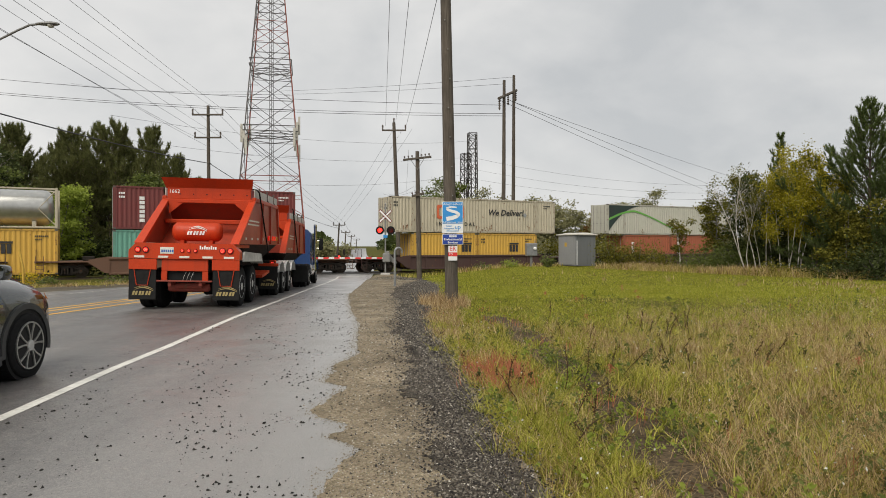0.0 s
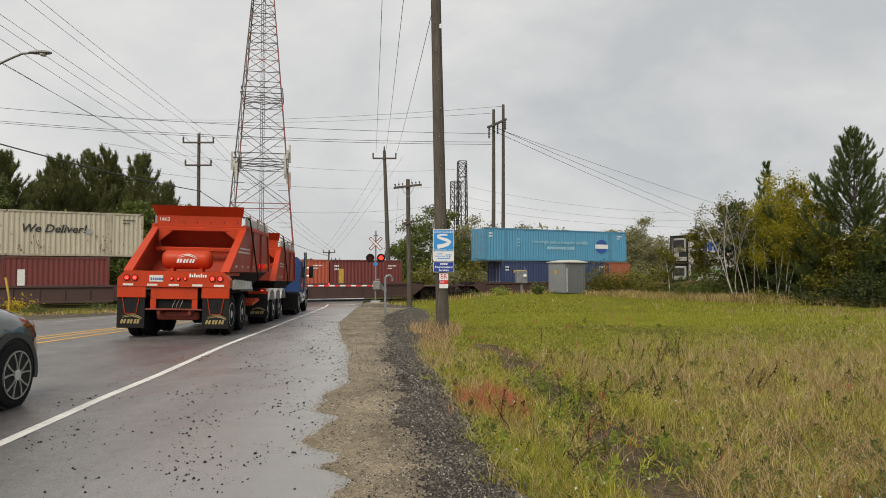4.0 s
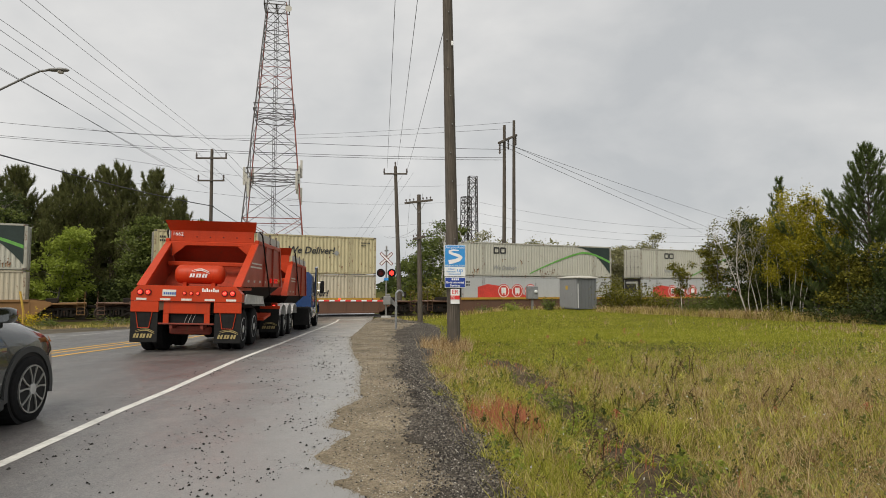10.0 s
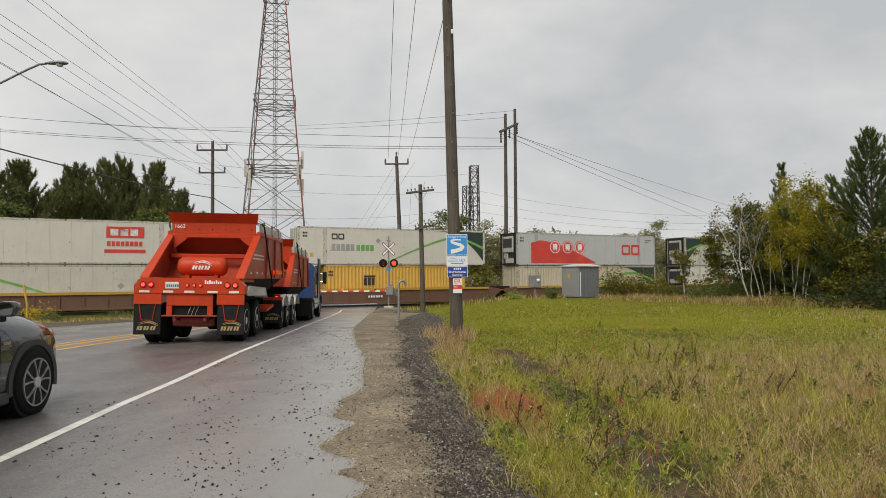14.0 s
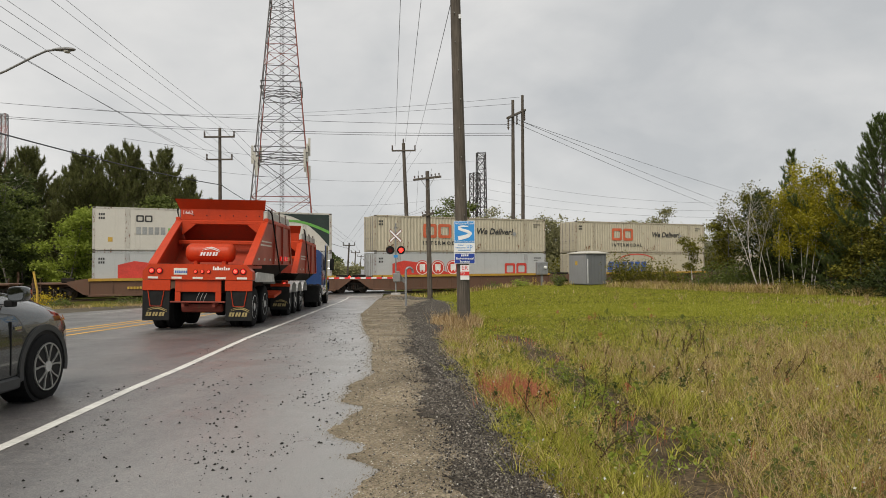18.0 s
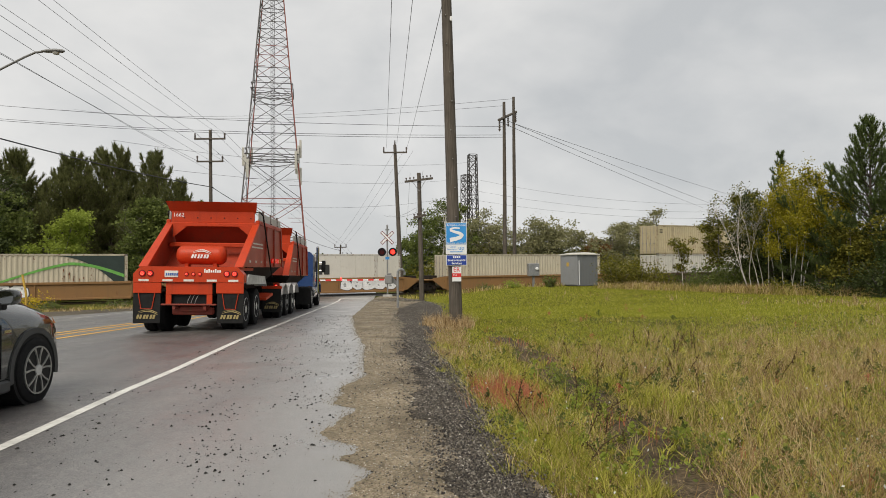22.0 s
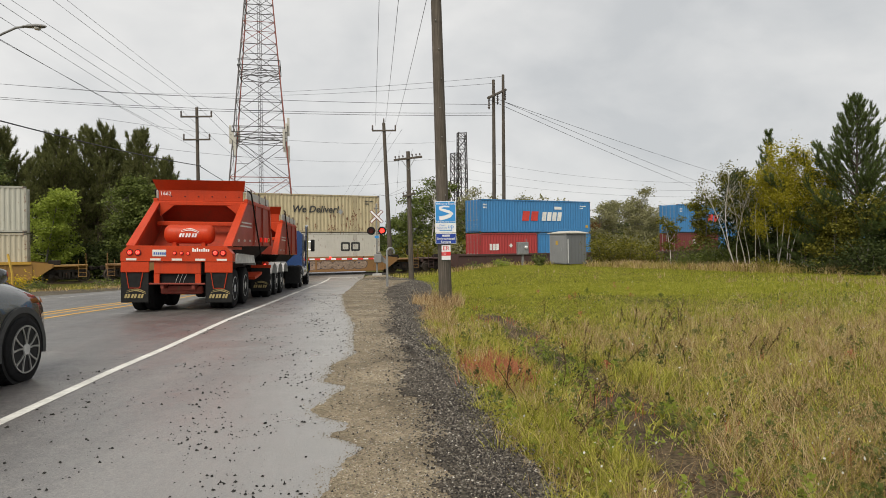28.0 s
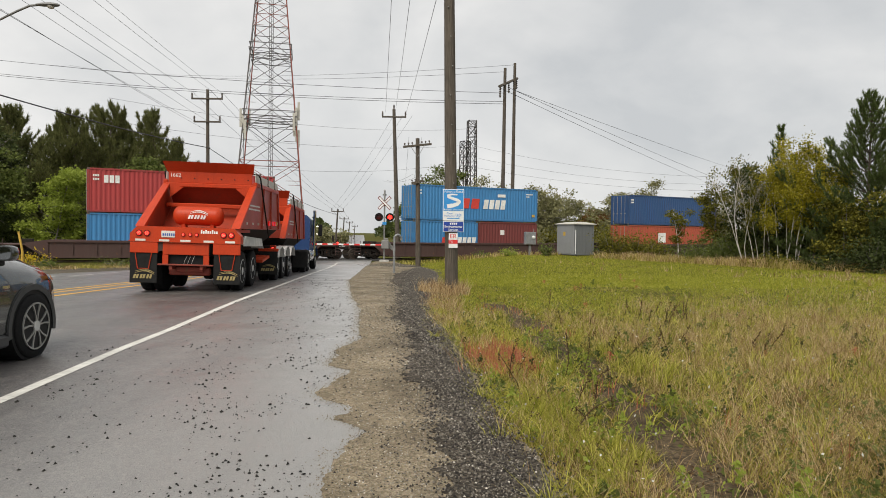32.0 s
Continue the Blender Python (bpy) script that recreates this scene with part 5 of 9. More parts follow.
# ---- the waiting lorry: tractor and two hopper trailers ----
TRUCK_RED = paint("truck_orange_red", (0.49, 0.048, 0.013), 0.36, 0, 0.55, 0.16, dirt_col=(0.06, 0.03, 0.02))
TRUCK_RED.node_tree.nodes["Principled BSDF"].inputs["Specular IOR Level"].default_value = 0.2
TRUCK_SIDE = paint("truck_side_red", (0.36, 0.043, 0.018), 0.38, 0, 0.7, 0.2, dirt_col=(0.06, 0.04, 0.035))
# darkened base colour stands for shade inside the hopper; dirt and rust besides
TRUCK_SHADE = paint("truck_shaded_red", (0.36, 0.036, 0.012), 0.5, 0, 0.75, 0.35, dirt_col=(0.045, 0.03, 0.02))
# dirty red, its base also darkened for the shade under the rear deck
GRIMY_SHADE = paint("grimy_red", (0.24, 0.035, 0.018), 0.6, 0, 0.9, 0.6, dirt_col=(0.03, 0.022, 0.018))
RUBBER = plain("tyre_rubber", (0.013, 0.013, 0.0135), 0.85, 0, 0.25, 20, 0.3)
FLAP = plain("mud_flap_rubber", (0.017, 0.017, 0.017), 0.75, 0, 0.25, 9)
ALLOY = plain("alloy_wheel", (0.55, 0.55, 0.54), 0.45, 0.5, 0.2, 9)
FENDER = plain("fender_sheet", (0.5, 0.5, 0.48), 0.5, 0.15, 0.25, 6)
CHROME = plain("chrome_steel", (0.6, 0.6, 0.6), 0.15, 1.0, 0.05, 4)
GALV = plain("galvanised_steel", (0.33, 0.34, 0.35), 0.45, 0.6, 0.2, 8)
TAIL = glow("tail_lamp_lit", (0.5, 0.008, 0.006), 0.5)
LED = glow("tail_lamp_diode", (1.0, 0.12, 0.07), 1.6)
AMBER = plain("amber_lens", (0.6, 0.2, 0.02), 0.25, 0, 0.1)
REFLECT = plain("reflective_tape", (0.62, 0.60, 0.55), 0.4, 0, 0.15, 20)
CAB_BLUE = paint("cab_blue", (0.02, 0.055, 0.16), 0.25, 0, 0.2)
TRUCK_WHITE = paint("fender_white", (0.62, 0.62, 0.6), 0.4, 0, 0.3)
BOARD_PALE = paint("pale_side_board", (0.55, 0.53, 0.49), 0.7, 0.0, 0.4, 0.1)
STAKE = plain("stake_steel", (0.10, 0.075, 0.065), 0.7, 0.2, 0.3, 12)
GOLD = plain("flap_gold", (0.32, 0.25, 0.10), 0.6, 0, 0.2)
BLACK = plain("black_plastic", (0.014, 0.014, 0.0145), 0.5, 0, 0.2, 15)
for dull in (RUBBER, FLAP, BLACK, UNDER):
    dull.node_tree.nodes["Principled BSDF"].inputs["Specular IOR Level"].default_value = 0.12
ROAD_TURN = 5.1


def tyre_form(r, w, rim):
    return Form().spun([(rim, -w * 0.46), (r * 0.86, -w * 0.5), (r * 0.97, -w * 0.42), (r, -w * 0.3), (r, -w * 0.1), (r * 0.985, -w * 0.08), (r * 0.985, w * 0.08), (r, w * 0.1), (r, w * 0.3), (r * 0.97, w * 0.42), (r * 0.86, w * 0.5), (rim, w * 0.46)], "x", 36)


def truck_wheel(parent, x, y, side, r=0.51, drop=0.0):
    """Dual lorry wheel: tyre with a dished alloy disc, hub and bolt ring."""
    w = part("wheel", cached(("tyre", r), lambda: tyre_form(r, 0.27, 0.3), RUBBER, 40), RUBBER, parent, at=(x, y, r - drop))
    part("rim", cached(("rim", r, side), lambda: Form().spun([(0.31, side * 0.12), (0.29, side * 0.13), (0.27, side * 0.04), (0.16, side * 0.01), (0.14, side * 0.1), (0.09, side * 0.13), (0.02, side * 0.13)], "x", 28), ALLOY, 40), ALLOY, w, "dull alloy wheel disc")
    part("inner_tyre", cached(("tyre", r), lambda: tyre_form(r, 0.27, 0.3), RUBBER, 40), RUBBER, w, at=(-side * 0.31, 0, 0))
    return w


def lamp(parent, x, y, z, r, material, n=16):
    l = part("tail_lamp", cached(("tail_lamp", r), lambda: Form().spun([(r, 0.0), (r, -0.02), (r * 0.85, -0.03), (r * 0.2, -0.034)], "y", n), material, 40), material, parent, at=(x, y, z))
    part("lamp_rim", cached(("lamp_rim", r), lambda: Form().spun([(r * 1.02, 0), (r * 1.25, 0), (r * 1.25, -0.018), (r * 1.02, -0.018)], "y", n), BLACK), BLACK, l)
    diode = cached(("diodes", r), lambda: diodes(r), LED)
    part("diode_ring", diode, LED, l, "bright red diodes")
    return l


def diodes(r):
    f = Form()
    for k in range(7):
        a, q = k * math.tau / 6, 0.0 if k == 6 else 0.52 * r
        f.spun([(0.17 * r, -0.03), (0.17 * r, -0.042), (0.02 * r, -0.046)], "y", 6, (q * math.cos(a), 0, q * math.sin(a)))
    return f


def bar_mark(parent, polys, y, material, depth=0.004, name="emblem", turned=False):
    f = Form()
    for poly in polys:
        f.prism(poly, "y", y - depth, y)
    return part(name, f, material, parent)


def winged_mark(parent, x, y, z, s, material):
    """Haulier's mark: a row of leaning blocks under two thin swept strokes."""
    for i in range(3):
        a = x - 0.36 * s + i * 0.25 * s
        for x0, x1, z0, z1 in ((0.0, 0.08, -0.1, 0.06), (0.11, 0.19, -0.1, 0.06)):
            lean = 0.28
            bar_mark(parent, [[(a + (u + lean * v) * s, z + v * s) for u, v in ((x0, z0), (x1, z0), (x1, z1), (x0, z1))]], y, material)
    for k in range(2):
        arc_pts = [(x + (-0.3 + 0.72 * q) * s, z + (0.11 + 0.06 * k + 0.09 * math.sin(math.pi * q) - 0.05 * q) * s) for q in (j / 8 for j in range(9))]
        bar_mark(parent, [[p, q, (q[0], q[1] + 0.045 * s * (1 - abs(2 * i / 8 - 1) * 0.8)), (p[0], p[1] + 0.04 * s * (1 - abs(2 * i / 8 - 1) * 0.8) + 0.004)] for i, (p, q) in enumerate(zip(arc_pts, arc_pts[1:]))], y, material)


def mud_flap(parent, x, y, z0, z1, w, guard=True):
    fl = part("mud_flap", cached(("mud_flap", w, z0, z1), lambda: Form().box(-w / 2, w / 2, -0.012, 0.012, z0, z1, 0.006), FLAP), FLAP, parent, at=(x, y, 0))
    winged_mark(fl, 0, -0.014, z0 + 0.17, 0.62 * w / 0.64, GOLD)
    if guard:
        part("flap_stay", cached(("flap_stay", w), lambda: Form().tube([(-w * 0.3, -0.03, z1), (-w * 0.2, -0.035, z1 - 0.38), (w * 0.2, -0.035, z1 - 0.38), (w * 0.3, -0.03, z1)], 0.012, 6), TRUCK_RED), TRUCK_RED, fl)
    return fl


def hopper(ob, y0, ytop, yt2, y1, zb, zt, zlip, hw):
    """Hopper body: sloped ends, side walls with ribs, flared rear lip, heavy corner rails."""
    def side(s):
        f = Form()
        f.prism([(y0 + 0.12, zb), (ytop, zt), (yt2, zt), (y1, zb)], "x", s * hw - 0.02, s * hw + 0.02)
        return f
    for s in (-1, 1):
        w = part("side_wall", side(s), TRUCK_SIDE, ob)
        for k in (0.3, 0.62, 0.95):
            a = ytop + (yt2 - ytop) * k
            part("rib", Form().prism([(a, zt), (a + 0.09, zt), (a + 0.09 + (k - 0.5) * 0.9, zb + 0.02), (a + (k - 0.5) * 0.9, zb + 0.02)], "x", s * (hw + 0.02), s * (hw + 0.075)), TRUCK_SIDE, w)
        part("reflective_strip", Form().box(min(s * (hw + 0.021), s * (hw + 0.026)), max(s * (hw + 0.021), s * (hw + 0.026)), y0 + 1.2, y0 + 2.8, zb + 0.62, zb + 0.66).box(min(s * (hw + 0.021), s * (hw + 0.026)), max(s * (hw + 0.021), s * (hw + 0.026)), y0 + 1.2, y0 + 2.8, zb + 0.52, zb + 0.56), REFLECT, w)
        for k in range(4):
            part("side_marker", Form().box(s * (hw + 0.035) - 0.015, s * (hw + 0.035) + 0.015, y0 + 0.9 + 0.8 * k, y0 + 0.98 + 0.8 * k, zb + 0.12, zb + 0.18), REFLECT, w)
        rail = Form()
        rail.loft([[(s * (hw - 0.16), y0, zb), (s * (hw + 0.05), y0, zb), (s * (hw + 0.05), y0 + 0.14, zb - 0.02), (s * (hw - 0.16), y0 + 0.14, zb - 0.02)],
                   [(s * (hw - 0.12), ytop, zt), (s * (hw + 0.05), ytop, zt), (s * (hw + 0.05), ytop + 0.14, zt), (s * (hw - 0.12), ytop + 0.14, zt)]])
        part("corner_rail", rail, TRUCK_RED, ob)
        part("top_rail", Form().box(s * (hw + 0.0) - 0.06, s * (hw + 0.0) + 0.06, ytop, yt2, zt - 0.02, zt + 0.1, 0.02), TRUCK_RED, ob)
        # upright stakes for the sheet, on the top rail
        for k in (0.2, 0.52, 0.82):
            a = ytop + (yt2 - ytop) * k
            part("stake", Form().box(s * hw - 0.025, s * hw + 0.025, a, a + 0.05, zt + 0.1, zt + 0.42, 0.006).box(s * hw - 0.05, s * hw + 0.05, a - 0.02, a + 0.07, zt + 0.09, zt + 0.14, 0.006), STAKE, ob)
        for a, b in ((0.03, 0.19), (0.24, 0.5), (0.56, 0.8), (0.86, 0.99)):
            part("side_board", Form().box(s * hw - 0.014, s * hw + 0.014, ytop + (yt2 - ytop) * a, ytop + (yt2 - ytop) * b, zt + 0.11, zt + 0.33, 0.006), BOARD_PALE, ob, "pale weathered side board")
        part("gusset", Form().prism([(s * (hw - 0.14), zt - 0.06), (s * (hw - 0.14), zt - 0.4), (s * (hw - 0.5), zt - 0.1)], "y", ytop - 0.05, ytop - 0.02), TRUCK_RED, ob)
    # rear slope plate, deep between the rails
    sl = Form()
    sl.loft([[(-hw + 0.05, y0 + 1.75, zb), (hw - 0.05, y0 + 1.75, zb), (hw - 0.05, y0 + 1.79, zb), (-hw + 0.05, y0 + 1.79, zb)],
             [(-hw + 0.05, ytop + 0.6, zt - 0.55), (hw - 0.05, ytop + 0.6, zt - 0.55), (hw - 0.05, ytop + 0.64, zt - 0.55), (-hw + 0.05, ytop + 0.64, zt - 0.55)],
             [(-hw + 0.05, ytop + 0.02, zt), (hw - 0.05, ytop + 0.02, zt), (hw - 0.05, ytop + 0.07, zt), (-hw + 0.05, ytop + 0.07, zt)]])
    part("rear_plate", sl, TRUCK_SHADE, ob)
    part("cross_beam", Form().box(-hw + 0.06, hw - 0.06, ytop - 0.1, ytop + 0.05, zt - 0.66, zt - 0.54, 0.02), TRUCK_RED, ob)
    part("header_beam", Form().box(-hw + 0.02, hw - 0.02, ytop - 0.04, ytop + 0.12, zt - 0.1, zt + 0.02, 0.02), TRUCK_RED, ob)
    part("rear_board", Form().box(-hw + 0.08, hw - 0.08, ytop + 0.0, ytop + 0.05, zt + 0.02, zt + 0.34, 0.01), TRUCK_RED, ob)
    lip = Form()
    lip.loft([[(-hw + 0.05, ytop + 0.02, zt + 0.3), (hw - 0.05, ytop + 0.02, zt + 0.3), (hw - 0.05, ytop + 0.06, zt + 0.3), (-hw + 0.05, ytop + 0.06, zt + 0.3)],
              [(-hw - 0.02, ytop - 0.22, zlip), (hw + 0.02, ytop - 0.22, zlip), (hw + 0.02, ytop - 0.18, zlip), (-hw - 0.02, ytop - 0.18, zlip)]])
    part("flared_lip", lip, TRUCK_RED, ob)
    part("front_plate", Form().loft([[(-hw, yt2, zt + 0.3), (hw, yt2, zt + 0.3), (hw, yt2 + 0.04, zt + 0.3), (-hw, yt2 + 0.04, zt + 0.3)], [(-hw, y1 - 0.1, zb), (hw, y1 - 0.1, zb), (hw, y1 - 0.06, zb), (-hw, y1 - 0.06, zb)]]), TRUCK_RED, ob)
    part("belly", Form().loft([[(-hw + 0.05, y0 + 1.2, zb), (hw - 0.05, y0 + 1.2, zb), (hw - 0.05, y1 - 0.4, zb), (-hw + 0.05, y1 - 0.4, zb)], [(-0.5, y0 + 2.4, zb - 0.75), (0.5, y0 + 2.4, zb - 0.75), (0.5, y1 - 1.6, zb - 0.75), (-0.5, y1 - 1.6, zb - 0.75)]]), UNDER, ob)


def place_on_road(x, y, pitch, lean=0.0, turn=ROAD_TURN):
    """Stands on the asphalt; lean: degrees by which the crossfall tips it towards the shoulder."""
    return Matrix.Translation((x, y, float(height(x, y)) + 0.008)) @ pose(0, 0, 0, pitch, lean, turn)


def rear_trailer():
    ob = thing("dump_trailer", "orange-red steel hopper dump trailer waiting on the road, brake lamps lit", "trailer", place_on_road(-6.28, 16.258, 0.0, 1.1), group="hopper trailers of the lorry")
    hw = 1.2
    hopper(ob, 0.12, 2.15, 6.1, 7.0, 1.6, 2.8, 3.38, hw)
    # rear deck with the lamp bar, upswept outer corners
    bar = Form()
    bar.prism([(-1.31, 1.22), (1.31, 1.22), (1.31, 1.42), (1.14, 1.6), (-1.14, 1.6), (-1.31, 1.42)], "y", -0.05, 0.25)
    part("lamp_bar", bar, TRUCK_RED, ob)
    part("deck", Form().box(-1.14, 1.14, 0.2, 2.0, 1.5, 1.58, 0.01), TRUCK_RED, ob)
    for x in (-1.09, -0.905, 0.905, 1.09):
        lamp(ob, x, -0.051, 1.43, 0.062, TAIL)
    for x in (-0.05, 0.11, 0.265):
        lamp(ob, x, -0.051, 1.42, 0.038, TAIL, 12)
    for x in (-1.06, -0.5, 0.0, 0.55, 1.06):
        part("reflector", Form().box(x - 0.12, x + 0.12, -0.056, -0.05, 1.24, 1.29), REFLECT, ob)
    plate = part("plate", Form().box(-0.57, -0.25, -0.062, -0.052, 1.34, 1.5, 0.004), REFLECT, ob, "pale licence plate with blue bars")
    bar_mark(plate, [rect(-0.54 + 0.05 * k, -0.505 + 0.05 * k, 1.38, 1.44) for k in range(6)], -0.063, INK_BLUE, 0.003, "marking")
    bar_mark(ob, [rect(0.36 + 0.052 * k, 0.395 + 0.052 * k, 1.46, 1.52 + 0.03 * (k in (0, 2, 5))) for k in range(8)], -0.051, INK_WHITE, 0.004, "marking")
    for s in (-1, 1):
        part("apron", Form().box(s * 0.98 - 0.33, s * 0.98 + 0.33, -0.04, 0.0, 0.95, 1.215, 0.01), TRUCK_RED, ob)
        mud_flap(ob, s * 0.99, 0.0, 0.22, 0.95, 0.64)
    part("rear_panel", Form().box(-0.55, 0.55, 0.0, 0.05, 0.92, 1.215, 0.01).box(-0.55, -0.42, 0.0, 0.05, 0.66, 0.92).box(0.42, 0.55, 0.0, 0.05, 0.66, 0.92), TRUCK_RED, ob)
    part("push_bar", Form().box(-0.66, 0.66, -0.03, 0.05, 0.655, 0.695, 0.01).box(-0.4, -0.33, 0.02, 0.4, 0.56, 0.655).box(0.33, 0.4, 0.02, 0.4, 0.56, 0.655), GRIMY_SHADE, ob, "rusty push bar")
    part("axle_beam", Form().box(-0.5, 0.5, 0.34, 0.5, 0.4, 0.6, 0.03).box(-0.3, 0.36, 0.28, 0.36, 0.48, 0.62, 0.02), GRIMY_SHADE, ob, "grimy red axle beam")
    # black plate fills the opening to draw the dark behind it
    part("recess_shade", Form().box(-0.42, 0.42, 0.1, 0.14, 0.67, 0.91), BLACK, ob)
    for k in range(3):
        part("air_line", Form().tube([(0.02 + 0.09 * k, 0.06, 0.9), (-0.02 + 0.09 * k, 0.0, 0.78), (-0.06 + 0.09 * k, 0.06, 0.68)], 0.005, 5), FENDER, ob)
    tank_ob = part("air_tank", Form().spun([(0.03, -0.63), (0.17, -0.6), (0.235, -0.53), (0.245, -0.46), (0.245, 0.46), (0.235, 0.53), (0.17, 0.6), (0.03, 0.63)], "x", 28, (0.0, 1.1, 1.9)), TRUCK_RED, ob, "orange-red air tank with white mark", smooth=40)
    winged_mark(tank_ob, 0.03, 0.848, 1.88, 0.62, INK_WHITE)
    for x in (-0.36, 0.36):
        part("tank_foot", Form().box(x - 0.05, x + 0.05, 0.98, 1.22, 1.56, 1.7, 0.01), TRUCK_RED, ob)
    part("lettering", text_mesh("1662", 0.15, INK_WHITE, 0.003), INK_WHITE, ob, at=(-0.93, 2.145, 3.02))
    for k in range(6):
        part("bolt", cached("bolt", lambda: Form().spun([(0.018, 0), (0.018, -0.012), (0.006, -0.016)], "y", 8), BLACK), BLACK, ob, at=(-0.78 + 0.36 * k, 2.15, 2.95))
    for y in (0.95, 2.35):
        truck_wheel(ob, 1.05, y, 1)
        truck_wheel(ob, -1.13, y, -1, drop=0.05)
        part("axle", Form().tube([(-1.0, y, 0.51), (1.0, y, 0.51)], 0.07, 10), UNDER, ob)
    for s in (-1, 1):
        part("fender", Form().loft([[(s * x, y, z) for x in (0.98, 1.33) for (y, z) in ((yy, zz),)] + [(s * 1.33, yy, zz + 0.02), (s * 0.98, yy, zz + 0.02)] for yy, zz in ((0.25, 1.2), (0.55, 1.33), (1.6, 1.36), (2.7, 1.3), (3.05, 1.05))]), FENDER, ob, "bare metal fender over the wheels")
        part("fender_skirt", Form().prism([(0.3, 1.17), (2.9, 1.12), (2.75, 1.34), (0.45, 1.42)], "x", s * 1.305, s * 1.33), FENDER, ob, "bare metal fender skirt")
        part("frame_rail", Form().box(s * 0.5 - 0.06, s * 0.5 + 0.06, 0.05, 7.3, 0.9, 1.2, 0.01), UNDER, ob)
        part("crank_rod", Form().tube([(s * 1.27, 2.35, 3.1), (s * 1.3, 2.45, 3.05), (s * 1.3, 4.1, 1.3)], 0.022, 6), BLACK, ob)
    part("crank_top", Form().tube([(-1.27, 2.3, 3.12), (-1.15, 2.3, 3.14)], 0.02, 6).tube([(1.12, 2.3, 3.14), (1.28, 2.32, 3.12)], 0.02, 6), BLACK, ob)
    # row of glowing blocks draws red lamp glare reflected low on the hopper wall
    for k in range(5):
        part("side_lamp", Form().box(1.225, 1.262, 4.35 + 0.36 * k, 4.6 + 0.36 * k, 1.72, 1.87, 0.015), TAIL if k < 4 else AMBER, ob, "lit red side lamp")
    for y in (0.95, 2.35):
        part("suspension", Form().box(-0.66, 0.66, y - 0.25, y + 0.3, 0.36, 0.86, 0.06).spun([(0.02, -0.1), (0.14, -0.1), (0.16, 0.0), (0.14, 0.16), (0.03, 0.18)], "y", 14, (0.3, y - 0.45, 0.55)), BLACK, ob)
    part("hitch", Form().box(-0.3, 0.3, 6.4, 8.3, 0.95, 1.1, 0.02), UNDER, ob)
    for s in (-1, 1):
        part("tool_tray", Form().prism([(3.4, 0.62), (4.6, 0.72), (4.6, 0.8), (3.4, 0.7)], "x", s * 0.7, s * 1.25), TRUCK_RED, ob)
    return ob


def front_trailer():
    ob = thing("dump_trailer", "orange-red front hopper trailer with white wheel fenders", "trailer", place_on_road(-6.69, 22.0, -0.9, 1.2), group="hopper trailers of the lorry")
    hw = 1.2
    hopper(ob, 1.4, 2.6, 6.9, 7.6, 1.45, 2.62, 3.2, hw)
    part("rear_frame", Form().box(-1.15, 1.15, -0.2, 0.1, 0.98, 1.2, 0.02), UNDER, ob)
    part("lamp_box", Form().box(0.97, 1.19, -0.203, -0.1, 0.97, 1.2, 0.02), TRUCK_RED, ob)
    for s in (-1, 1):
        for k, y in enumerate((0.3, 1.7, 3.1)):
            truck_wheel(ob, s * 1.05, y, s)
            part("fender", Form().loft([[(s * 0.98, y + a, z), (s * 1.32, y + a, z), (s * 1.32, y + a, z + 0.02), (s * 0.98, y + a, z + 0.02)] for a, z in ((-0.6, 0.8), (-0.42, 1.06), (0.0, 1.16), (0.42, 1.06), (0.6, 0.8))]), TRUCK_WHITE, ob, "white rounded wheel fender")
        part("frame_rail", Form().box(s * 0.5 - 0.06, s * 0.5 + 0.06, -0.2, 7.6, 0.85, 1.12, 0.01), UNDER, ob)
        mud_flap(ob, s * 0.99, -0.45, 0.25, 1.0, 0.6, False)
        part("flap_hanger", Form().box(s * 0.99 - 0.32, s * 0.99 + 0.32, -0.46, -0.42, 1.0, 1.1, 0.01), TRUCK_RED, ob)
        part("crank_rod", Form().tube([(s * 1.27, 2.75, 3.1), (s * 1.3, 2.85, 3.05), (s * 1.3, 4.6, 1.3)], 0.022, 6), BLACK, ob)
    lamp(ob, 1.08, -0.205, 1.08, 0.07, TAIL)
    for y in (0.3, 1.7, 3.1):
        part("axle", Form().tube([(-1.0, y, 0.51), (1.0, y, 0.51)], 0.07, 10), UNDER, ob)
    part("marker_lamp", Form().box(1.2, 1.25, 5.6, 5.7, 1.45, 1.52), AMBER, ob)
    part("fifth_wheel_pin", Form().box(-0.5, 0.5, 5.8, 7.6, 1.12, 1.25, 0.02), UNDER, ob)
    return ob


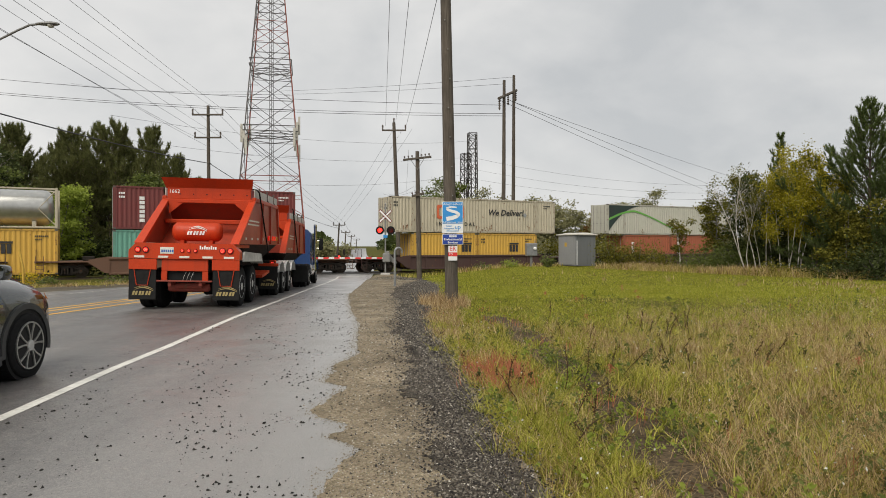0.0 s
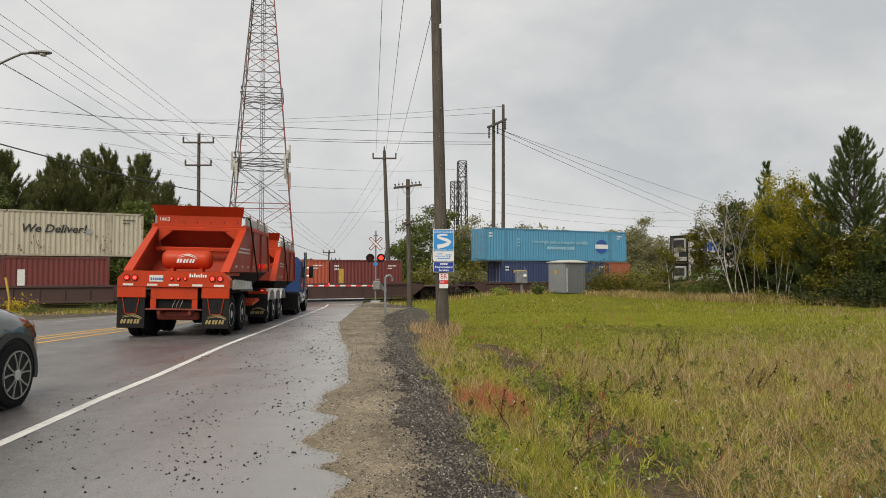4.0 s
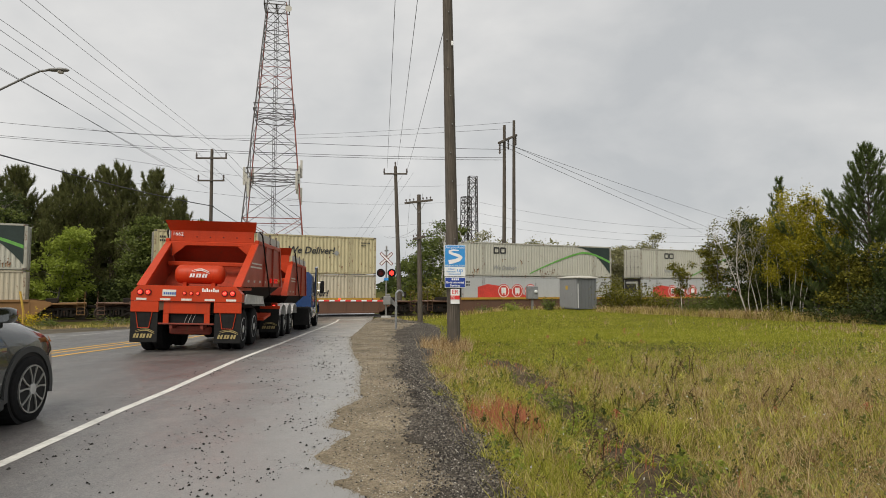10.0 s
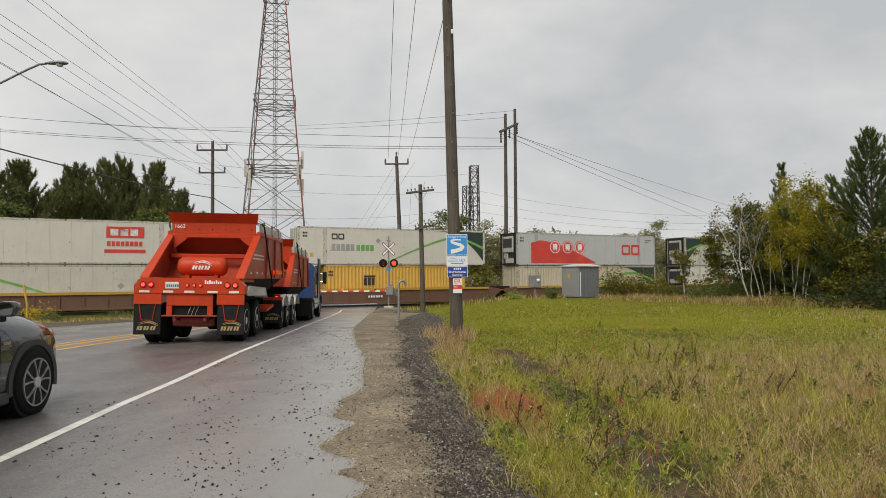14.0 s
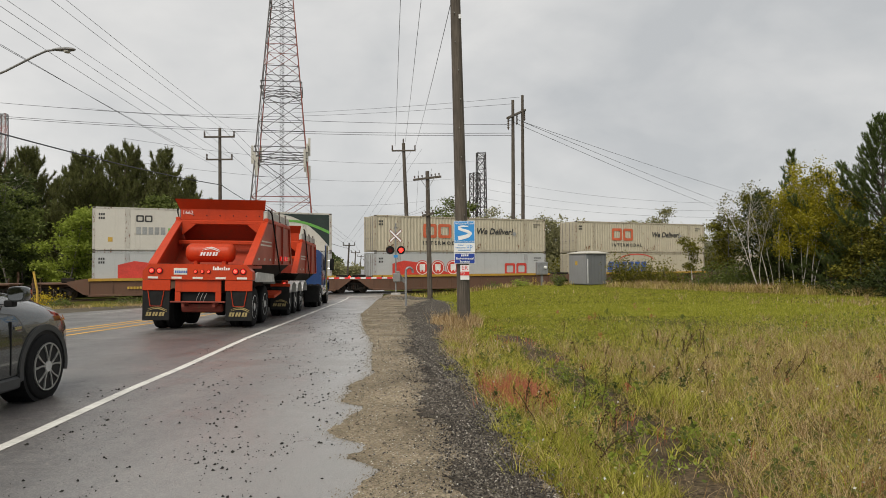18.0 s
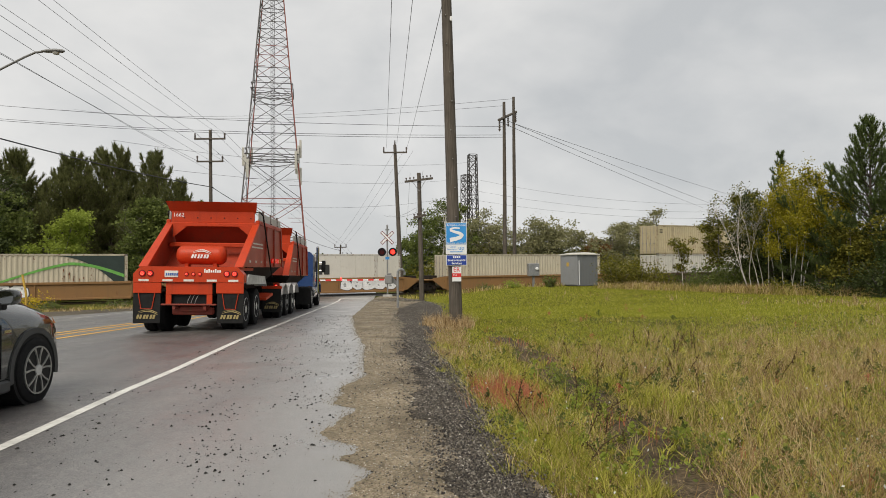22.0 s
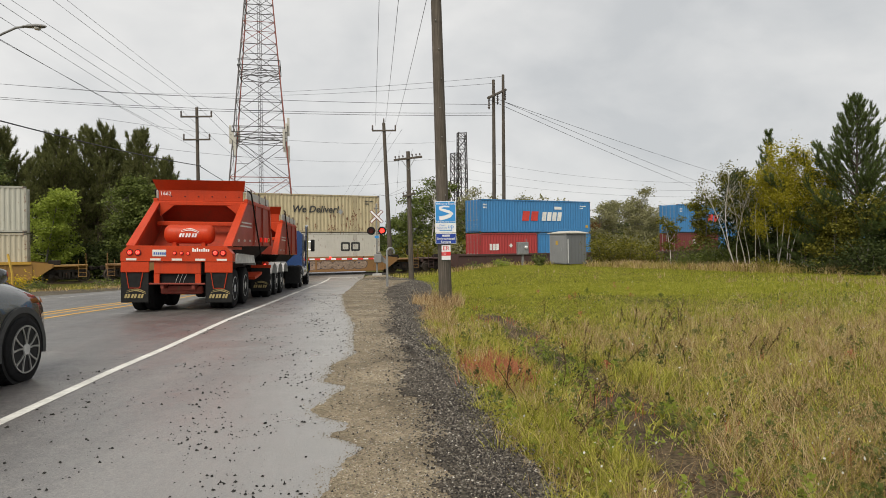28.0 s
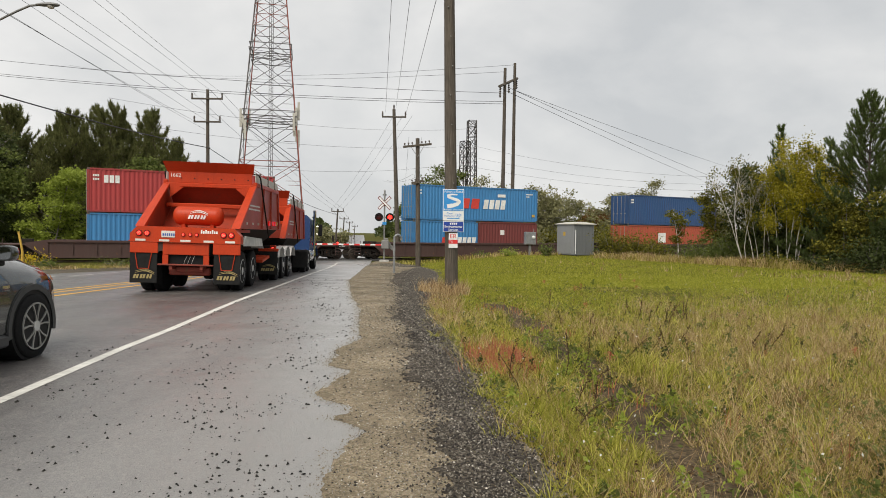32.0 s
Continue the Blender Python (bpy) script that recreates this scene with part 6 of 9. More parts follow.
def tractor():
    ob = thing("truck_tractor", "dark blue lorry tractor with chrome stacks and mirrors", "truck", place_on_road(-7.27, 29.4, -1.2, 1.0, 5.8))
    for s in (-1, 1):
        part("frame_rail", Form().box(s * 0.45 - 0.05, s * 0.45 + 0.05, -0.6, 6.0, 0.75, 1.0, 0.01), UNDER, ob)
        for y in (0.0, 1.35):
            truck_wheel(ob, s * 1.1, y, s)
        truck_wheel(ob, s * 1.08, 5.2, s, 0.52)
        part("front_fender", Form().loft([[(s * 0.8, 5.2 + a, z), (s * 1.25, 5.2 + a, z), (s * 1.25, 5.2 + a, z + 0.03), (s * 0.8, 5.2 + a, z + 0.03)] for a, z in ((-0.8, 0.75), (-0.55, 1.05), (0.0, 1.18), (0.55, 1.05), (0.75, 0.7))]), CAB_BLUE, ob)
        part("mud_flap", Form().box(s * 1.05 - 0.3, s * 1.05 + 0.3, -0.75, -0.73, 0.25, 0.95, 0.005), FLAP, ob)
        part("exhaust_pipe", Form().tube([(s * 1.27, 3.5, 0.7), (s * 1.27, 3.5, 2.75), (s * 1.27, 3.38, 2.95)], 0.075, 12), CHROME, ob, "chrome exhaust stack", smooth=40)
        part("fuel_tank", Form().spun([(0.05, 2.6), (0.3, 2.62), (0.31, 2.7), (0.31, 3.9), (0.3, 3.98), (0.05, 4.0)], "y", 22, (s * 0.95, 0, 0.72)), CHROME, ob, "polished fuel tank", smooth=40)
        m = part("mirror", Form().box(s * 1.5 - 0.1, s * 1.5 + 0.1, 4.2, 4.3, 1.7, 2.3, 0.03), BLACK, ob)
        part("mirror_arm", Form().tube([(s * 1.05, 4.25, 2.2), (s * 1.5, 4.25, 2.2)], 0.02, 6).tube([(s * 1.05, 4.25, 1.8), (s * 1.5, 4.25, 1.8)], 0.02, 6), CHROME, m)
    cab = Form()
    cab.loft([[(-1.12, 2.7, 0.9), (1.12, 2.7, 0.9), (1.12, 2.7, 2.5), (0.95, 2.7, 2.68), (-0.95, 2.7, 2.68), (-1.12, 2.7, 2.5)],
              [(-1.13, 3.9, 0.9), (1.13, 3.9, 0.9), (1.13, 3.9, 2.45), (0.95, 3.9, 2.65), (-0.95, 3.9, 2.65), (-1.13, 3.9, 2.45)],
              [(-1.05, 4.6, 0.9), (1.05, 4.6, 0.9), (1.02, 4.6, 2.05), (0.88, 4.6, 2.25), (-0.88, 4.6, 2.25), (-1.02, 4.6, 2.05)],
              [(-0.92, 4.75, 0.9), (0.92, 4.75, 0.9), (0.92, 4.75, 1.65), (0.8, 4.75, 1.78), (-0.8, 4.75, 1.78), (-0.92, 4.75, 1.65)],
              [(-0.75, 6.0, 0.8), (0.75, 6.0, 0.8), (0.75, 6.0, 1.45), (0.65, 6.0, 1.55), (-0.65, 6.0, 1.55), (-0.75, 6.0, 1.45)]])
    part("cab", cab, CAB_BLUE, ob)
    part("rear_window", Form().box(-0.5, 0.5, 2.67, 2.698, 1.95, 2.4, 0.01), BLACK, ob)
    for s in (-1, 1):
        part("side_window", Form().box(s * 1.132 - 0.006, s * 1.132 + 0.006, 3.5, 4.2, 1.7, 2.25, 0.01), BLACK, ob)
        part("cab_step", Form().box(s * 1.0 - 0.15, s * 1.0 + 0.15, 4.05, 4.5, 0.45, 0.6, 0.01), CHROME, ob)
        part("headlamp", Form().box(s * 0.85 - 0.12, s * 0.85 + 0.12, 5.9, 6.0, 0.95, 1.15, 0.03), REFLECT, ob)
    part("deck_plate", Form().box(-0.5, 0.5, -0.5, 2.1, 1.0, 1.05), UNDER, ob)
    part("grille", Form().box(-0.6, 0.6, 6.0, 6.04, 0.85, 1.6, 0.01), CHROME, ob)
    part("bumper", Form().box(-1.15, 1.15, 6.05, 6.2, 0.4, 0.75, 0.03), CHROME, ob)
    part("axle", Form().tube([(-1.0, 0, 0.51), (1.0, 0, 0.51)], 0.07, 8).tube([(-1.0, 1.35, 0.51), (1.0, 1.35, 0.51)], 0.07, 8), UNDER, ob)
    return ob


rear_trailer()
front_trailer()
tractor()

# ---- the grey car behind the lorry ----
CAR_PAINT = plain("car_dark_grey", (0.05, 0.054, 0.052), 0.24, 0.4, 0.06, 3, 0.02)
CAR_PAINT.node_tree.nodes["Principled BSDF"].inputs["Coat Weight"].default_value = 1.0
GLASS_DARK = plain("car_glass", (0.012, 0.015, 0.016), 0.06, 0, 0.1)
CAR_ALLOY = plain("car_alloy", (0.36, 0.36, 0.345), 0.3, 0.7, 0.15, 9)
CLAD = plain("arch_cladding", (0.035, 0.036, 0.037), 0.55, 0, 0.15)


def grey_car():
    ob = thing("car", "dark grey crossover car waiting behind the lorry", "car", place_on_road(-5.56, 7.5, 0.0, 0.0, 2.6))
    # stations along the car: (y, half width, sill, belt, top half width, top)
    st = [(0.86, 0.42, 0.38, 0.64, 0.38, 0.68), (0.82, 0.62, 0.3, 0.75, 0.52, 0.81), (0.66, 0.8, 0.26, 0.85, 0.62, 0.93), (0.42, 0.87, 0.24, 0.93, 0.68, 1.04), (0.0, 0.895, 0.24, 1.0, 0.7, 1.13), (-0.45, 0.9, 0.24, 1.05, 0.72, 1.2),
          (-0.62, 0.9, 0.24, 1.07, 0.7, 1.23), (-1.35, 0.905, 0.24, 1.1, 0.6, 1.54), (-2.2, 0.905, 0.24, 1.11, 0.58, 1.59), (-2.9, 0.9, 0.26, 1.13, 0.56, 1.52), (-3.35, 0.86, 0.3, 1.12, 0.54, 1.3), (-3.55, 0.75, 0.4, 0.98, 0.5, 1.03)]
    rings = []
    for y, w, z0, zb, tw, zt in st:
        half = [(w * 0.9, z0), (w, z0 + 0.12), (w * 1.0, (z0 + zb) * 0.5), (w * 0.985, zb - 0.08), (w * 0.95, zb), (tw + (w * 0.95 - tw) * 0.35, zb + (zt - zb) * 0.72), (tw * 0.96, zt - 0.01), (tw * 0.5, zt + 0.015)]
        ring = [(x, y, z) for x, z in half] + [(-x, y, z) for x, z in reversed(half)]
        rings.append(ring)
    part("body", Form().loft(rings), CAR_PAINT, ob, smooth=50)
    for s in (-1, 1):
        for y in (0.0, -2.7):
            arch = Form()
            for r0, r1, x0, x1, nm in ((0.41, 0.475, 0.85, 0.915, 0),):
                ring = []
                for k in range(25):
                    a = math.radians(-12 + 204 * k / 24)
                    c, sn = math.cos(a), math.sin(a)
                    ring.append([(s * x0, y + r0 * c, 0.365 + r0 * sn), (s * x1, y + r0 * c, 0.365 + r0 * sn), (s * x1, y + r1 * c, 0.365 + r1 * sn), (s * x0, y + r1 * c, 0.365 + r1 * sn)])
                arch.loft(ring)
            part("wheel_arch", arch, CLAD, ob)
            # flush black disc stands in for the shaded hollow of the uncut arch
            well = Form().spun([(0.41, s * 0.6), (0.41, s * 0.903), (0.05, s * 0.9035), (0.05, s * 0.6)], "x", 32, (0, y, 0.375))
            part("wheel_well_shade", well, BLACK, ob)
            w = part("wheel", cached("car_tyre", lambda: tyre_form(0.365, 0.225, 0.25), RUBBER, 40), RUBBER, ob, at=(s * 0.83, y, 0.365))
            part("rim_barrel", cached(("car_barrel", s), lambda: Form().spun([(0.262, s * 0.112), (0.25, s * 0.114), (0.24, s * 0.06), (0.05, s * 0.05)], "x", 32), BLACK), BLACK, w)
            for k in range(5):
                for e in (-1, 1):
                    a0 = math.radians(72 * k + 90 + e * 6)
                    a1 = math.radians(72 * k + 90 + e * 17)
                    sp = Form()
                    rs = []
                    for q, r, hw in ((a0, 0.05, 0.015), (0.5 * (a0 + a1), 0.15, 0.011), (a1, 0.252, 0.017)):
                        cy, cz = r * math.cos(q), r * math.sin(q)
                        ty, tz = -math.sin(q) * hw, math.cos(q) * hw
                        rs.append([(s * 0.095, cy - ty, cz - tz), (s * 0.125, cy - ty * 0.7, cz - tz * 0.7), (s * 0.125, cy + ty * 0.7, cz + tz * 0.7), (s * 0.095, cy + ty, cz + tz)])
                    sp.loft(rs)
                    part("spoke", sp, CAR_ALLOY, w)
            part("hub_cap", cached(("hub_cap", s), lambda: Form().spun([(0.065, s * 0.09), (0.06, s * 0.125), (0.02, s * 0.13)], "x", 18), ALLOY, 40), ALLOY, w)
            part("rim_edge", cached(("rim_edge", s), lambda: Form().spun([(0.27, s * 0.1), (0.268, s * 0.122), (0.252, s * 0.12), (0.25, s * 0.1)], "x", 32), CAR_ALLOY, 40), CAR_ALLOY, w)
        part("sill_cladding", Form().box(s * 0.87 - 0.045, s * 0.87 + 0.045, -2.25, -0.45, 0.2, 0.33, 0.02), CLAD, ob)
        part("door_line", Form().box(s * 0.897 - 0.006, s * 0.897 + 0.01, -0.62, -0.612, 0.36, 0.92), BLACK, ob)
        win = Form()
        pts = [(-0.8, 1.14), (-1.4, 1.46), (-2.2, 1.51), (-2.75, 1.44), (-2.9, 1.19)]
        win.prism(pts, "x", s * 0.76, s * 0.80)
        part("side_window", win, GLASS_DARK, ob)
        part("window_trim", Form().tube([(s * 0.86, -0.66, 1.1), (s * 0.865, -1.8, 1.135), (s * 0.86, -2.9, 1.16)], 0.012, 6), CHROME, ob)
        oval = [(math.copysign(abs(math.cos(q)) ** 0.55, math.cos(q)), math.copysign(abs(math.sin(q)) ** 0.6, math.sin(q))) for q in (2 * math.pi * k / 24 for k in range(24))]
        mir = part("mirror", Form().loft([[(s * (1.05 + 0.092 * e * u), y, 1.215 + 0.078 * e * v) for u, v in oval] for y, e in ((-0.79, 0.94), (-0.78, 1.0), (-0.72, 1.03), (-0.66, 0.92), (-0.61, 0.6), (-0.6, 0.3))]), CAR_PAINT, ob, "dark rounded mirror housing", smooth=50)
        part("mirror_glass", Form().loft([[(s * (1.05 + 0.092 * 0.82 * u), y, 1.215 + 0.078 * 0.8 * v) for u, v in oval] for y in (-0.796, -0.791)]), plain("mirror_silver", (0.75, 0.77, 0.78), 0.03, 1.0, 0.02), mir)
        part("mirror_stalk", Form().box(s * 0.93 - 0.05, s * 0.93 + 0.05, -0.72, -0.64, 1.08, 1.15, 0.01), BLACK, mir)
        part("head_lamp", Form().loft([[(s * 0.82, 0.6, 0.84), (s * 0.885, 0.42, 0.87), (s * 0.865, 0.42, 0.94), (s * 0.77, 0.62, 0.9)], [(s * 0.81, 0.61, 0.84), (s * 0.895, 0.4, 0.87), (s * 0.875, 0.4, 0.945), (s * 0.76, 0.63, 0.905)]]), AMBER, ob, "amber-edged head lamp")
        part("badge", Form().box(s * 0.9 - 0.004, s * 0.9 + 0.006, -0.56, -0.44, 0.83, 0.86), CHROME, ob)
        part("hood_crease", Form().tube([(s * 0.63, 0.6, 0.96), (s * 0.7, 0.0, 1.13), (s * 0.72, -0.5, 1.21)], 0.012, 6), CAR_PAINT, ob)
    ws = Form().loft([[(-0.68, -0.66, 1.26), (0.68, -0.66, 1.26), (0.68, -0.68, 1.24), (-0.68, -0.68, 1.24)], [(-0.56, -1.32, 1.56), (0.56, -1.32, 1.56), (0.56, -1.34, 1.54), (-0.56, -1.34, 1.54)]])
    part("windscreen", ws, GLASS_DARK, ob)
    part("bumper", Form().box(-0.6, 0.6, 0.8, 0.9, 0.28, 0.5, 0.04), CLAD, ob)
    return ob


grey_car()


# ---- poles, signs, crossing signal, cabinets, towers, wires ----
def mat_wood():
    m, nt, b = base_mat("weathered_pole_wood")
    g1 = noise_node(nt, 14.0, 6, 0.65, (3.0, 3.0, 0.12))
    g2 = noise_node(nt, 1.2, 4, 0.6)
    r = ramp_node(nt, [(0.3, (0.045, 0.036, 0.03)), (0.55, (0.10, 0.085, 0.07)), (0.75, (0.17, 0.15, 0.13))])
    nt.links.new(g1.outputs["Fac"], r.inputs[0])
    r2 = ramp_node(nt, [(0.35, (0.75, 0.75, 0.72)), (0.7, (1.15, 1.12, 1.08))])
    nt.links.new(g2.outputs["Fac"], r2.inputs[0])
    nt.links.new(mixed(nt, 1.0, r.outputs[0], r2.outputs[0], "MULTIPLY"), b.inputs["Base Color"])
    b.inputs["Roughness"].default_value = 0.9
    bumped(nt, b, g1.outputs["Fac"], 0.6, 0.015)
    return m


WOOD = mat_wood()
POLE_STEEL = plain("pole_steel", (0.21, 0.21, 0.205), 0.55, 0.15, 0.15, 6)
SIGN_WHITE = plain("sign_white", (0.72, 0.73, 0.73), 0.4, 0, 0.06, 6)
SIGN_BLUE = plain("sign_blue", (0.03, 0.25, 0.60), 0.4, 0, 0.08, 6)
SIGN_NAVY = plain("sign_navy", (0.01, 0.045, 0.28), 0.4, 0, 0.08, 6)
SIGN_RED = plain("sign_red", (0.6, 0.03, 0.03), 0.4, 0, 0.08, 6)
BUCK_RED = plain("crossbuck_edge", (0.16, 0.02, 0.02), 0.5, 0, 0.15, 9)
SIGNAL_LIT = glow("signal_red_lit", (1.0, 0.018, 0.012), 4.5)
SIGNAL_DARK = plain("signal_red_dark", (0.09, 0.012, 0.01), 0.2, 0, 0.1)
INSUL = plain("insulator_glass", (0.12, 0.1, 0.09), 0.25, 0, 0.1)
WIRE = plain("wire_dark", (0.05, 0.05, 0.055), 0.6, 0.3, 0.1)
CAB_GREY = paint("cabinet_grey", (0.30, 0.31, 0.32), 0.5, 0.3, 0.2, 0.03)
CAB_DARK = paint("cabinet_side_grey", (0.17, 0.18, 0.185), 0.5, 0.2, 0.2)


def wood_pole(name, label, x, y, top, r0, r1, lean=(0.0, 0.0), z=None):
    z = float(height(x, y)) if z is None else z
    ob = thing(name, label, "utility pole", Matrix.Translation((x, y, z)))
    h = top - z
    pts = [(lean[0] * k / 8, lean[1] * k / 8, -0.3 + (h + 0.3) * k / 8) for k in range(9)]
    part("pole", Form().tube(pts, [r0 + (r1 - r0) * k / 8 for k in range(9)], 14), WOOD, ob, smooth=60)
    return ob


near_pole = wood_pole("utility_pole", "tall weathered wooden utility pole carrying road signs", 0.27, 17.3, 12.5, 0.17, 0.115, (-0.27, 0.0))
for k in range(9):
    part("climbing_bolt", cached("climb_bolt", lambda: Form().tube([(0, 0, 0), (0, -0.06, 0)], 0.014, 6), POLE_STEEL), POLE_STEEL, near_pole, at=(-0.03 - 0.02 * k + random.uniform(-0.05, 0.05), -0.15 + 0.004 * k, 2.8 + 0.75 * k))
part("ground_clip", Form().box(-0.1, -0.04, -0.15, -0.11, 7.9, 8.02, 0.01), SIGN_WHITE, near_pole)

# adopt-a-road sign: blue panel with a white winding road, pale lower panel
sg = thing("road_sign", "blue and white adopt-a-road sign on the wooden pole", "sign", Matrix.Translation((0.28, 17.09, 1.82)))
part("plate", Form().box(-0.27, 0.27, 0, 0.012, 0, 0.81, 0.005), SIGN_WHITE, sg)
part("panel", Form().box(-0.255, 0.255, -0.004, 0.0, 0.25, 0.795), SIGN_BLUE, sg)
ribbon = [(0.1, 0.665, 0.016), (-0.04, 0.675, 0.02), (-0.14, 0.65, 0.026), (-0.13, 0.605, 0.03), (-0.03, 0.57, 0.034), (0.09, 0.535, 0.038), (0.15, 0.485, 0.043), (0.1, 0.43, 0.047), (-0.02, 0.39, 0.05), (-0.16, 0.365, 0.054)]
road_f = Form()
for (ax, az, aw), (bx_, bz, bw) in zip(ribbon, ribbon[1:]):
    n_ = Vector((az - bz, bx_ - ax)).normalized()
    road_f.prism([(ax - n_.x * aw, az - n_.y * aw), (bx_ - n_.x * bw, bz - n_.y * bw), (bx_ + n_.x * bw, bz + n_.y * bw), (ax + n_.x * aw, az + n_.y * aw)], "y", -0.009, -0.005)
for ax, az, aw in ribbon[1:-1]:
    road_f.prism([(ax + aw * math.cos(q), az + aw * math.sin(q)) for q in (math.pi * k / 6 for k in range(12))], "y", -0.0095, -0.0055)
part("winding_road", road_f, SIGN_WHITE, sg)["kind"] = "stuff"
part("lettering", text_mesh("Adopt-a-Road", 0.085, SIGN_WHITE, 0.002), SIGN_WHITE, sg, at=(0, -0.008, 0.745))
part("lettering", text_mesh("Adoptez une route", 0.065, SIGN_WHITE, 0.002), SIGN_WHITE, sg, at=(0, -0.008, 0.285))
part("lettering", text_mesh("Clean", 0.07, SIGN_BLUE, 0.002), SIGN_BLUE, sg, at=(-0.09, -0.004, 0.19))
part("lettering", text_mesh("Nettoyons", 0.06, SIGN_BLUE, 0.002), SIGN_BLUE, sg, at=(-0.1, -0.004, 0.125))
part("lettering", text_mesh("up", 0.16, SIGN_BLUE, 0.002), SIGN_BLUE, sg, at=(0.13, -0.004, 0.16))
bar_mark(sg, [rect(-0.16, 0.16, 0.05, 0.07)], -0.001, SIGN_BLUE, 0.003, "marking")
sg2 = thing("name_sign", "navy blue sign with white lettering below it", "sign", Matrix.Translation((0.285, 17.09, 1.53)))
part("plate", Form().box(-0.265, 0.265, 0, 0.012, 0, 0.275, 0.005), SIGN_WHITE, sg2)
part("panel", Form().box(-0.252, 0.252, -0.004, 0.0, 0.014, 0.261), SIGN_NAVY, sg2)
bar_mark(sg2, [rect(-0.09 + 0.05 * k, -0.055 + 0.05 * k, 0.19, 0.24) for k in range(4)], -0.004, SIGN_WHITE, 0.004, "marking")
part("lettering", text_mesh("Environmental", 0.078, SIGN_WHITE, 0.002, 1.0, 0.0, 0.0016), SIGN_WHITE, sg2, at=(0, -0.008, 0.135))
part("lettering", text_mesh("Services", 0.078, SIGN_WHITE, 0.002, 1.0, 0.0, 0.0016), SIGN_WHITE, sg2, at=(0, -0.008, 0.055))
sg3 = thing("paper_sign", "small red and white notice stapled to the pole", "sign", Matrix.Translation((0.285, 17.115, 1.12)))
part("plate", Form().box(-0.115, 0.115, 0, 0.01, 0, 0.38, 0.003), SIGN_WHITE, sg3)
part("panel", Form().box(-0.115, 0.115, -0.003, 0.0, 0.11, 0.21), SIGN_RED, sg3)
part("lettering", text_mesh("ER", 0.16, SIGN_RED, 0.002), SIGN_RED, sg3, at=(0.0, -0.004, 0.3))
part("lettering", text_mesh("TO", 0.075, SIGN_WHITE, 0.002), SIGN_WHITE, sg3, at=(-0.05, -0.007, 0.16))

# telegraph pole with a short crossarm, before the railway
tele = wood_pole("telegraph_pole", "grey wooden telegraph pole with insulators on a crossarm", -1.36, 38.5, 6.95, 0.15, 0.11, (-0.12, 0.0))
arm = part("crossarm", Form().box(-0.83, 0.83, -0.05, 0.05, -0.06, 0.06, 0.01), WOOD, tele, at=Matrix.Translation((-0.12, -0.14, 6.95)) @ pose(0, 0, 0, 0, -8, 12))
for x in (-0.72, -0.5, -0.28, 0.28, 0.5, 0.72):
    part("insulator", cached("insulator", lambda: Form().spun([(0.02, 0), (0.02, 0.06), (0.05, 0.07), (0.045, 0.14), (0.02, 0.16)], "z", 10), INSUL, 40), INSUL, arm, at=(x, 0, 0.06))
arm2 = part("crossarm", Form().box(-0.36, 0.36, -0.06, 0.06, -0.07, 0.07, 0.01), WOOD, tele, at=Matrix.Translation((-0.08, -0.16, 4.85)) @ pose(0, 0, 0, 0, -14, 12))
for x in (-0.3, -0.1, 0.12, 0.3):
    part("insulator", CACHE[("insulator", INSUL.name)], INSUL, arm2, at=(x, 0, 0.06))
part("brace", Form().tube([(-0.5, -0.12, 6.88), (-0.1, -0.12, 6.3)], 0.015, 5).tube([(0.3, -0.12, 6.99), (-0.1, -0.12, 6.3)], 0.015, 5), POLE_STEEL, tele)


def t_pole(name, x, y, top, arms, r0, r1, label, lean=(0, 0)):
    ob = wood_pole(name, label, x, y, top, r0, r1, lean)
    z0 = float(height(x, y))
    for half, z in arms:
        a = part("crossarm", Form().box(-half, half, -0.07, 0.07, -0.07, 0.07, 0.01), WOOD, ob, at=(lean[0] * z / top, -0.16, z - z0))
        for q in (-half + 0.06, half - 0.06):
            part("insulator", cached("post_insulator", lambda: Form().spun([(0.04, 0), (0.1, 0.05), (0.05, 0.12), (0.1, 0.17), (0.05, 0.24), (0.1, 0.29), (0.05, 0.36), (0.09, 0.4), (0.03, 0.46)], "z", 10), INSUL), INSUL, a, at=(q, 0, 0.07))
    return ob


tp = t_pole("power_pole", -4.2, 64.0, 13.3, ((1.15, 12.55),), 0.24, 0.15, "tall wooden power pole with one crossarm", (-0.55, 0))
part("insulator", CACHE[("post_insulator", INSUL.name)], INSUL, tp, at=(-0.55, 0, 14.2))
t_pole("power_pole", -21.05, 60.0, 14.1, ((1.4, 13.25), (1.2, 11.2)), 0.19, 0.13, "wooden power pole with two crossarms", (-0.1, 0))

# twin-pole structure
hf = thing("h_frame_pole", "pair of tall wooden poles joined by a beam", "power pole", Matrix.Translation((6.3, 66, float(height(6.3, 66)))))
for x, yy, top in ((-0.6, -1.9, 18.3), (0.75, 2.1, 19.8)):
    part("pole", Form().tube([(x, yy, -0.3), (x + 0.1, yy, 9), (x + 0.13, yy, top)], [0.21, 0.18, 0.14], 12), WOOD, hf, smooth=60)
part("beam", Form().tube([(-1.15, -4.0, 16.1), (1.35, 4.2, 18.75)], 0.14, 8), WOOD, hf)
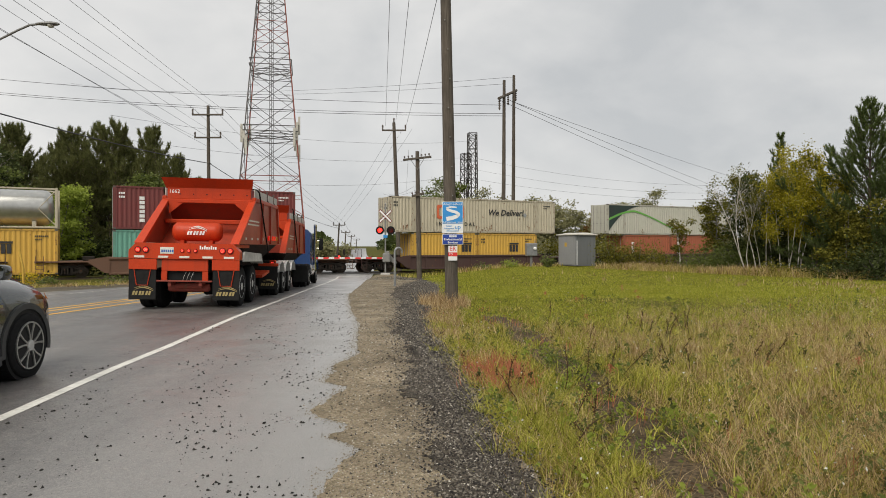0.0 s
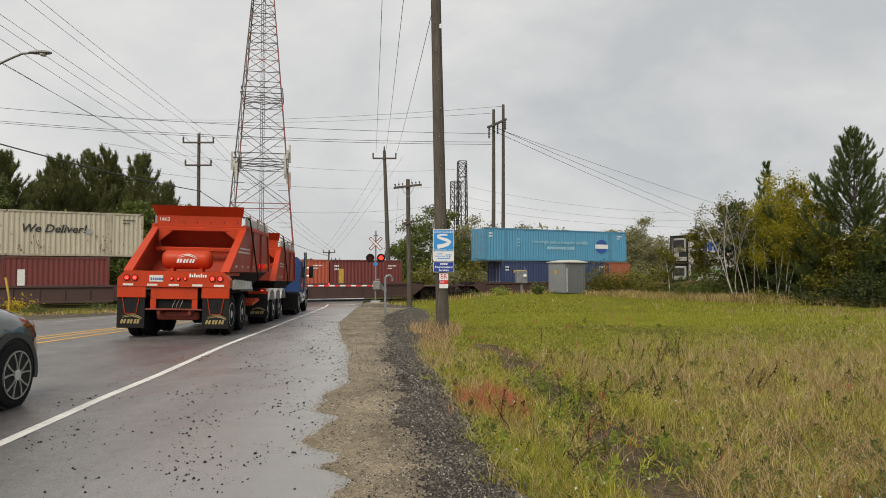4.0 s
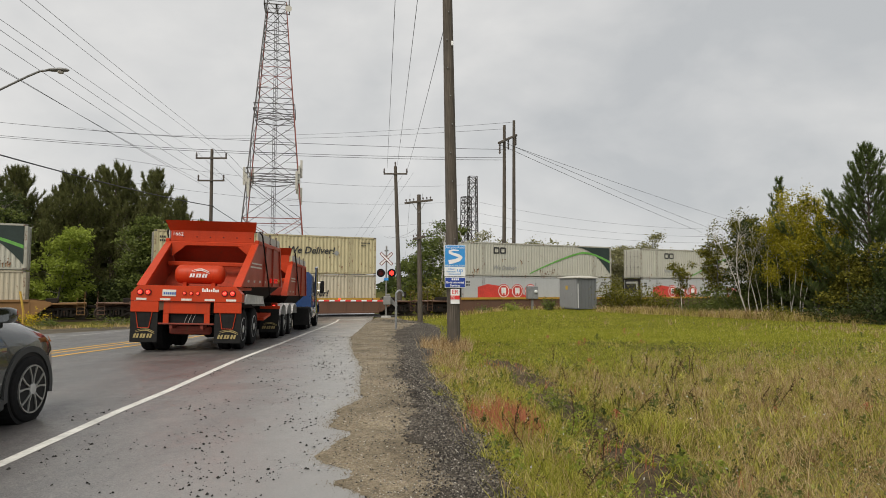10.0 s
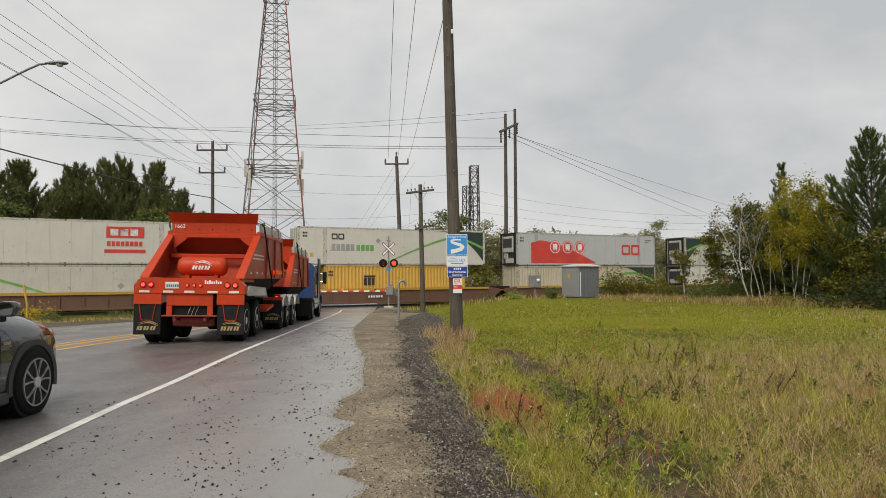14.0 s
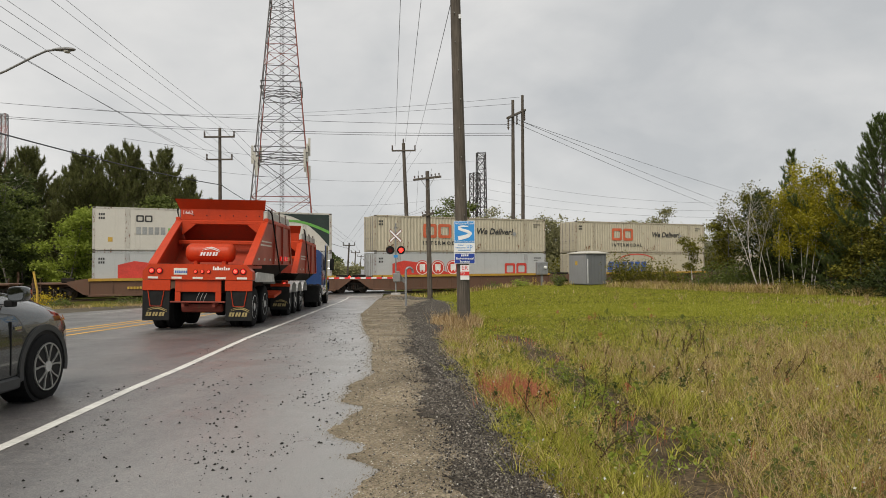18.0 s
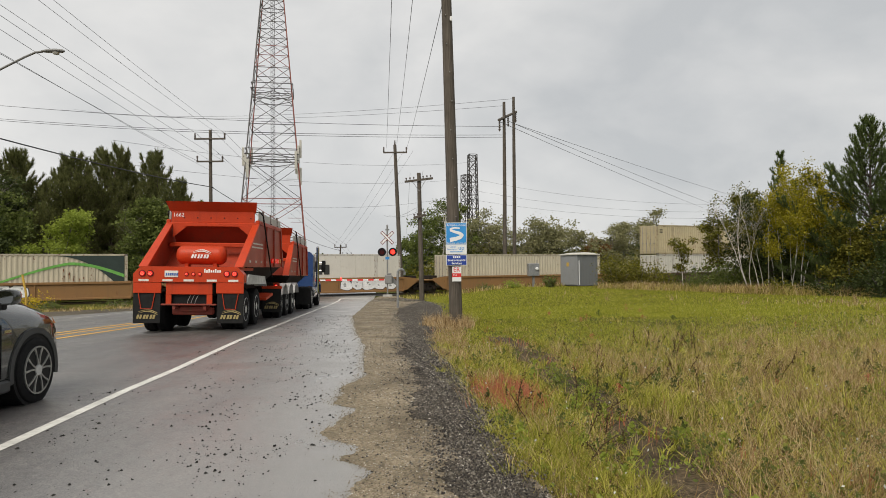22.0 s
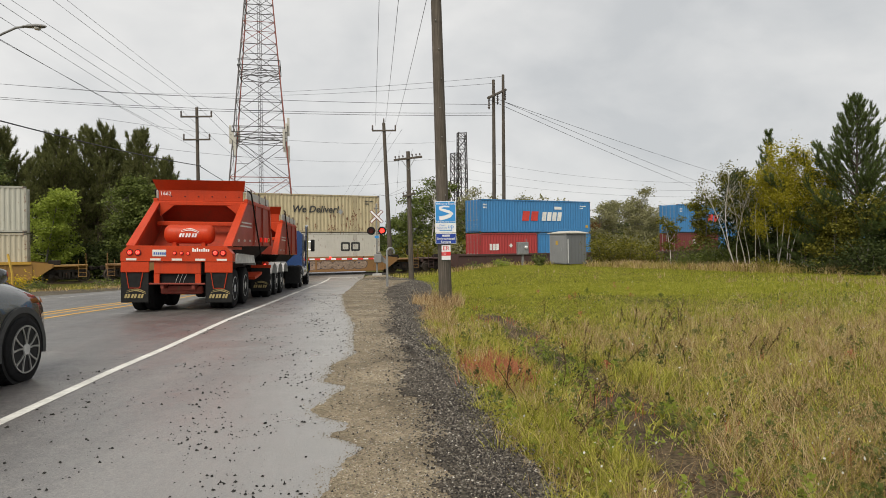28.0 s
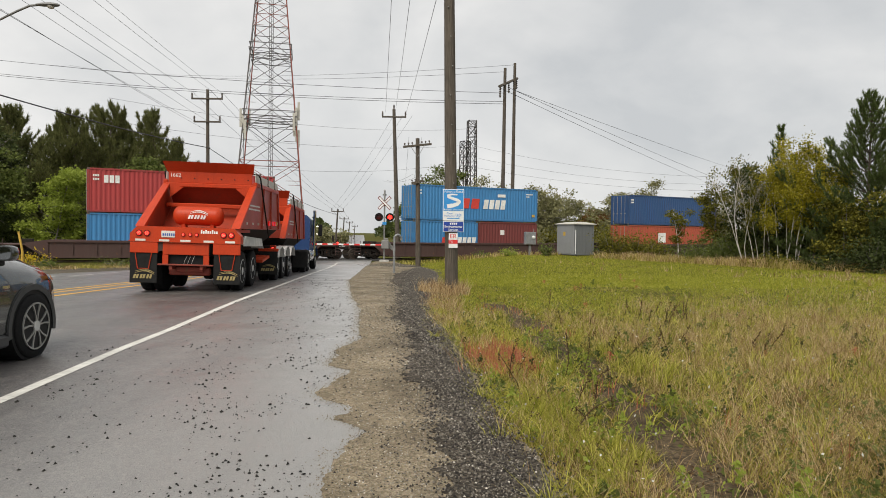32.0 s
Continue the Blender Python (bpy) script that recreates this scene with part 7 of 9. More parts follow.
for q in (0.03, 0.5, 0.97):
    px, py, pz = -1.15 + 2.5 * q, -4 + 8.2 * q, 16.1 + 2.65 * q
    part("insulator_string", Form().spun([(0.03, 0), (0.12, -0.1), (0.04, -0.2), (0.12, -0.3), (0.04, -0.4), (0.12, -0.5), (0.04, -0.6), (0.12, -0.7), (0.04, -0.8), (0.12, -0.9), (0.03, -1.1)], "z", 10, (px, py, pz)), INSUL, hf)


# crossing signal
def crossing_signal():
    x, y = -4.27, 49.3
    z = float(height(x, y))
    ob = thing("crossing_signal", "level crossing signal with crossbuck, flashing red lamps and lowered gate", "crossing signal", Matrix.Translation((x, y, z)) @ pose(0, 0, 0, 0, 0, 4))
    part("mast", Form().tube([(0, 0, 0), (0, 0, 5.2)], 0.06, 12), POLE_STEEL, ob, smooth=60)
    part("finial", Form().spun([(0.06, 5.2), (0.08, 5.24), (0.03, 5.33)], "z", 12), POLE_STEEL, ob)
    part("foundation", Form().box(-0.35, 0.35, -0.35, 0.35, -0.1, 0.15, 0.03), plain("concrete", (0.35, 0.34, 0.32), 0.85, 0, 0.2, 8, 0.3), ob)
    for a in (45, -45):
        bd = part("crossbuck_board", Form().box(-0.62, 0.62, -0.012, 0.0, -0.11, 0.11, 0.004), SIGN_WHITE, ob, "white crossbuck board edged red", at=Matrix.Translation((0, -0.075 - (0.014 if a > 0 else 0), 4.35)) @ pose(0, 0, 0, 0, a, 0))
        part("edge", Form().box(-0.62, 0.62, -0.016, -0.0125, 0.066, 0.11).box(-0.62, 0.62, -0.016, -0.0125, -0.11, -0.066).box(-0.62, -0.576, -0.016, -0.0125, -0.066, 0.066).box(0.576, 0.62, -0.016, -0.0125, -0.066, 0.066), BUCK_RED, bd)
    part("lamp_arm", Form().tube([(-0.42, -0.02, 3.3), (0.42, -0.02, 3.3)], 0.035, 8), POLE_STEEL, ob)
    LIGHTS = []
    for sx in (-0.4, 0.4):
        d = part("lamp_backing", Form().spun([(0.3, -0.1), (0.31, -0.12), (0.3, -0.14), (0.02, -0.14)], "y", 28, (sx, 0, 3.3)), BLACK, ob)
        part("lamp_hood", Form().loft([[(sx + r * math.cos(q), yy, 3.3 + r * math.sin(q)) for q in (math.radians(-10 + 200 * k / 14) for k in range(15)) for r in (0.19,)] + [(sx + 0.2 * math.cos(q), yy, 3.3 + 0.2 * math.sin(q)) for q in (math.radians(190 - 200 * k / 14) for k in range(15))] for yy in (-0.14, -0.38)]), BLACK, d)
        # a lamp body that turns half round: one face lit, the other dark
        lb = part("signal_lamp", Form().spun([(0.02, -0.02), (0.14, -0.016), (0.165, -0.004), (0.165, 0.0)], "y", 24), SIGNAL_LIT, ob, "red signal lamp", at=(sx, -0.17, 3.3))
        part("dark_lens", Form().spun([(0.165, 0.001), (0.165, 0.004), (0.14, 0.016), (0.02, 0.02)], "y", 24), SIGNAL_DARK, lb)
        LIGHTS.append((lb, sx))
    part("plate", Form().box(-0.15, 0.15, -0.08, -0.07, 2.75, 2.95), SIGN_BLUE, ob)
    part("bell", Form().spun([(0.02, 5.0), (0.14, 5.02), (0.16, 5.08), (0.05, 5.14)], "z", 16, (0, 0.12, -0.1)), POLE_STEEL, ob)
    gm = part("gate_machine", Form().box(-0.2, 0.35, -0.25, 0.25, 0.95, 1.6, 0.05).box(0.0, 0.3, -0.2, 0.2, 1.6, 1.75, 0.04), POLE_STEEL, ob, "grey gate machine")
    part("counterweight", Form().prism([(0.1, 1.2), (0.75, 0.75), (0.85, 0.9), (0.35, 1.5)], "y", 0.27, 0.34), POLE_STEEL, gm)
    ga = part("gate_arm", Form().box(-6.2, 0.0, -0.05, 0.0, 1.2, 1.31, 0.01), SIGN_WHITE, ob, "red and white striped gate arm")
    for k in range(8):
        part("stripe", Form().box(-6.1 + 0.78 * k, -5.7 + 0.78 * k, -0.054, 0.003, 1.197, 1.313), SIGN_RED, ga)
    for k, xx in enumerate((-6.1, -3.4, -1.0)):
        part("gate_lamp", Form().spun([(0.06, 0), (0.07, 0.05), (0.05, 0.11), (0.01, 0.12)], "z", 10, (xx, -0.03, 1.31)), SIGNAL_LIT if k == 1 else SIGNAL_DARK, ga, "small red gate lamp")
    return LIGHTS


SIGNAL_LAMPS = crossing_signal()

# bent vent pipe by the shoulder
vx, vy = -2.05, 28.6
vz = float(height(vx, vy))
pts = [(0, 0, -0.2), (0, 0, 1.45)] + [(0.16 - 0.16 * math.cos(a), 0, 1.5 + 0.16 * math.sin(a)) for a in (math.pi * k / 8 for k in range(1, 9))] + [(0.32, 0, 1.42)]
solid("vent_pipe", Form().tube(pts, 0.05, 12), GALV, "galvanised pipe post with a bent top", "pipe post", Matrix.Translation((vx, vy, vz)) @ pose(0, 0, 0, 0, 0, 25), smooth=60)

# signal cabinet beside the line
cb = thing("signal_cabinet", "grey metal railway signal cabinet with a pale roof", "cabinet", Matrix.Translation((9.8, 49.3, float(height(9.8, 49.3)))) @ pose(0, 0, 0, 0, 0, 30))
part("body", Form().box(0, 1.95, 0, 1.95, 0.0, 2.3, 0.02), CAB_DARK, cb)
fr = part("front_wall", Form().box(-0.03, -0.003, 0.02, 1.93, 0.05, 2.28, 0.006), CAB_GREY, cb)
part("door", Form().box(-0.05, -0.032, 0.35, 1.55, 0.12, 2.1, 0.008), CAB_GREY, fr)
part("door_handle", Form().box(-0.09, -0.05, 0.5, 0.56, 1.0, 1.2, 0.01), GALV, fr)
part("warning_plate", Form().box(-0.056, -0.051, 0.95, 1.2, 1.45, 1.75), INK_YELLOW, fr)
for k in range(6):
    part("side_seam", Form().box(0.15 + 0.32 * k, 0.18 + 0.32 * k, -0.02, 0.0, 0.05, 2.25), CAB_DARK, cb)
part("conduit", Form().tube([(0.08, -0.05, 0.1), (0.08, -0.05, 1.9)], 0.03, 8), SIGN_WHITE, cb)
part("roof", Form().loft([[(-0.12, -0.12, 2.3), (2.07, -0.12, 2.3), (2.07, 2.07, 2.3), (-0.12, 2.07, 2.3)], [(-0.12, -0.12, 2.36), (2.07, -0.12, 2.36), (2.07, 2.07, 2.36), (-0.12, 2.07, 2.36)], [(0.8, 0.2, 2.5), (1.2, 0.2, 2.5), (1.2, 1.75, 2.5), (0.8, 1.75, 2.5)]]), GREYWHITE, cb, "pale metal roof")

bx = thing("junction_box", "grey metal junction box on a post in the grass", "junction box", Matrix.Translation((6.6, 50.0, float(height(6.6, 50)))) @ pose(0, 0, 0, 0, 0, 15))
part("post", Form().box(-0.08, 0.08, -0.05, 0.05, -0.2, 1.0), POLE_STEEL, bx)
part("case", Form().box(-0.42, 0.42, -0.2, 0.2, 0.75, 1.7, 0.03), GALV, bx)
part("hatch", Form().box(-0.36, 0.05, -0.215, -0.2, 0.82, 1.62, 0.01), GALV, bx)
part("meter", Form().spun([(0.12, -0.2), (0.12, -0.3), (0.08, -0.33), (0.02, -0.34)], "y", 16, (0.2, 0, 1.3)), SIGN_WHITE, bx)
part("conduit", Form().tube([(0.3, 0, 1.7), (0.3, 0, 1.95)], 0.03, 8), POLE_STEEL, bx)

# marker post by the far verge
solid("marker_post", Form().tube([(0, 0, -0.3), (0.0, 0, 0.9), (-0.2, 0, 1.9)], 0.055, 8), INK_YELLOW, "leaning yellow marker post by the road", "marker post", Matrix.Translation((-21.4, 34.0, float(height(-21.4, 34)))))

# street lamp arm on its pole at the road's far side
sl_ob = thing("street_lamp", "cobra-head street lamp on a long curved arm", "street lamp", Matrix.Translation((-21.6, 27.0, 0.0)))
part("pole", Form().tube([(0, 0, -0.2), (0, 0, 11.5)], [0.17, 0.12], 12), WOOD, sl_ob, smooth=60)
part("arm", Form().tube([(0.1, 0, 8.5), (1.6, 0, 8.95), (3.2, 0, 9.6), (4.4, 0, 10.2), (4.9, 0, 10.42), (5.2, 0, 10.45)], 0.045, 10), POLE_STEEL, sl_ob, smooth=60)
part("lamp_head", Form().loft([[(5.15 + a, w * c, 10.46 + h * s_) for c, s_ in ((-1, 0), (-0.7, 0.7), (0, 1), (0.7, 0.7), (1, 0), (0.7, -0.5), (0, -0.6), (-0.7, -0.5))] for a, w, h in ((0, 0.05, 0.05), (0.25, 0.12, 0.09), (0.6, 0.15, 0.11), (0.85, 0.12, 0.08), (0.95, 0.04, 0.03))]), POLE_STEEL, sl_ob, "grey lamp head", smooth=50)
part("lens", Form().spun([(0.02, -0.09), (0.1, -0.07), (0.13, -0.02), (0.13, 0.0)], "z", 14, (5.75, 0, 10.4)), GREYWHITE, sl_ob)
part("crossarm", Form().box(-0.9, 0.9, -0.06, 0.06, 11.1, 11.22, 0.01), WOOD, sl_ob)


# lattice towers
def lattice(name, label, x, y, base, w0, w1, z1, bays, r, material, accent, shaft=True, turn=12, levels=None):
    z = float(height(x, y))
    ob = thing(name, label, "lattice tower", Matrix.Translation((x, y, z)) @ pose(0, 0, 0, 0, 0, turn))
    def corner(k, zz):
        q = zz / z1
        w = (w0 + (w1 - w0) * q) / 2
        return ((-w, -w, zz), (w, -w, zz), (w, w, zz), (-w, w, zz))[k]
    lv = [z1 * (1 - (1 - i / bays) ** 1.35) for i in range(bays + 1)]
    if levels:
        lv, bays = levels, len(levels) - 1
    for k in range(4):
        part("leg", Form().tube([corner(k, v) for v in (0, z1)], [r * 1.9, r * 1.3], 6), accent if k % 2 else material, ob)
    for i in range(bays):
        g = Form()
        for k in range(4):
            a, b = corner(k, lv[i]), corner((k + 1) % 4, lv[i])
            c, d = corner(k, lv[i + 1]), corner((k + 1) % 4, lv[i + 1])
            mt = accent if i % 5 == 1 else material
            if shaft:
                part("brace", Form().tube([a, d], r * 0.8, 5), mt, ob)
                part("brace", Form().tube([b, c], r * 0.8, 5), mt, ob)
                part("girt", Form().tube([c, d], r * (1.1 if i % 2 else 0.9), 5), mt, ob)
            else:
                g.tube([a, d], r * 0.8, 5)
                g.tube([b, c], r * 0.8, 5)
                g.tube([c, d], r * 0.9, 5)
            m1 = [(p + q) / 2 for p, q in zip(a, c)]
            m2 = [(p + q) / 2 for p, q in zip(b, d)]
            mid = [(p + q) / 2 for p, q in zip(a, d)]
            g.tube([m1, [m1[j] + 0.45 * (mid[j] - m1[j]) for j in range(3)]], r * 0.55, 4)
            g.tube([m2, [m2[j] + 0.45 * (mid[j] - m2[j]) for j in range(3)]], r * 0.55, 4)
        part("bracing", g, accent if i % 5 == 1 else material, ob)["kind"] = "stuff"
    if shaft:
        s = Form()
        for q in ((-0.25, -0.25), (0.25, -0.25), (0, 0.25)):
            s.tube([(*q, 0), (*q, z1)], r * 0.6, 4)
        for i in range(70):
            zz = z1 * i / 70
            s.tube([(-0.25, -0.25, zz), (0.25, -0.25, zz + z1 / 140)], r * 0.4, 4)
            s.tube([(0.25, -0.25, zz + z1 / 140), (-0.25, -0.25, zz + z1 / 70)], r * 0.4, 4)
        part("cable_ladder", s, material, ob)
    return ob, corner


TOWER_GREY = paint("tower_steel", (0.13, 0.12, 0.12), 0.6, 0.3, 0.3, 0.1)
MAST_DARK = paint("mast_steel", (0.05, 0.045, 0.042), 0.7, 0.3, 0.3, 0.1)
TOWER_RED = paint("tower_red", (0.26, 0.07, 0.05), 0.6, 0, 0.3, 0.2)
tw, tc = lattice("radio_tower", "tall grey and red lattice radio tower with antennas", -23.2, 90, 0, 9.4, 2.5, 41.5, 15, 0.05, TOWER_GREY, TOWER_RED, levels=[0.0, 6.4, 11.5, 16.7, 21.4, 25.3, 29.1, 32.1, 34.4, 36.7, 38.4, 41.5])
for zz in (16.7, 25.2):
    g = Form()
    for e in (0.0, 0.7):
        for k in range(4):
            a, b = Vector(tc(k, zz + e)), Vector(tc((k + 1) % 4, zz + e))
            g.tube([a * 1.04, b * 1.04], 0.06, 5)
        for k in range(4):
            a, b = Vector(tc(k, zz + e)), Vector(tc((k + 1) % 4, zz + e))
            g.tube([(a + b) * 0.5, (Vector(tc((k + 2) % 4, zz + e)) + b) * 0.5], 0.05, 5)
    part("platform", g, TOWER_GREY, tw, "narrow lattice platform")["kind"] = "stuff"
for k in range(4):
    cxy = tc(k, 15.5)
    for j in range(3):
        ox, oy = cxy[0] * 0.98 + (j - 1) * 0.3 * (1 if k % 2 else -1), cxy[1] * 0.98 + (j - 1) * 0.35
        zz = 14.2 + 0.8 * j + (1.2 if k % 2 else 0)
        part("panel_antenna", Form().box(ox - 0.15, ox + 0.15, oy - 0.08, oy + 0.08, zz, zz + 2.4, 0.03), GREYWHITE, tw, "pale panel antenna")
        part("antenna_mount", Form().tube([(cxy[0], cxy[1], zz + 1.2), (ox, oy, zz + 1.2)], 0.04, 5), TOWER_GREY, tw)
part("top_platform", Form().box(-1.6, 1.6, -1.6, -1.45, 40.9, 41.0).box(-1.6, 1.6, 1.45, 1.6, 40.9, 41.0).box(-0.1, 0.1, -1.6, 1.6, 40.9, 41.0).box(-1.7, -1.6, -1.7, 1.7, 40.9, 42).box(1.6, 1.7, -1.7, 1.7, 40.9, 42).box(-1.7, 1.7, -1.7, -1.6, 41.8, 42), TOWER_GREY, tw)
part("dish", Form().spun([(0.02, 0), (0.3, -0.06), (0.45, -0.18)], "y", 16, (1.6, -1.8, 40.3)), GREYWHITE, tw)
lattice("lattice_mast", "distant dark lattice mast", 6.6, 200, 0, 2.8, 2.3, 30, 8, 0.1, MAST_DARK, MAST_DARK, False, 30)
lattice("lattice_mast", "distant dark lattice mast", 8.6, 202, 0, 3.2, 2.4, 36.5, 9, 0.1, MAST_DARK, MAST_DARK, False, 10)
lattice("lattice_mast", "distant slim lattice mast above the trees", -102.6, 150, 0, 2.2, 1.4, 37.6, 14, 0.07, TOWER_GREY, TOWER_RED, False, 10)


# overhead wires
def wire(a, b, sag, r, label="thin dark overhead wire between poles"):
    a, b = Vector(a), Vector(b)
    n = 26
    pts = []
    for i in range(n + 1):
        q = i / n
        p = a.lerp(b, q)
        p.z -= sag * 4 * q * (1 - q)
        pts.append(p)
    return solid("power_line", Form().tube(pts, r, 5), WIRE, label, "power line", group="overhead wires", smooth=60)


def beyond(a, b, k):
    """The point k times as far from b as a is."""
    return tuple(q + (p - q) * k for p, q in zip(a, b))


for a, b in (((-16.77, 26.0, 13.15), (-21.04, 60.0, 14.14)), ((-16.14, 26.0, 13.14), (-19.70, 60.0, 13.66)), ((-17.54, 26.0, 12.39), (-22.23, 60.0, 13.68)), ((-17.53, 26.0, 11.96), (-19.80, 60.0, 11.14)), ((-17.51, 26.0, 11.39), (-20.98, 60.0, 11.20)), ((-17.49, 26.0, 10.41), (-22.07, 60.0, 11.16)), ((-17.49, 26.0, 10.46), (-20.98, 60.0, 10.32))):
    wire(beyond(a, b, 1.9), b, 0.35, 0.010)
for a, b, sag in (((-48.25, 70.0, 19.43), (5.85, 66.0, 15.42), 0.7), ((-48.24, 70.0, 18.04), (5.84, 66.0, 14.58), 0.75), ((-48.24, 70.0, 17.85), (5.84, 66.0, 14.35), 0.75)):
    wire(beyond(a, b, 1.15), b, sag, 0.022)
for a, b in (((-34.3, 100.0, 26.13), (6.8, 66.0, 18.18)), ((-34.3, 100.0, 25.79), (5.66, 63.5, 16.89))):
    wire(beyond(a, b, 2.1), b, 1.6, 0.016)
wire(beyond((-20.67, 30.0, 8.11), (-20.88, 60.0, 8.88), 1.6), (-20.88, 60.0, 8.88), 0.5, 0.035, "thick black cable strung along the poles")
wire((-21.1, 60.0, 8.95), (-17.4, 110.0, 4.4), 0.8, 0.03, "thick black cable strung along the poles")
for dz, x, dx in ((13.7, -19.7, 0.9), (14.2, -21.06, 0.0), (13.7, -22.35, -0.9)):
    wire((x, 60.0, dz), (-17.2 + dx, 110, 5.3), 0.6, 0.014)
for a, b in (((7.3, 70.0, 16.6), (55.9, 130, 15.05)), ((6.3, 66.0, 16.0), (51.8, 130, 13.5)), ((5.2, 63.0, 15.3), (50.4, 130, 12.6))):
    wire(a, b, 0.2, 0.022)
for a, b in (((-1.69, 22.0, 11.18), (-5.55, 64.0, 13.03)), ((-0.95, 22.0, 11.18), (-4.57, 64.0, 13.41)), ((-0.08, 22.0, 10.2), (-3.58, 64.0, 13.02))):
    wire(beyond(a, b, 1.25), b, 0.25, 0.011)
for a, b, s in (((6.4, 200, 25), (95, 190, 17), 3.0), ((8.6, 200, 28), (95, 190, 19), 3.0), ((6.4, 200, 22), (95, 190, 15), 2.5), ((6.4, 200, 28), (-60, 120, 21), 2.5), ((8.6, 200, 33), (-60, 120, 25), 2.5), ((6.4, 200, 23), (-50, 130, 15), 2.5)):
    wire(a, b, s, 0.026)
for x, z in ((-0.5, 6.99), (0.25, 7.08)):
    wire((-1.48 + x, 38.4, z), (-6 + x, 110, 6.0), 0.5, 0.007)
for x in (-0.3, 0.2):
    wire((-1.4 + x, 38.4, 4.9), (-5.5 + x, 64, 6.5), 0.3, 0.008)
# poles and wires along the road beyond the crossing
FAR_POLES = ((-17.6, 110, 5.3), (-22.4, 150, 4.9), (-26.7, 190, 4.6), (-30.4, 230, 3.9))
for x, y, top in FAR_POLES:
    t_pole("power_pole", x, y, top, ((1.0, top - 0.4),), 0.16, 0.12, "wooden power pole along the road beyond the railway", (0.4, 0))
for dx in (-0.9, 0.0, 0.9):
    wire((-3.9 + dx, 64, 12.7), (-17.3 + dx, 110, 5.3), 0.5, 0.01)
    for (xa, ya, za), (xb, yb, zb) in zip(FAR_POLES, FAR_POLES[1:]):
        wire((xa + 0.4 + dx, ya, za), (xb + 0.4 + dx, yb, zb), 0.3, 0.015)



# ---- vegetation ----
def mat_leaf(name, dark, light, thin=0.35, rough=0.55, mid=None, spread=0.6):
    """Leaves: tone differs leaf by leaf and in patches; some light passes through."""
    m, nt, b = base_mat(name)
    geo = nt.nodes.new("ShaderNodeNewGeometry")
    patch = noise_node(nt, 0.9, 3, 0.5)
    r = ramp_node(nt, [(0.0, dark), (1.0, light)] if mid is None else [(0.0, dark), (0.5, mid), (1.0, light)])
    add = nt.nodes.new("ShaderNodeMath")
    add.operation = "MULTIPLY_ADD"
    add.inputs[1].default_value, add.inputs[2].default_value = spread, 0.0 if spread < 0.7 else -0.14
    nt.links.new(geo.outputs["Random Per Island"], add.inputs[0])
    add2 = nt.nodes.new("ShaderNodeMath")
    add2.operation = "MULTIPLY_ADD"
    add2.inputs[1].default_value = 0.45
    nt.links.new(patch.outputs["Fac"], add2.inputs[0])
    nt.links.new(add.outputs[0], add2.inputs[2])
    nt.links.new(add2.outputs[0], r.inputs[0])
    nt.links.new(r.outputs[0], b.inputs["Base Color"])
    b.inputs["Roughness"].default_value = rough
    b.inputs["Specular IOR Level"].default_value = 0.12
    tr = nt.nodes.new("ShaderNodeBsdfTranslucent")
    nt.links.new(r.outputs[0], tr.inputs["Color"])
    mx = nt.nodes.new("ShaderNodeMixShader")
    mx.inputs[0].default_value = thin
    nt.links.new(b.outputs[0], mx.inputs[1])
    nt.links.new(tr.outputs[0], mx.inputs[2])
    nt.links.new(mx.outputs[0], nt.nodes["Material Output"].inputs["Surface"])
    return m


LEAF_GREEN = mat_leaf("leaf_green", (0.06, 0.085, 0.02), (0.20, 0.235, 0.065), 0.4)
LEAF_LIME = mat_leaf("leaf_lime", (0.15, 0.20, 0.025), (0.40, 0.47, 0.09), 0.5)
LEAF_YELLOW = mat_leaf("leaf_yellow", (0.17, 0.155, 0.010), (0.50, 0.44, 0.045), 0.45)
LEAF_DARK = mat_leaf("leaf_dark", (0.022, 0.034, 0.010), (0.085, 0.105, 0.034), 0.35)
# leaves beyond the railway: pale distance haze mixed into the leaf colour
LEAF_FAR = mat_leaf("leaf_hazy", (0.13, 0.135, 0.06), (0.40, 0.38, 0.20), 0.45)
LEAF_OLIVE = mat_leaf("leaf_olive", (0.06, 0.062, 0.010), (0.30, 0.27, 0.05), 0.4, mid=(0.14, 0.135, 0.02), spread=0.8)
LEAF_AUTUMN = mat_leaf("leaf_autumn", (0.10, 0.05, 0.02), (0.25, 0.14, 0.05))
NEEDLE = mat_leaf("pine_needle", (0.04, 0.065, 0.02), (0.17, 0.215, 0.07), 0.35)
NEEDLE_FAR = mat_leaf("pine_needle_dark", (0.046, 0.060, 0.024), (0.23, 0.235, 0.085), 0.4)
GRASS_GREEN = mat_leaf("grass_green", (0.06, 0.06, 0.012), (0.72, 0.59, 0.21), 0.45, mid=(0.31, 0.285, 0.05), spread=0.95)
GRASS_LAWN = mat_leaf("grass_lawn", (0.12, 0.14, 0.014), (0.60, 0.56, 0.13), 0.45, mid=(0.32, 0.34, 0.032), spread=0.85)
GRASS_LUSH = mat_leaf("grass_lush", (0.06, 0.075, 0.01), (0.68, 0.62, 0.15), 0.45, mid=(0.33, 0.335, 0.045), spread=0.9)
GRASS_DRY = mat_leaf("grass_dry", (0.09, 0.05, 0.022), (0.74, 0.58, 0.34), 0.4, mid=(0.36, 0.235, 0.105), spread=1.0)
WEED_RED = mat_leaf("weed_red", (0.27, 0.075, 0.045), (0.66, 0.255, 0.15), 0.35, spread=0.8)
DOCK = mat_leaf("dock_brown", (0.035, 0.022, 0.012), (0.10, 0.06, 0.03), 0.1)
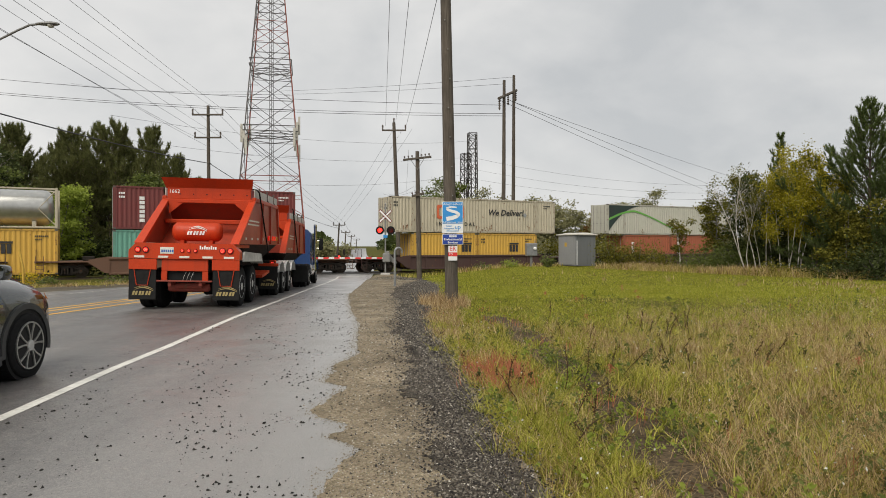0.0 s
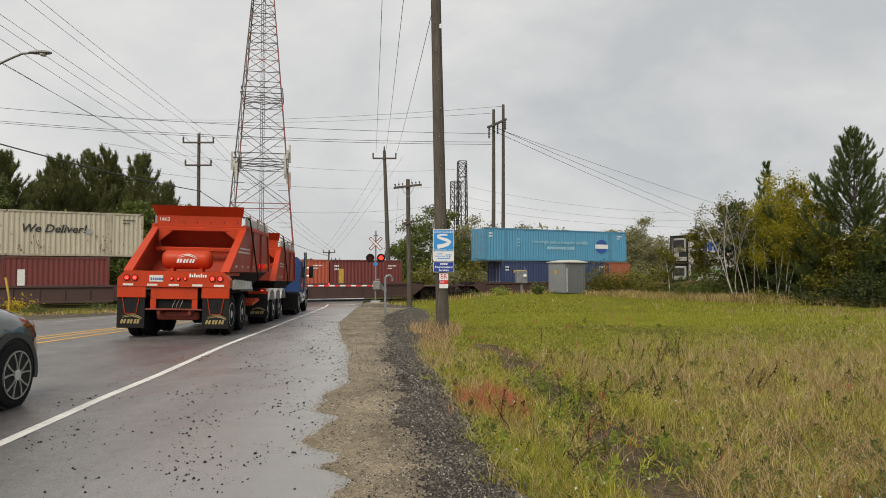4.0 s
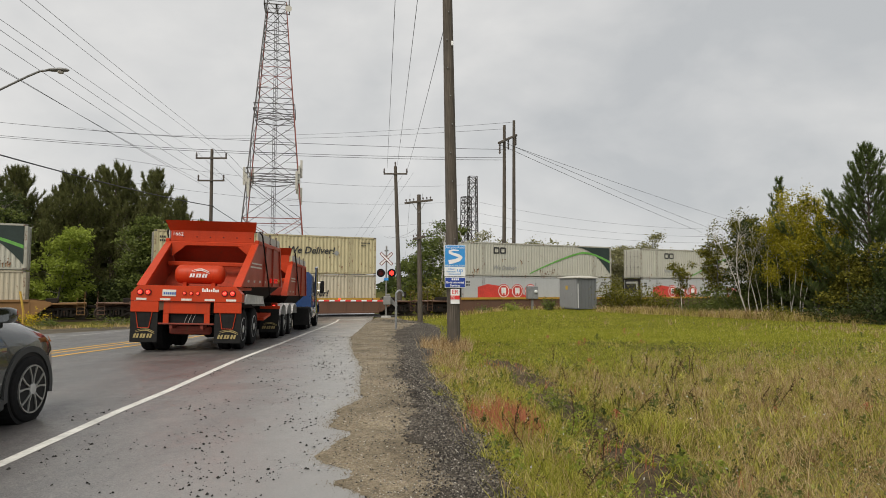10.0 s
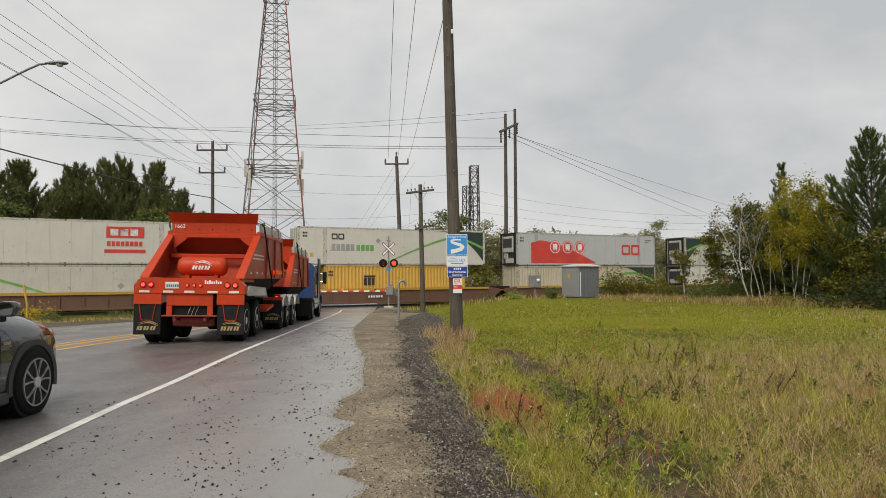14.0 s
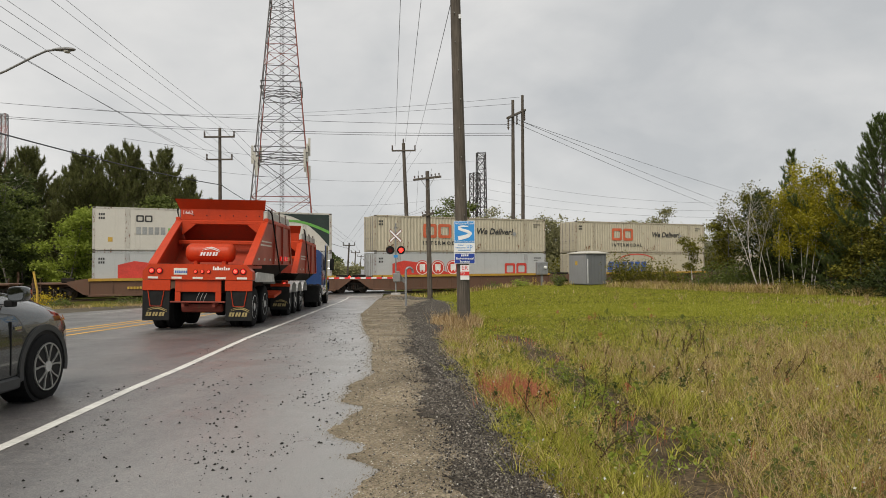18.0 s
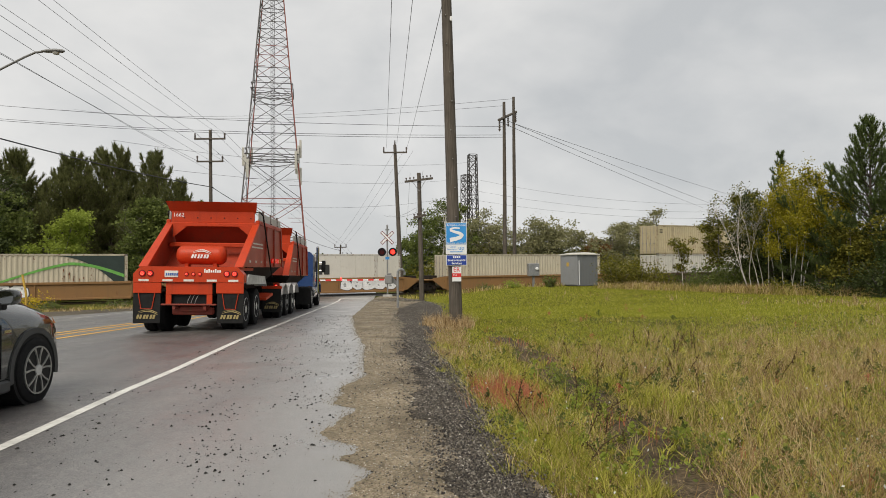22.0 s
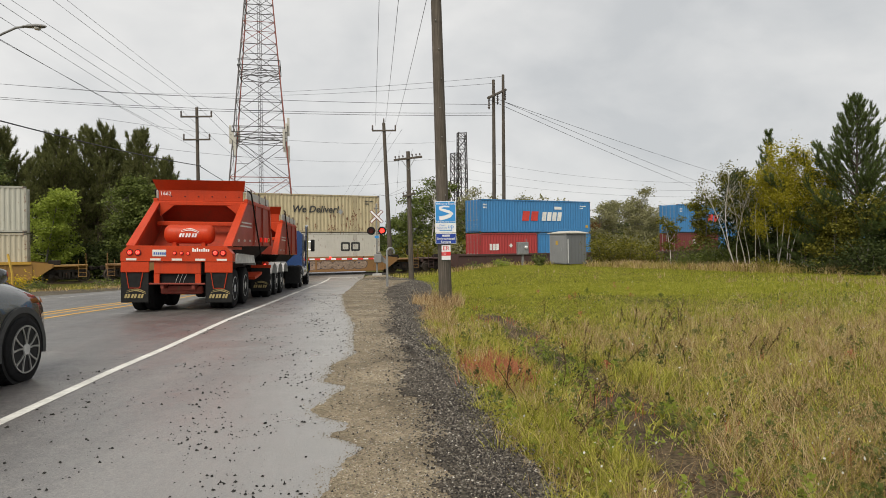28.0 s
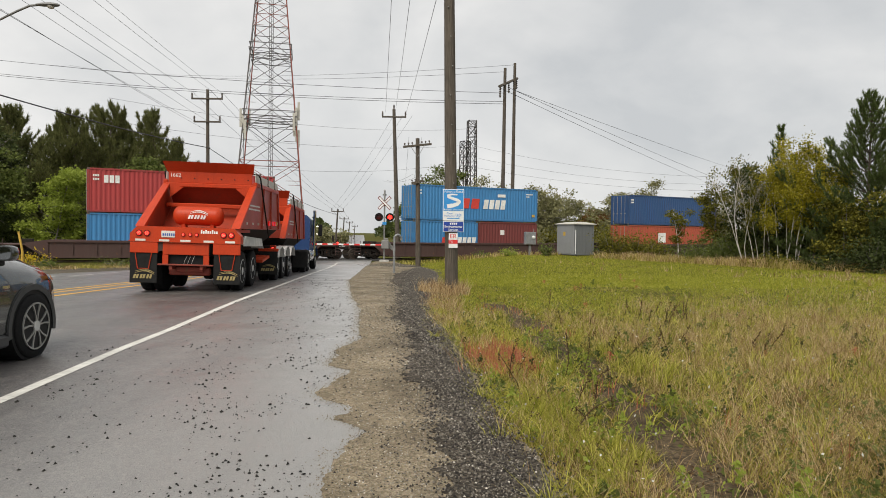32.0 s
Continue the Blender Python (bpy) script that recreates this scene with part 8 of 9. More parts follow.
FLOWER_W = mat_leaf("flower_white", (0.5, 0.5, 0.45), (0.75, 0.75, 0.7), 0.3)
FLOWER_Y = mat_leaf("flower_yellow", (0.45, 0.32, 0.02), (0.65, 0.5, 0.04), 0.3)
BARK = plain("bark_brown", (0.09, 0.07, 0.055), 0.9, 0, 0.35, 10, 0.6, 0.02)
BARK_BIRCH = plain("bark_birch", (0.50, 0.47, 0.42), 0.75, 0, 0.35, 9, 0.3, 0.01)
BARK_GREY = plain("bark_grey", (0.17, 0.155, 0.14), 0.9, 0, 0.3, 10, 0.5, 0.015)


def leaf_quads(pts, size, rng, flat=0.35, long=1.6):
    """One small rhombic leaf at each point, turned at random."""
    n = len(pts)
    a = rng.normal(size=(n, 3))
    a[:, 2] *= flat + 0.3
    a /= np.linalg.norm(a, axis=1, keepdims=True)
    b = rng.normal(size=(n, 3))
    b -= a * np.sum(a * b, 1, keepdims=True)
    b /= np.linalg.norm(b, axis=1, keepdims=True)
    s = (size * rng.uniform(0.6, 1.3, n))[:, None]
    c = np.cross(a, b)
    v = np.stack([pts - a * s * long / 2, pts + b * s * 0.5 + c * s * 0.12, pts + a * s * long / 2, pts - b * s * 0.5 + c * s * 0.12], 1).reshape(-1, 3)
    f = np.arange(4 * n).reshape(n, 4)
    return v, f


def bent_line(p0, d, length, rng, n=6, wob=0.12, up=0.0):
    pts = [np.array(p0, float)]
    d = np.array(d, float)
    d /= np.linalg.norm(d)
    for i in range(n):
        d = d + rng.normal(size=3) * wob + np.array([0, 0, up])
        d /= np.linalg.norm(d)
        pts.append(pts[-1] + d * length / n)
    return pts


def leafy_tree(x, y, h, spread, base, seed, leaf, bark, count, size, label, name="tree", stems=1, lean=0.08, thick=0.012, limbs=12, splay=0.25, rise=0.0, z=None, flat=1.0, group="", droop=0.0, stem_list=()):
    """Tapered stems with limbs and twigs; the crown is many small leaves gathered along the twigs."""
    rng = np.random.RandomState(seed)
    gz = float(height(x, y)) if z is None else z
    ob = thing(name, label, "tree", Matrix.Translation((x, y, gz)), group)
    spots = []
    for s in range(len(stem_list) or stems):
        a = rng.uniform(0, 2 * math.pi)
        d0 = (math.cos(a) * (splay if stems > 1 else lean), math.sin(a) * (splay if stems > 1 else lean) * 0.6, 1)
        hh = h * (1 if s == 0 else rng.uniform(0.7, 1.0))
        st = bent_line((rng.uniform(-0.2, 0.2) * (stems > 1), rng.uniform(-0.2, 0.2) * (stems > 1), -0.15), d0, hh * 1.02, rng, 9, 0.045, 0.02)
        if stem_list:
            bx, tx, hh, by = stem_list[s]
            st = bent_line((bx, by, -0.1), ((tx - bx) / hh, rng.normal() * 0.05, 1), hh * 1.02, rng, 9, 0.075, 0.02)
        r0 = max(0.022, hh * thick)
        part("trunk", Form().tube(st, [r0 * (1 - 0.085 * i) for i in range(len(st))], 9), bark, ob, smooth=60)
        br = Form()
        for k in range(max(3, limbs // (1 + (stems > 2)))):
            q = base + (0.97 - base) * (k + rng.uniform(0, 0.9)) / max(3, limbs // (1 + (stems > 2)))
            q = min(q, 0.97)
            i = q * (len(st) - 1)
            p0 = st[int(i)] + (st[min(int(i) + 1, len(st) - 1)] - st[int(i)]) * (i - int(i))
            a = rng.uniform(0, 2 * math.pi)
            reach = spread * (0.35 + 0.75 * math.sin(math.pi * min(1, max(0.05, (q - base) / (1.02 - base))) ** 0.8)) * rng.uniform(0.7, 1.2)
            lim = bent_line(p0, (math.cos(a), math.sin(a), rng.uniform(0.25, 0.9) + rise), reach, rng, 5, 0.16, 0.03 - droop)
            br.tube(lim, [r0 * 0.32 * (1 - 0.16 * j) for j in range(len(lim))], 5)
            spots += lim[2:]
            for t in range(4):
                j = rng.randint(1, len(lim))
                tw_ = bent_line(lim[j], rng.normal(size=3) + np.array([0, 0, 0.3 - 2 * droop]), reach * rng.uniform(0.3, 0.6), rng, 3, 0.25, 0.0 - droop)
                br.tube(tw_, [r0 * 0.12 * (1 - 0.25 * jj) for jj in range(len(tw_))], 4)
                spots += tw_[1:]
        part("bough", br, bark, ob)["kind"] = "stuff"
    if count:
        sp = np.array(spots)
        # leaves gather in clumps of uneven size round the twigs, with gaps between
        nc = max(20, count // 60)
        cen = sp[rng.randint(0, len(sp), nc)] + rng.normal(size=(nc, 3)) * spread * 0.06
        wgt = rng.uniform(0.2, 1.0, nc) ** 1.5
        pick = rng.choice(nc, count, p=wgt / wgt.sum())
        rad = spread * (0.05 + 0.11 * np.sqrt(wgt[pick]))[:, None]
        pts = cen[pick] + rng.normal(size=(count, 3)) * rad * np.array([1.0, 1.0, 0.62 * flat + 0.5 * (rise > 0)])
        pts[:, 2] = np.maximum(pts[:, 2], 0.05)
        v, f = leaf_quads(pts, size, rng)
        cr = new("crown", grid_mesh("crown", v, f, leaf))
        cr.parent = ob
        cr["kind"] = "stuff"
    return ob


def needle_tufts(spots, dirs, length, rng, per, width):
    """Bunches of needles around twig ends, as thin pointed blades."""
    n = len(spots)
    c = np.repeat(spots, per, 0)
    d = np.repeat(dirs, per, 0) * 1.0 + rng.normal(size=(n * per, 3)) * 0.42
    d /= np.linalg.norm(d, axis=1, keepdims=True)
    side = np.cross(d, rng.normal(size=d.shape))
    side /= np.linalg.norm(side, axis=1, keepdims=True)
    c = c + rng.normal(size=c.shape) * length * 0.06
    L = (length * rng.uniform(0.7, 1.25, n * per))[:, None]
    v = np.stack([c - side * width, c + side * width, c + d * L], 1).reshape(-1, 3)
    return v, np.arange(3 * n * per).reshape(-1, 3)


def pine(x, y, h, spread, seed, needle, per, length, width, label, base=0.12, whorls=16, arms=6, leader=1, z=None, density=1.0, group="", bent=0.02, ragged=(0.6, 1.2), gaps=0.0, taper=0.95, inner=2):
    rng = np.random.RandomState(seed)
    gz = float(height(x, y)) if z is None else z
    ob = thing("pine_tree", label, "tree", Matrix.Translation((x, y, gz)), group)
    st = bent_line((0, 0, -0.2), (rng.normal() * 0.02, rng.normal() * 0.02, 1), h, rng, 10, bent, 0.02)
    r0 = h * 0.014
    part("trunk", Form().tube(st, [r0 * (1 - 0.093 * i) for i in range(len(st))], 9), BARK, ob, smooth=60)
    br, spots, dirs = Form(), [], []
    for w in range(whorls):
        q = base + (0.985 - base) * w / (whorls - 1)
        i = q * (len(st) - 1) * 0.999
        p0 = st[int(i)] + (st[int(i) + 1] - st[int(i)]) * (i - int(i))
        reach = spread * ((1 - q) ** taper + 0.05) * (0.75 if q < base + 0.1 else 1.0)
        for k in range(arms):
            a = 2 * math.pi * (k + rng.uniform(-0.3, 0.3)) / arms + w * 0.9
            rr = reach * rng.uniform(*ragged)
            if rng.uniform() < gaps:
                continue
            lim = bent_line(p0, (math.cos(a), math.sin(a), 0.1 + 0.6 * q), rr, rng, 5, 0.07, 0.05 + 0.13 * q)
            br.tube(lim, [max(0.012, r0 * 0.22 * (1 - 0.17 * j)) for j in range(len(lim))], 5)
            # needles stand in brushes along the outer limb and its upswept twigs
            runs = [lim[inner:]]
            for t in range(int(2 + rr * 2.2 * density)):
                u = rng.uniform(0.15 * inner, 1.0) * (len(lim) - 1.001)
                j = int(u)
                p = lim[j] + (lim[j + 1] - lim[j]) * (u - j)
                dd = (lim[j + 1] - lim[j]) / np.linalg.norm(lim[j + 1] - lim[j])
                side = np.cross(dd, (0, 0, 1)) * rng.choice((-1, 1)) * rng.uniform(0.3, 1.1)
                tw_ = bent_line(p, dd + side + np.array([0, 0, rng.uniform(0.0, 0.5)]), length * 1.2 + rr * 0.3 * (1.2 - u / 5), rng, 3, 0.08, 0.2)
                br.tube(tw_, [max(0.006, r0 * 0.07)] * len(tw_), 3)
                runs.append(tw_)
            for run in runs:
                for c0, c1 in zip(run, run[1:]):
                    dd = (c1 - c0) / (np.linalg.norm(c1 - c0) + 1e-6)
                    for t in range(max(1, int(np.linalg.norm(c1 - c0) / (length * 0.5)))):
                        spots.append(c0 + (c1 - c0) * rng.uniform())
                        dirs.append(dd)
                spots.append(run[-1])
                dirs.append(dd + np.array([0, 0, 0.8]))
    for t in range(6):
        spots.append(st[-1] - np.array([0, 0, 0.1 * t]))
        dirs.append(np.array([0, 0, 1.0]))
    part("bough", br, BARK, ob)["kind"] = "stuff"
    v, f = needle_tufts(np.array(spots), np.array(dirs), length, rng, per, width)
    cr = new("crown", grid_mesh("crown", v, f, needle))
    cr.parent = ob
    cr["kind"] = "stuff"
    return ob


def shrub(x, y, w, h, seed, leaf, count, size, label, name="bush", z=None):
    rng = np.random.RandomState(seed)
    gz = float(height(x, y)) if z is None else z
    ob = thing(name, label, "bush", Matrix.Translation((x, y, gz)))
    br, spots = Form(), []
    for k in range(14):
        a = rng.uniform(0, 2 * math.pi)
        lim = bent_line((rng.uniform(-0.15, 0.15) * w, rng.uniform(-0.15, 0.15) * w, -0.05), (math.cos(a) * w * 0.6, math.sin(a) * w * 0.6, h), math.hypot(h, w * 0.4) * rng.uniform(0.55, 1.0), rng, 6, 0.14, 0.0)
        br.tube(lim, [0.02 * (1 - 0.13 * j) for j in range(len(lim))], 4)
        spots += lim[1:]
    part("stem", br, BARK_GREY, ob)["kind"] = "stuff"
    sp = np.array(spots)
    pts = sp[rng.randint(0, len(sp), count)] + rng.normal(size=(count, 3)) * np.array([0.16 * w, 0.16 * w, 0.13 * h])
    pts[:, 2] = np.maximum(pts[:, 2], 0.03)
    v, f = leaf_quads(pts, size, rng)
    cr = new("foliage", grid_mesh("foliage", v, f, leaf))
    cr.parent = ob
    cr["kind"] = "stuff"
    return ob


# right-hand copse
pine(21.61, 34.2, 8.8, 5.2, 3, NEEDLE, 18, 0.19, 0.0085, "tall young green pine at the field edge", 0.05, 17, 7, density=1.6, ragged=(0.55, 1.3), taper=0.95, inner=1)
pine(18.77, 38.6, 7.9, 1.7, 5, NEEDLE, 16, 0.2, 0.009, "slender dark pine among the birches", 0.1, 14, 5, density=1.1)
pine(19.9, 35.6, 5.2, 3.0, 27, NEEDLE, 13, 0.2, 0.011, "dark green pine at the field edge", 0.03, 11, 6, density=1.2)
pine(24.5, 32.0, 8.0, 3.0, 8, NEEDLE, 12, 0.22, 0.013, "dark green pine at the field edge", 0.08, 14, 6, density=1.3)
pine(20.3, 38.8, 6.2, 2.4, 9, NEEDLE, 11, 0.22, 0.013, "dark green pine at the field edge", 0.05, 12, 6, density=1.3)
leafy_tree(18.57, 35.6, 7.2, 1.3, 0.32, 11, LEAF_YELLOW, BARK_BIRCH, 26000, 0.065, "birch clump with yellowing leaves and white stems", thick=0.005, limbs=13, rise=0.5, stem_list=((-0.45, -0.55, 5.4, 0.2), (-0.2, -0.25, 6.0, -0.1), (0.1, 0.0, 6.3, 0.3), (0.3, 0.35, 6.1, -0.2), (0.5, 0.65, 5.5, 0.1), (0.8, 0.8, 4.6, 0.5)))
leafy_tree(20.17, 36.4, 6.4, 1.2, 0.3, 12, LEAF_DARK, BARK_BIRCH, 3000, 0.075, "slim birch with yellow-green leaves", thick=0.005, limbs=9, rise=0.4, stem_list=((0.0, 0.2, 5.4, 0.0), (0.5, 0.4, 4.8, 0.3), (1.3, 1.45, 4.9, -0.6), (1.7, 1.6, 4.4, -0.2)))
leafy_tree(17.72, 37.6, 6.0, 1.1, 0.4, 13, LEAF_OLIVE, BARK_BIRCH, 2600, 0.07, "half-bare birch with several white stems", thick=0.005, limbs=12, rise=0.4, stem_list=((0.3, 0.9, 5.6, -0.2), (0.0, -0.55, 5.6, 0.1), (0.35, -0.05, 4.6, 0.3), (0.9, 0.85, 5.2, 0.2), (1.2, 1.3, 4.6, 0.0)))
leafy_tree(17.02, 37.9, 6.2, 1.1, 0.45, 14, LEAF_OLIVE, BARK_BIRCH, 1100, 0.065, "bare-topped leaning birch with several white stems", thick=0.0052, limbs=14, rise=0.7, stem_list=((0.2, -1.35, 5.4, 0.0), (0.45, -0.85, 4.6, 0.2), (0.1, -0.5, 5.9, -0.2)))
leafy_tree(17.22, 42.6, 4.6, 1.3, 0.2, 15, LEAF_OLIVE, BARK_GREY, 5200, 0.085, "small dark green tree beside the birches", stems=2, splay=0.2)
leafy_tree(14.8, 41.6, 3.2, 1.1, 0.35, 16, LEAF_OLIVE, BARK_BIRCH, 1500, 0.085, "small leaning young birch with sparse leaves", lean=0.28, limbs=9)
leafy_tree(19.21, 41.0, 5.4, 1.7, 0.15, 26, LEAF_DARK, BARK_GREY, 8000, 0.1, "dense dark green tree in the copse", stems=3, splay=0.2)
leafy_tree(18.9, 40.2, 5.6, 2.0, 0.15, 17, LEAF_DARK, BARK_GREY, 8000, 0.1, "dense dark green tree in the copse", stems=3, splay=0.2)
leafy_tree(19.8, 32.4, 3.2, 1.5, 0.2, 18, LEAF_OLIVE, BARK_GREY, 7000, 0.09, "leafy young tree below the pine", stems=3, splay=0.25)
leafy_tree(22.4, 31.0, 4.4, 2.2, 0.15, 19, LEAF_OLIVE, BARK_GREY, 8000, 0.1, "leafy young tree below the pine", stems=3, splay=0.25)
for k, (x, y, w, h) in enumerate(((12.3, 47.0, 2.3, 2.1), (13.6, 45.8, 2.0, 1.9), (11.6, 48.0, 1.0, 0.8), (15.4, 41.6, 2.4, 1.1), (16.8, 41.5, 2.6, 1.6), (17.6, 40.2, 2.6, 1.9), (17.3, 34.4, 2.2, 0.8), (18.6, 32.2, 2.4, 0.9), (19.8, 30.2, 2.6, 1.7), (21.4, 28.8, 2.6, 1.7), (23.4, 27.8, 3.0, 2.0), (14.4, 43.6, 1.8, 1.3), (19.8, 37.5, 3.2, 3.0), (22.0, 33.0, 3.2, 2.6), (25.5, 29.5, 3.6, 3.0), (21.5, 41.0, 3.6, 3.4), (24.0, 37.5, 3.6, 3.6))):
    shrub(x, y, w, h, 30 + k, LEAF_DARK if k > 11 else LEAF_OLIVE if k in (0, 1, 6, 11) else LEAF_DARK if k > 6 else LEAF_GREEN, int(800 * w * h * 0.7), 0.085, "leafy green bush at the field edge")
shrub(7.7, 49.0, 0.9, 0.9, 60, LEAF_GREEN, 700, 0.08, "low green bush beside the junction box")
shrub(4.9, 48.5, 1.2, 0.6, 61, LEAF_LIME, 600, 0.07, "low green weeds near the track")
shrub(2.9, 49.0, 1.2, 0.5, 62, LEAF_GREEN, 500, 0.07, "low green weeds near the track")

# left-hand wood behind the railway
for k, (X, Y, hh) in enumerate(((-49.9, 74, 15.6), (-50.2, 78, 17.0), (-47.0, 76, 15.9), (-48.2, 82, 16.3), (-43.2, 78, 17.3), (-46.0, 86, 18.1), (-39.7, 80, 17.5), (-39.8, 84, 17.7), (-39.9, 88, 17.7), (-35.1, 82, 17.1), (-32.7, 80, 14.4))):
    pine(X, Y, hh - 0.4 - 1.3 * (k % 3 == 1), 8.0 if k not in (9, 10) else 5.6, 70 + k, NEEDLE_FAR, 11, 0.5, 0.03, "tall dark pine in the wood behind the railway", 0.12, 14, 7, density=0.75, group="pines behind the railway", bent=0.05, ragged=(0.4, 1.35), gaps=0.14 if k not in (9, 10) else 0.25, taper=0.8)
leafy_tree(-31.0, 53.0, 6.9, 2.2, 0.12, 90, LEAF_LIME, BARK_GREY, 11000, 0.15, "rounded lime-green tree behind the railway", stems=3, splay=0.25, limbs=16)
leafy_tree(-26.2, 57.0, 8.2, 2.6, 0.12, 91, LEAF_GREEN, BARK_GREY, 9000, 0.17, "green broadleaf tree behind the railway", stems=2, limbs=16)
leafy_tree(-23.0, 58.0, 8.6, 2.4, 0.12, 92, LEAF_GREEN, BARK_GREY, 8000, 0.17, "green broadleaf tree behind the railway", stems=2, limbs=16)
leafy_tree(-36.0, 55.0, 9.0, 3.0, 0.1, 93, LEAF_GREEN, BARK_GREY, 9000, 0.18, "green broadleaf tree behind the railway", stems=2, limbs=16)
leafy_tree(-35.2, 52.5, 7.0, 1.8, 0.15, 94, LEAF_DARK, BARK_GREY, 5000, 0.15, "slender green tree behind the railway", limbs=12)
leafy_tree(-39.5, 56.0, 10.0, 3.2, 0.1, 95, LEAF_DARK, BARK_GREY, 9000, 0.2, "dark broadleaf tree behind the railway", stems=2, limbs=16)
for k in range(9):
    shrub(-22 - k * 2.1, 56.5 - 0.35 * k + (k % 2), 3.4, 3.2, 110 + k, LEAF_DARK, 1600, 0.2, "dark undergrowth below the pines")
shrub(-23.3, 38.0, 1.5, 1.0, 121, FLOWER_Y, 700, 0.06, "yellow goldenrod by the railway", "goldenrod")
shrub(-22.0, 37.4, 1.2, 0.5, 122, LEAF_GREEN, 500, 0.07, "low weeds by the railway")
shrub(-19.5, 39.5, 2.2, 0.5, 123, LEAF_GREEN, 600, 0.07, "low weeds by the railway")
shrub(-17.0, 41.0, 2.2, 0.4, 124, LEAF_YELLOW, 400, 0.07, "low weeds by the railway")

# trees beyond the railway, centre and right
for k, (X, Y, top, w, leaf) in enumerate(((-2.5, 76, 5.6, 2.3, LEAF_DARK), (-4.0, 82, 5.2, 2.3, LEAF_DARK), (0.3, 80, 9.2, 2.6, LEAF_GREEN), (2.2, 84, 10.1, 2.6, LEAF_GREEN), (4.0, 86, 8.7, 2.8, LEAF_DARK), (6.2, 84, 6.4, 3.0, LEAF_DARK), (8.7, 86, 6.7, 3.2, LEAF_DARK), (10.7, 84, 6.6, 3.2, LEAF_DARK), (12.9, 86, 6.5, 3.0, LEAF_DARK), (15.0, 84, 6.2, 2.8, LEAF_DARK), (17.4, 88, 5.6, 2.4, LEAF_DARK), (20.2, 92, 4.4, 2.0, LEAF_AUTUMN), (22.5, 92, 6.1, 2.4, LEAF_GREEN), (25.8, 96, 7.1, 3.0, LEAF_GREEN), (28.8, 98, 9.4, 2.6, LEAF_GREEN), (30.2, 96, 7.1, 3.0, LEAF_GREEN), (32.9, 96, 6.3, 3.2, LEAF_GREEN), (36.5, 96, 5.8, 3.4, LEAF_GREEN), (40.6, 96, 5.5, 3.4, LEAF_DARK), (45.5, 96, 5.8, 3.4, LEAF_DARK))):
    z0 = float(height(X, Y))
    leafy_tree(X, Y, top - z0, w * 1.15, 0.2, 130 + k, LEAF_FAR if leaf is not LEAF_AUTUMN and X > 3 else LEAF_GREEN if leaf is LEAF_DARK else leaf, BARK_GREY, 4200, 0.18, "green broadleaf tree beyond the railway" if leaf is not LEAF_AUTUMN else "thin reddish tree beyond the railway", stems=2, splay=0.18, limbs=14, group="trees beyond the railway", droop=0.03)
leafy_tree(-0.6, 74, 9.5, 1.6, 0.45, 160, LEAF_DARK, BARK_BIRCH, 200, 0.2, "bare thin tree beyond the railway", limbs=16)
leafy_tree(1.2, 72, 9.0, 1.2, 0.5, 161, LEAF_GREEN, BARK_BIRCH, 900, 0.2, "slim birch beyond the railway", limbs=12)
for k in range(17):
    X = -2 + k * 2.6
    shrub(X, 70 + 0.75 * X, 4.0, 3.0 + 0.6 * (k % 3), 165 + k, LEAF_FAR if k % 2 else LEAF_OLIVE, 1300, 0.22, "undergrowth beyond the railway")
for k, (x, y, h) in enumerate(((-22.6, 124, 3.4), (-24.6, 128, 4.0), (-27.4, 126, 4.6), (-30.5, 122, 5.0), (-20.3, 132, 2.8))):
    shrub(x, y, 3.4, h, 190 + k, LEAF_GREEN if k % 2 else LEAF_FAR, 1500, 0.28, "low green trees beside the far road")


# distant woods all round, as one mass of leaves
rng = np.random.RandomState(5)
ang = rng.uniform(0, 2 * math.pi, 60000)
dist = rng.uniform(260, 420, 60000)
tops = 8.5 + 3.0 * np.sin(ang * 9) + 2.2 * np.sin(ang * 23 + 1) + 1.6 * np.sin(ang * 61)
px_, py_ = np.sin(ang) * dist, np.cos(ang) * dist
perp_ = -math.sin(TH) * px_ + math.cos(TH) * py_ - TRACK
roadx = -5 - 0.125 * (py_ - 46)
keep = (np.abs(perp_) > 14) & ((np.abs(px_ - roadx + 3.5) > 13) | (py_ < 0))
pts = np.stack([px_, py_, -0.9 + tops * np.sqrt(rng.uniform(0, 1, 60000))], 1)[keep]
v, f = leaf_quads(pts, 2.2, rng)
tagged(new("distant_woods", grid_mesh("distant_woods", v, f, LEAF_DARK)), "distant belt of mixed green woods", "woods", kind="stuff")


# field: grasses, dry stems, weeds
def edge_x(y):
    """Where the gravel ends and the grass begins."""
    return np.interp(y, [p[1] for p in GR_R], [p[0] for p in GR_R]) + 0.02


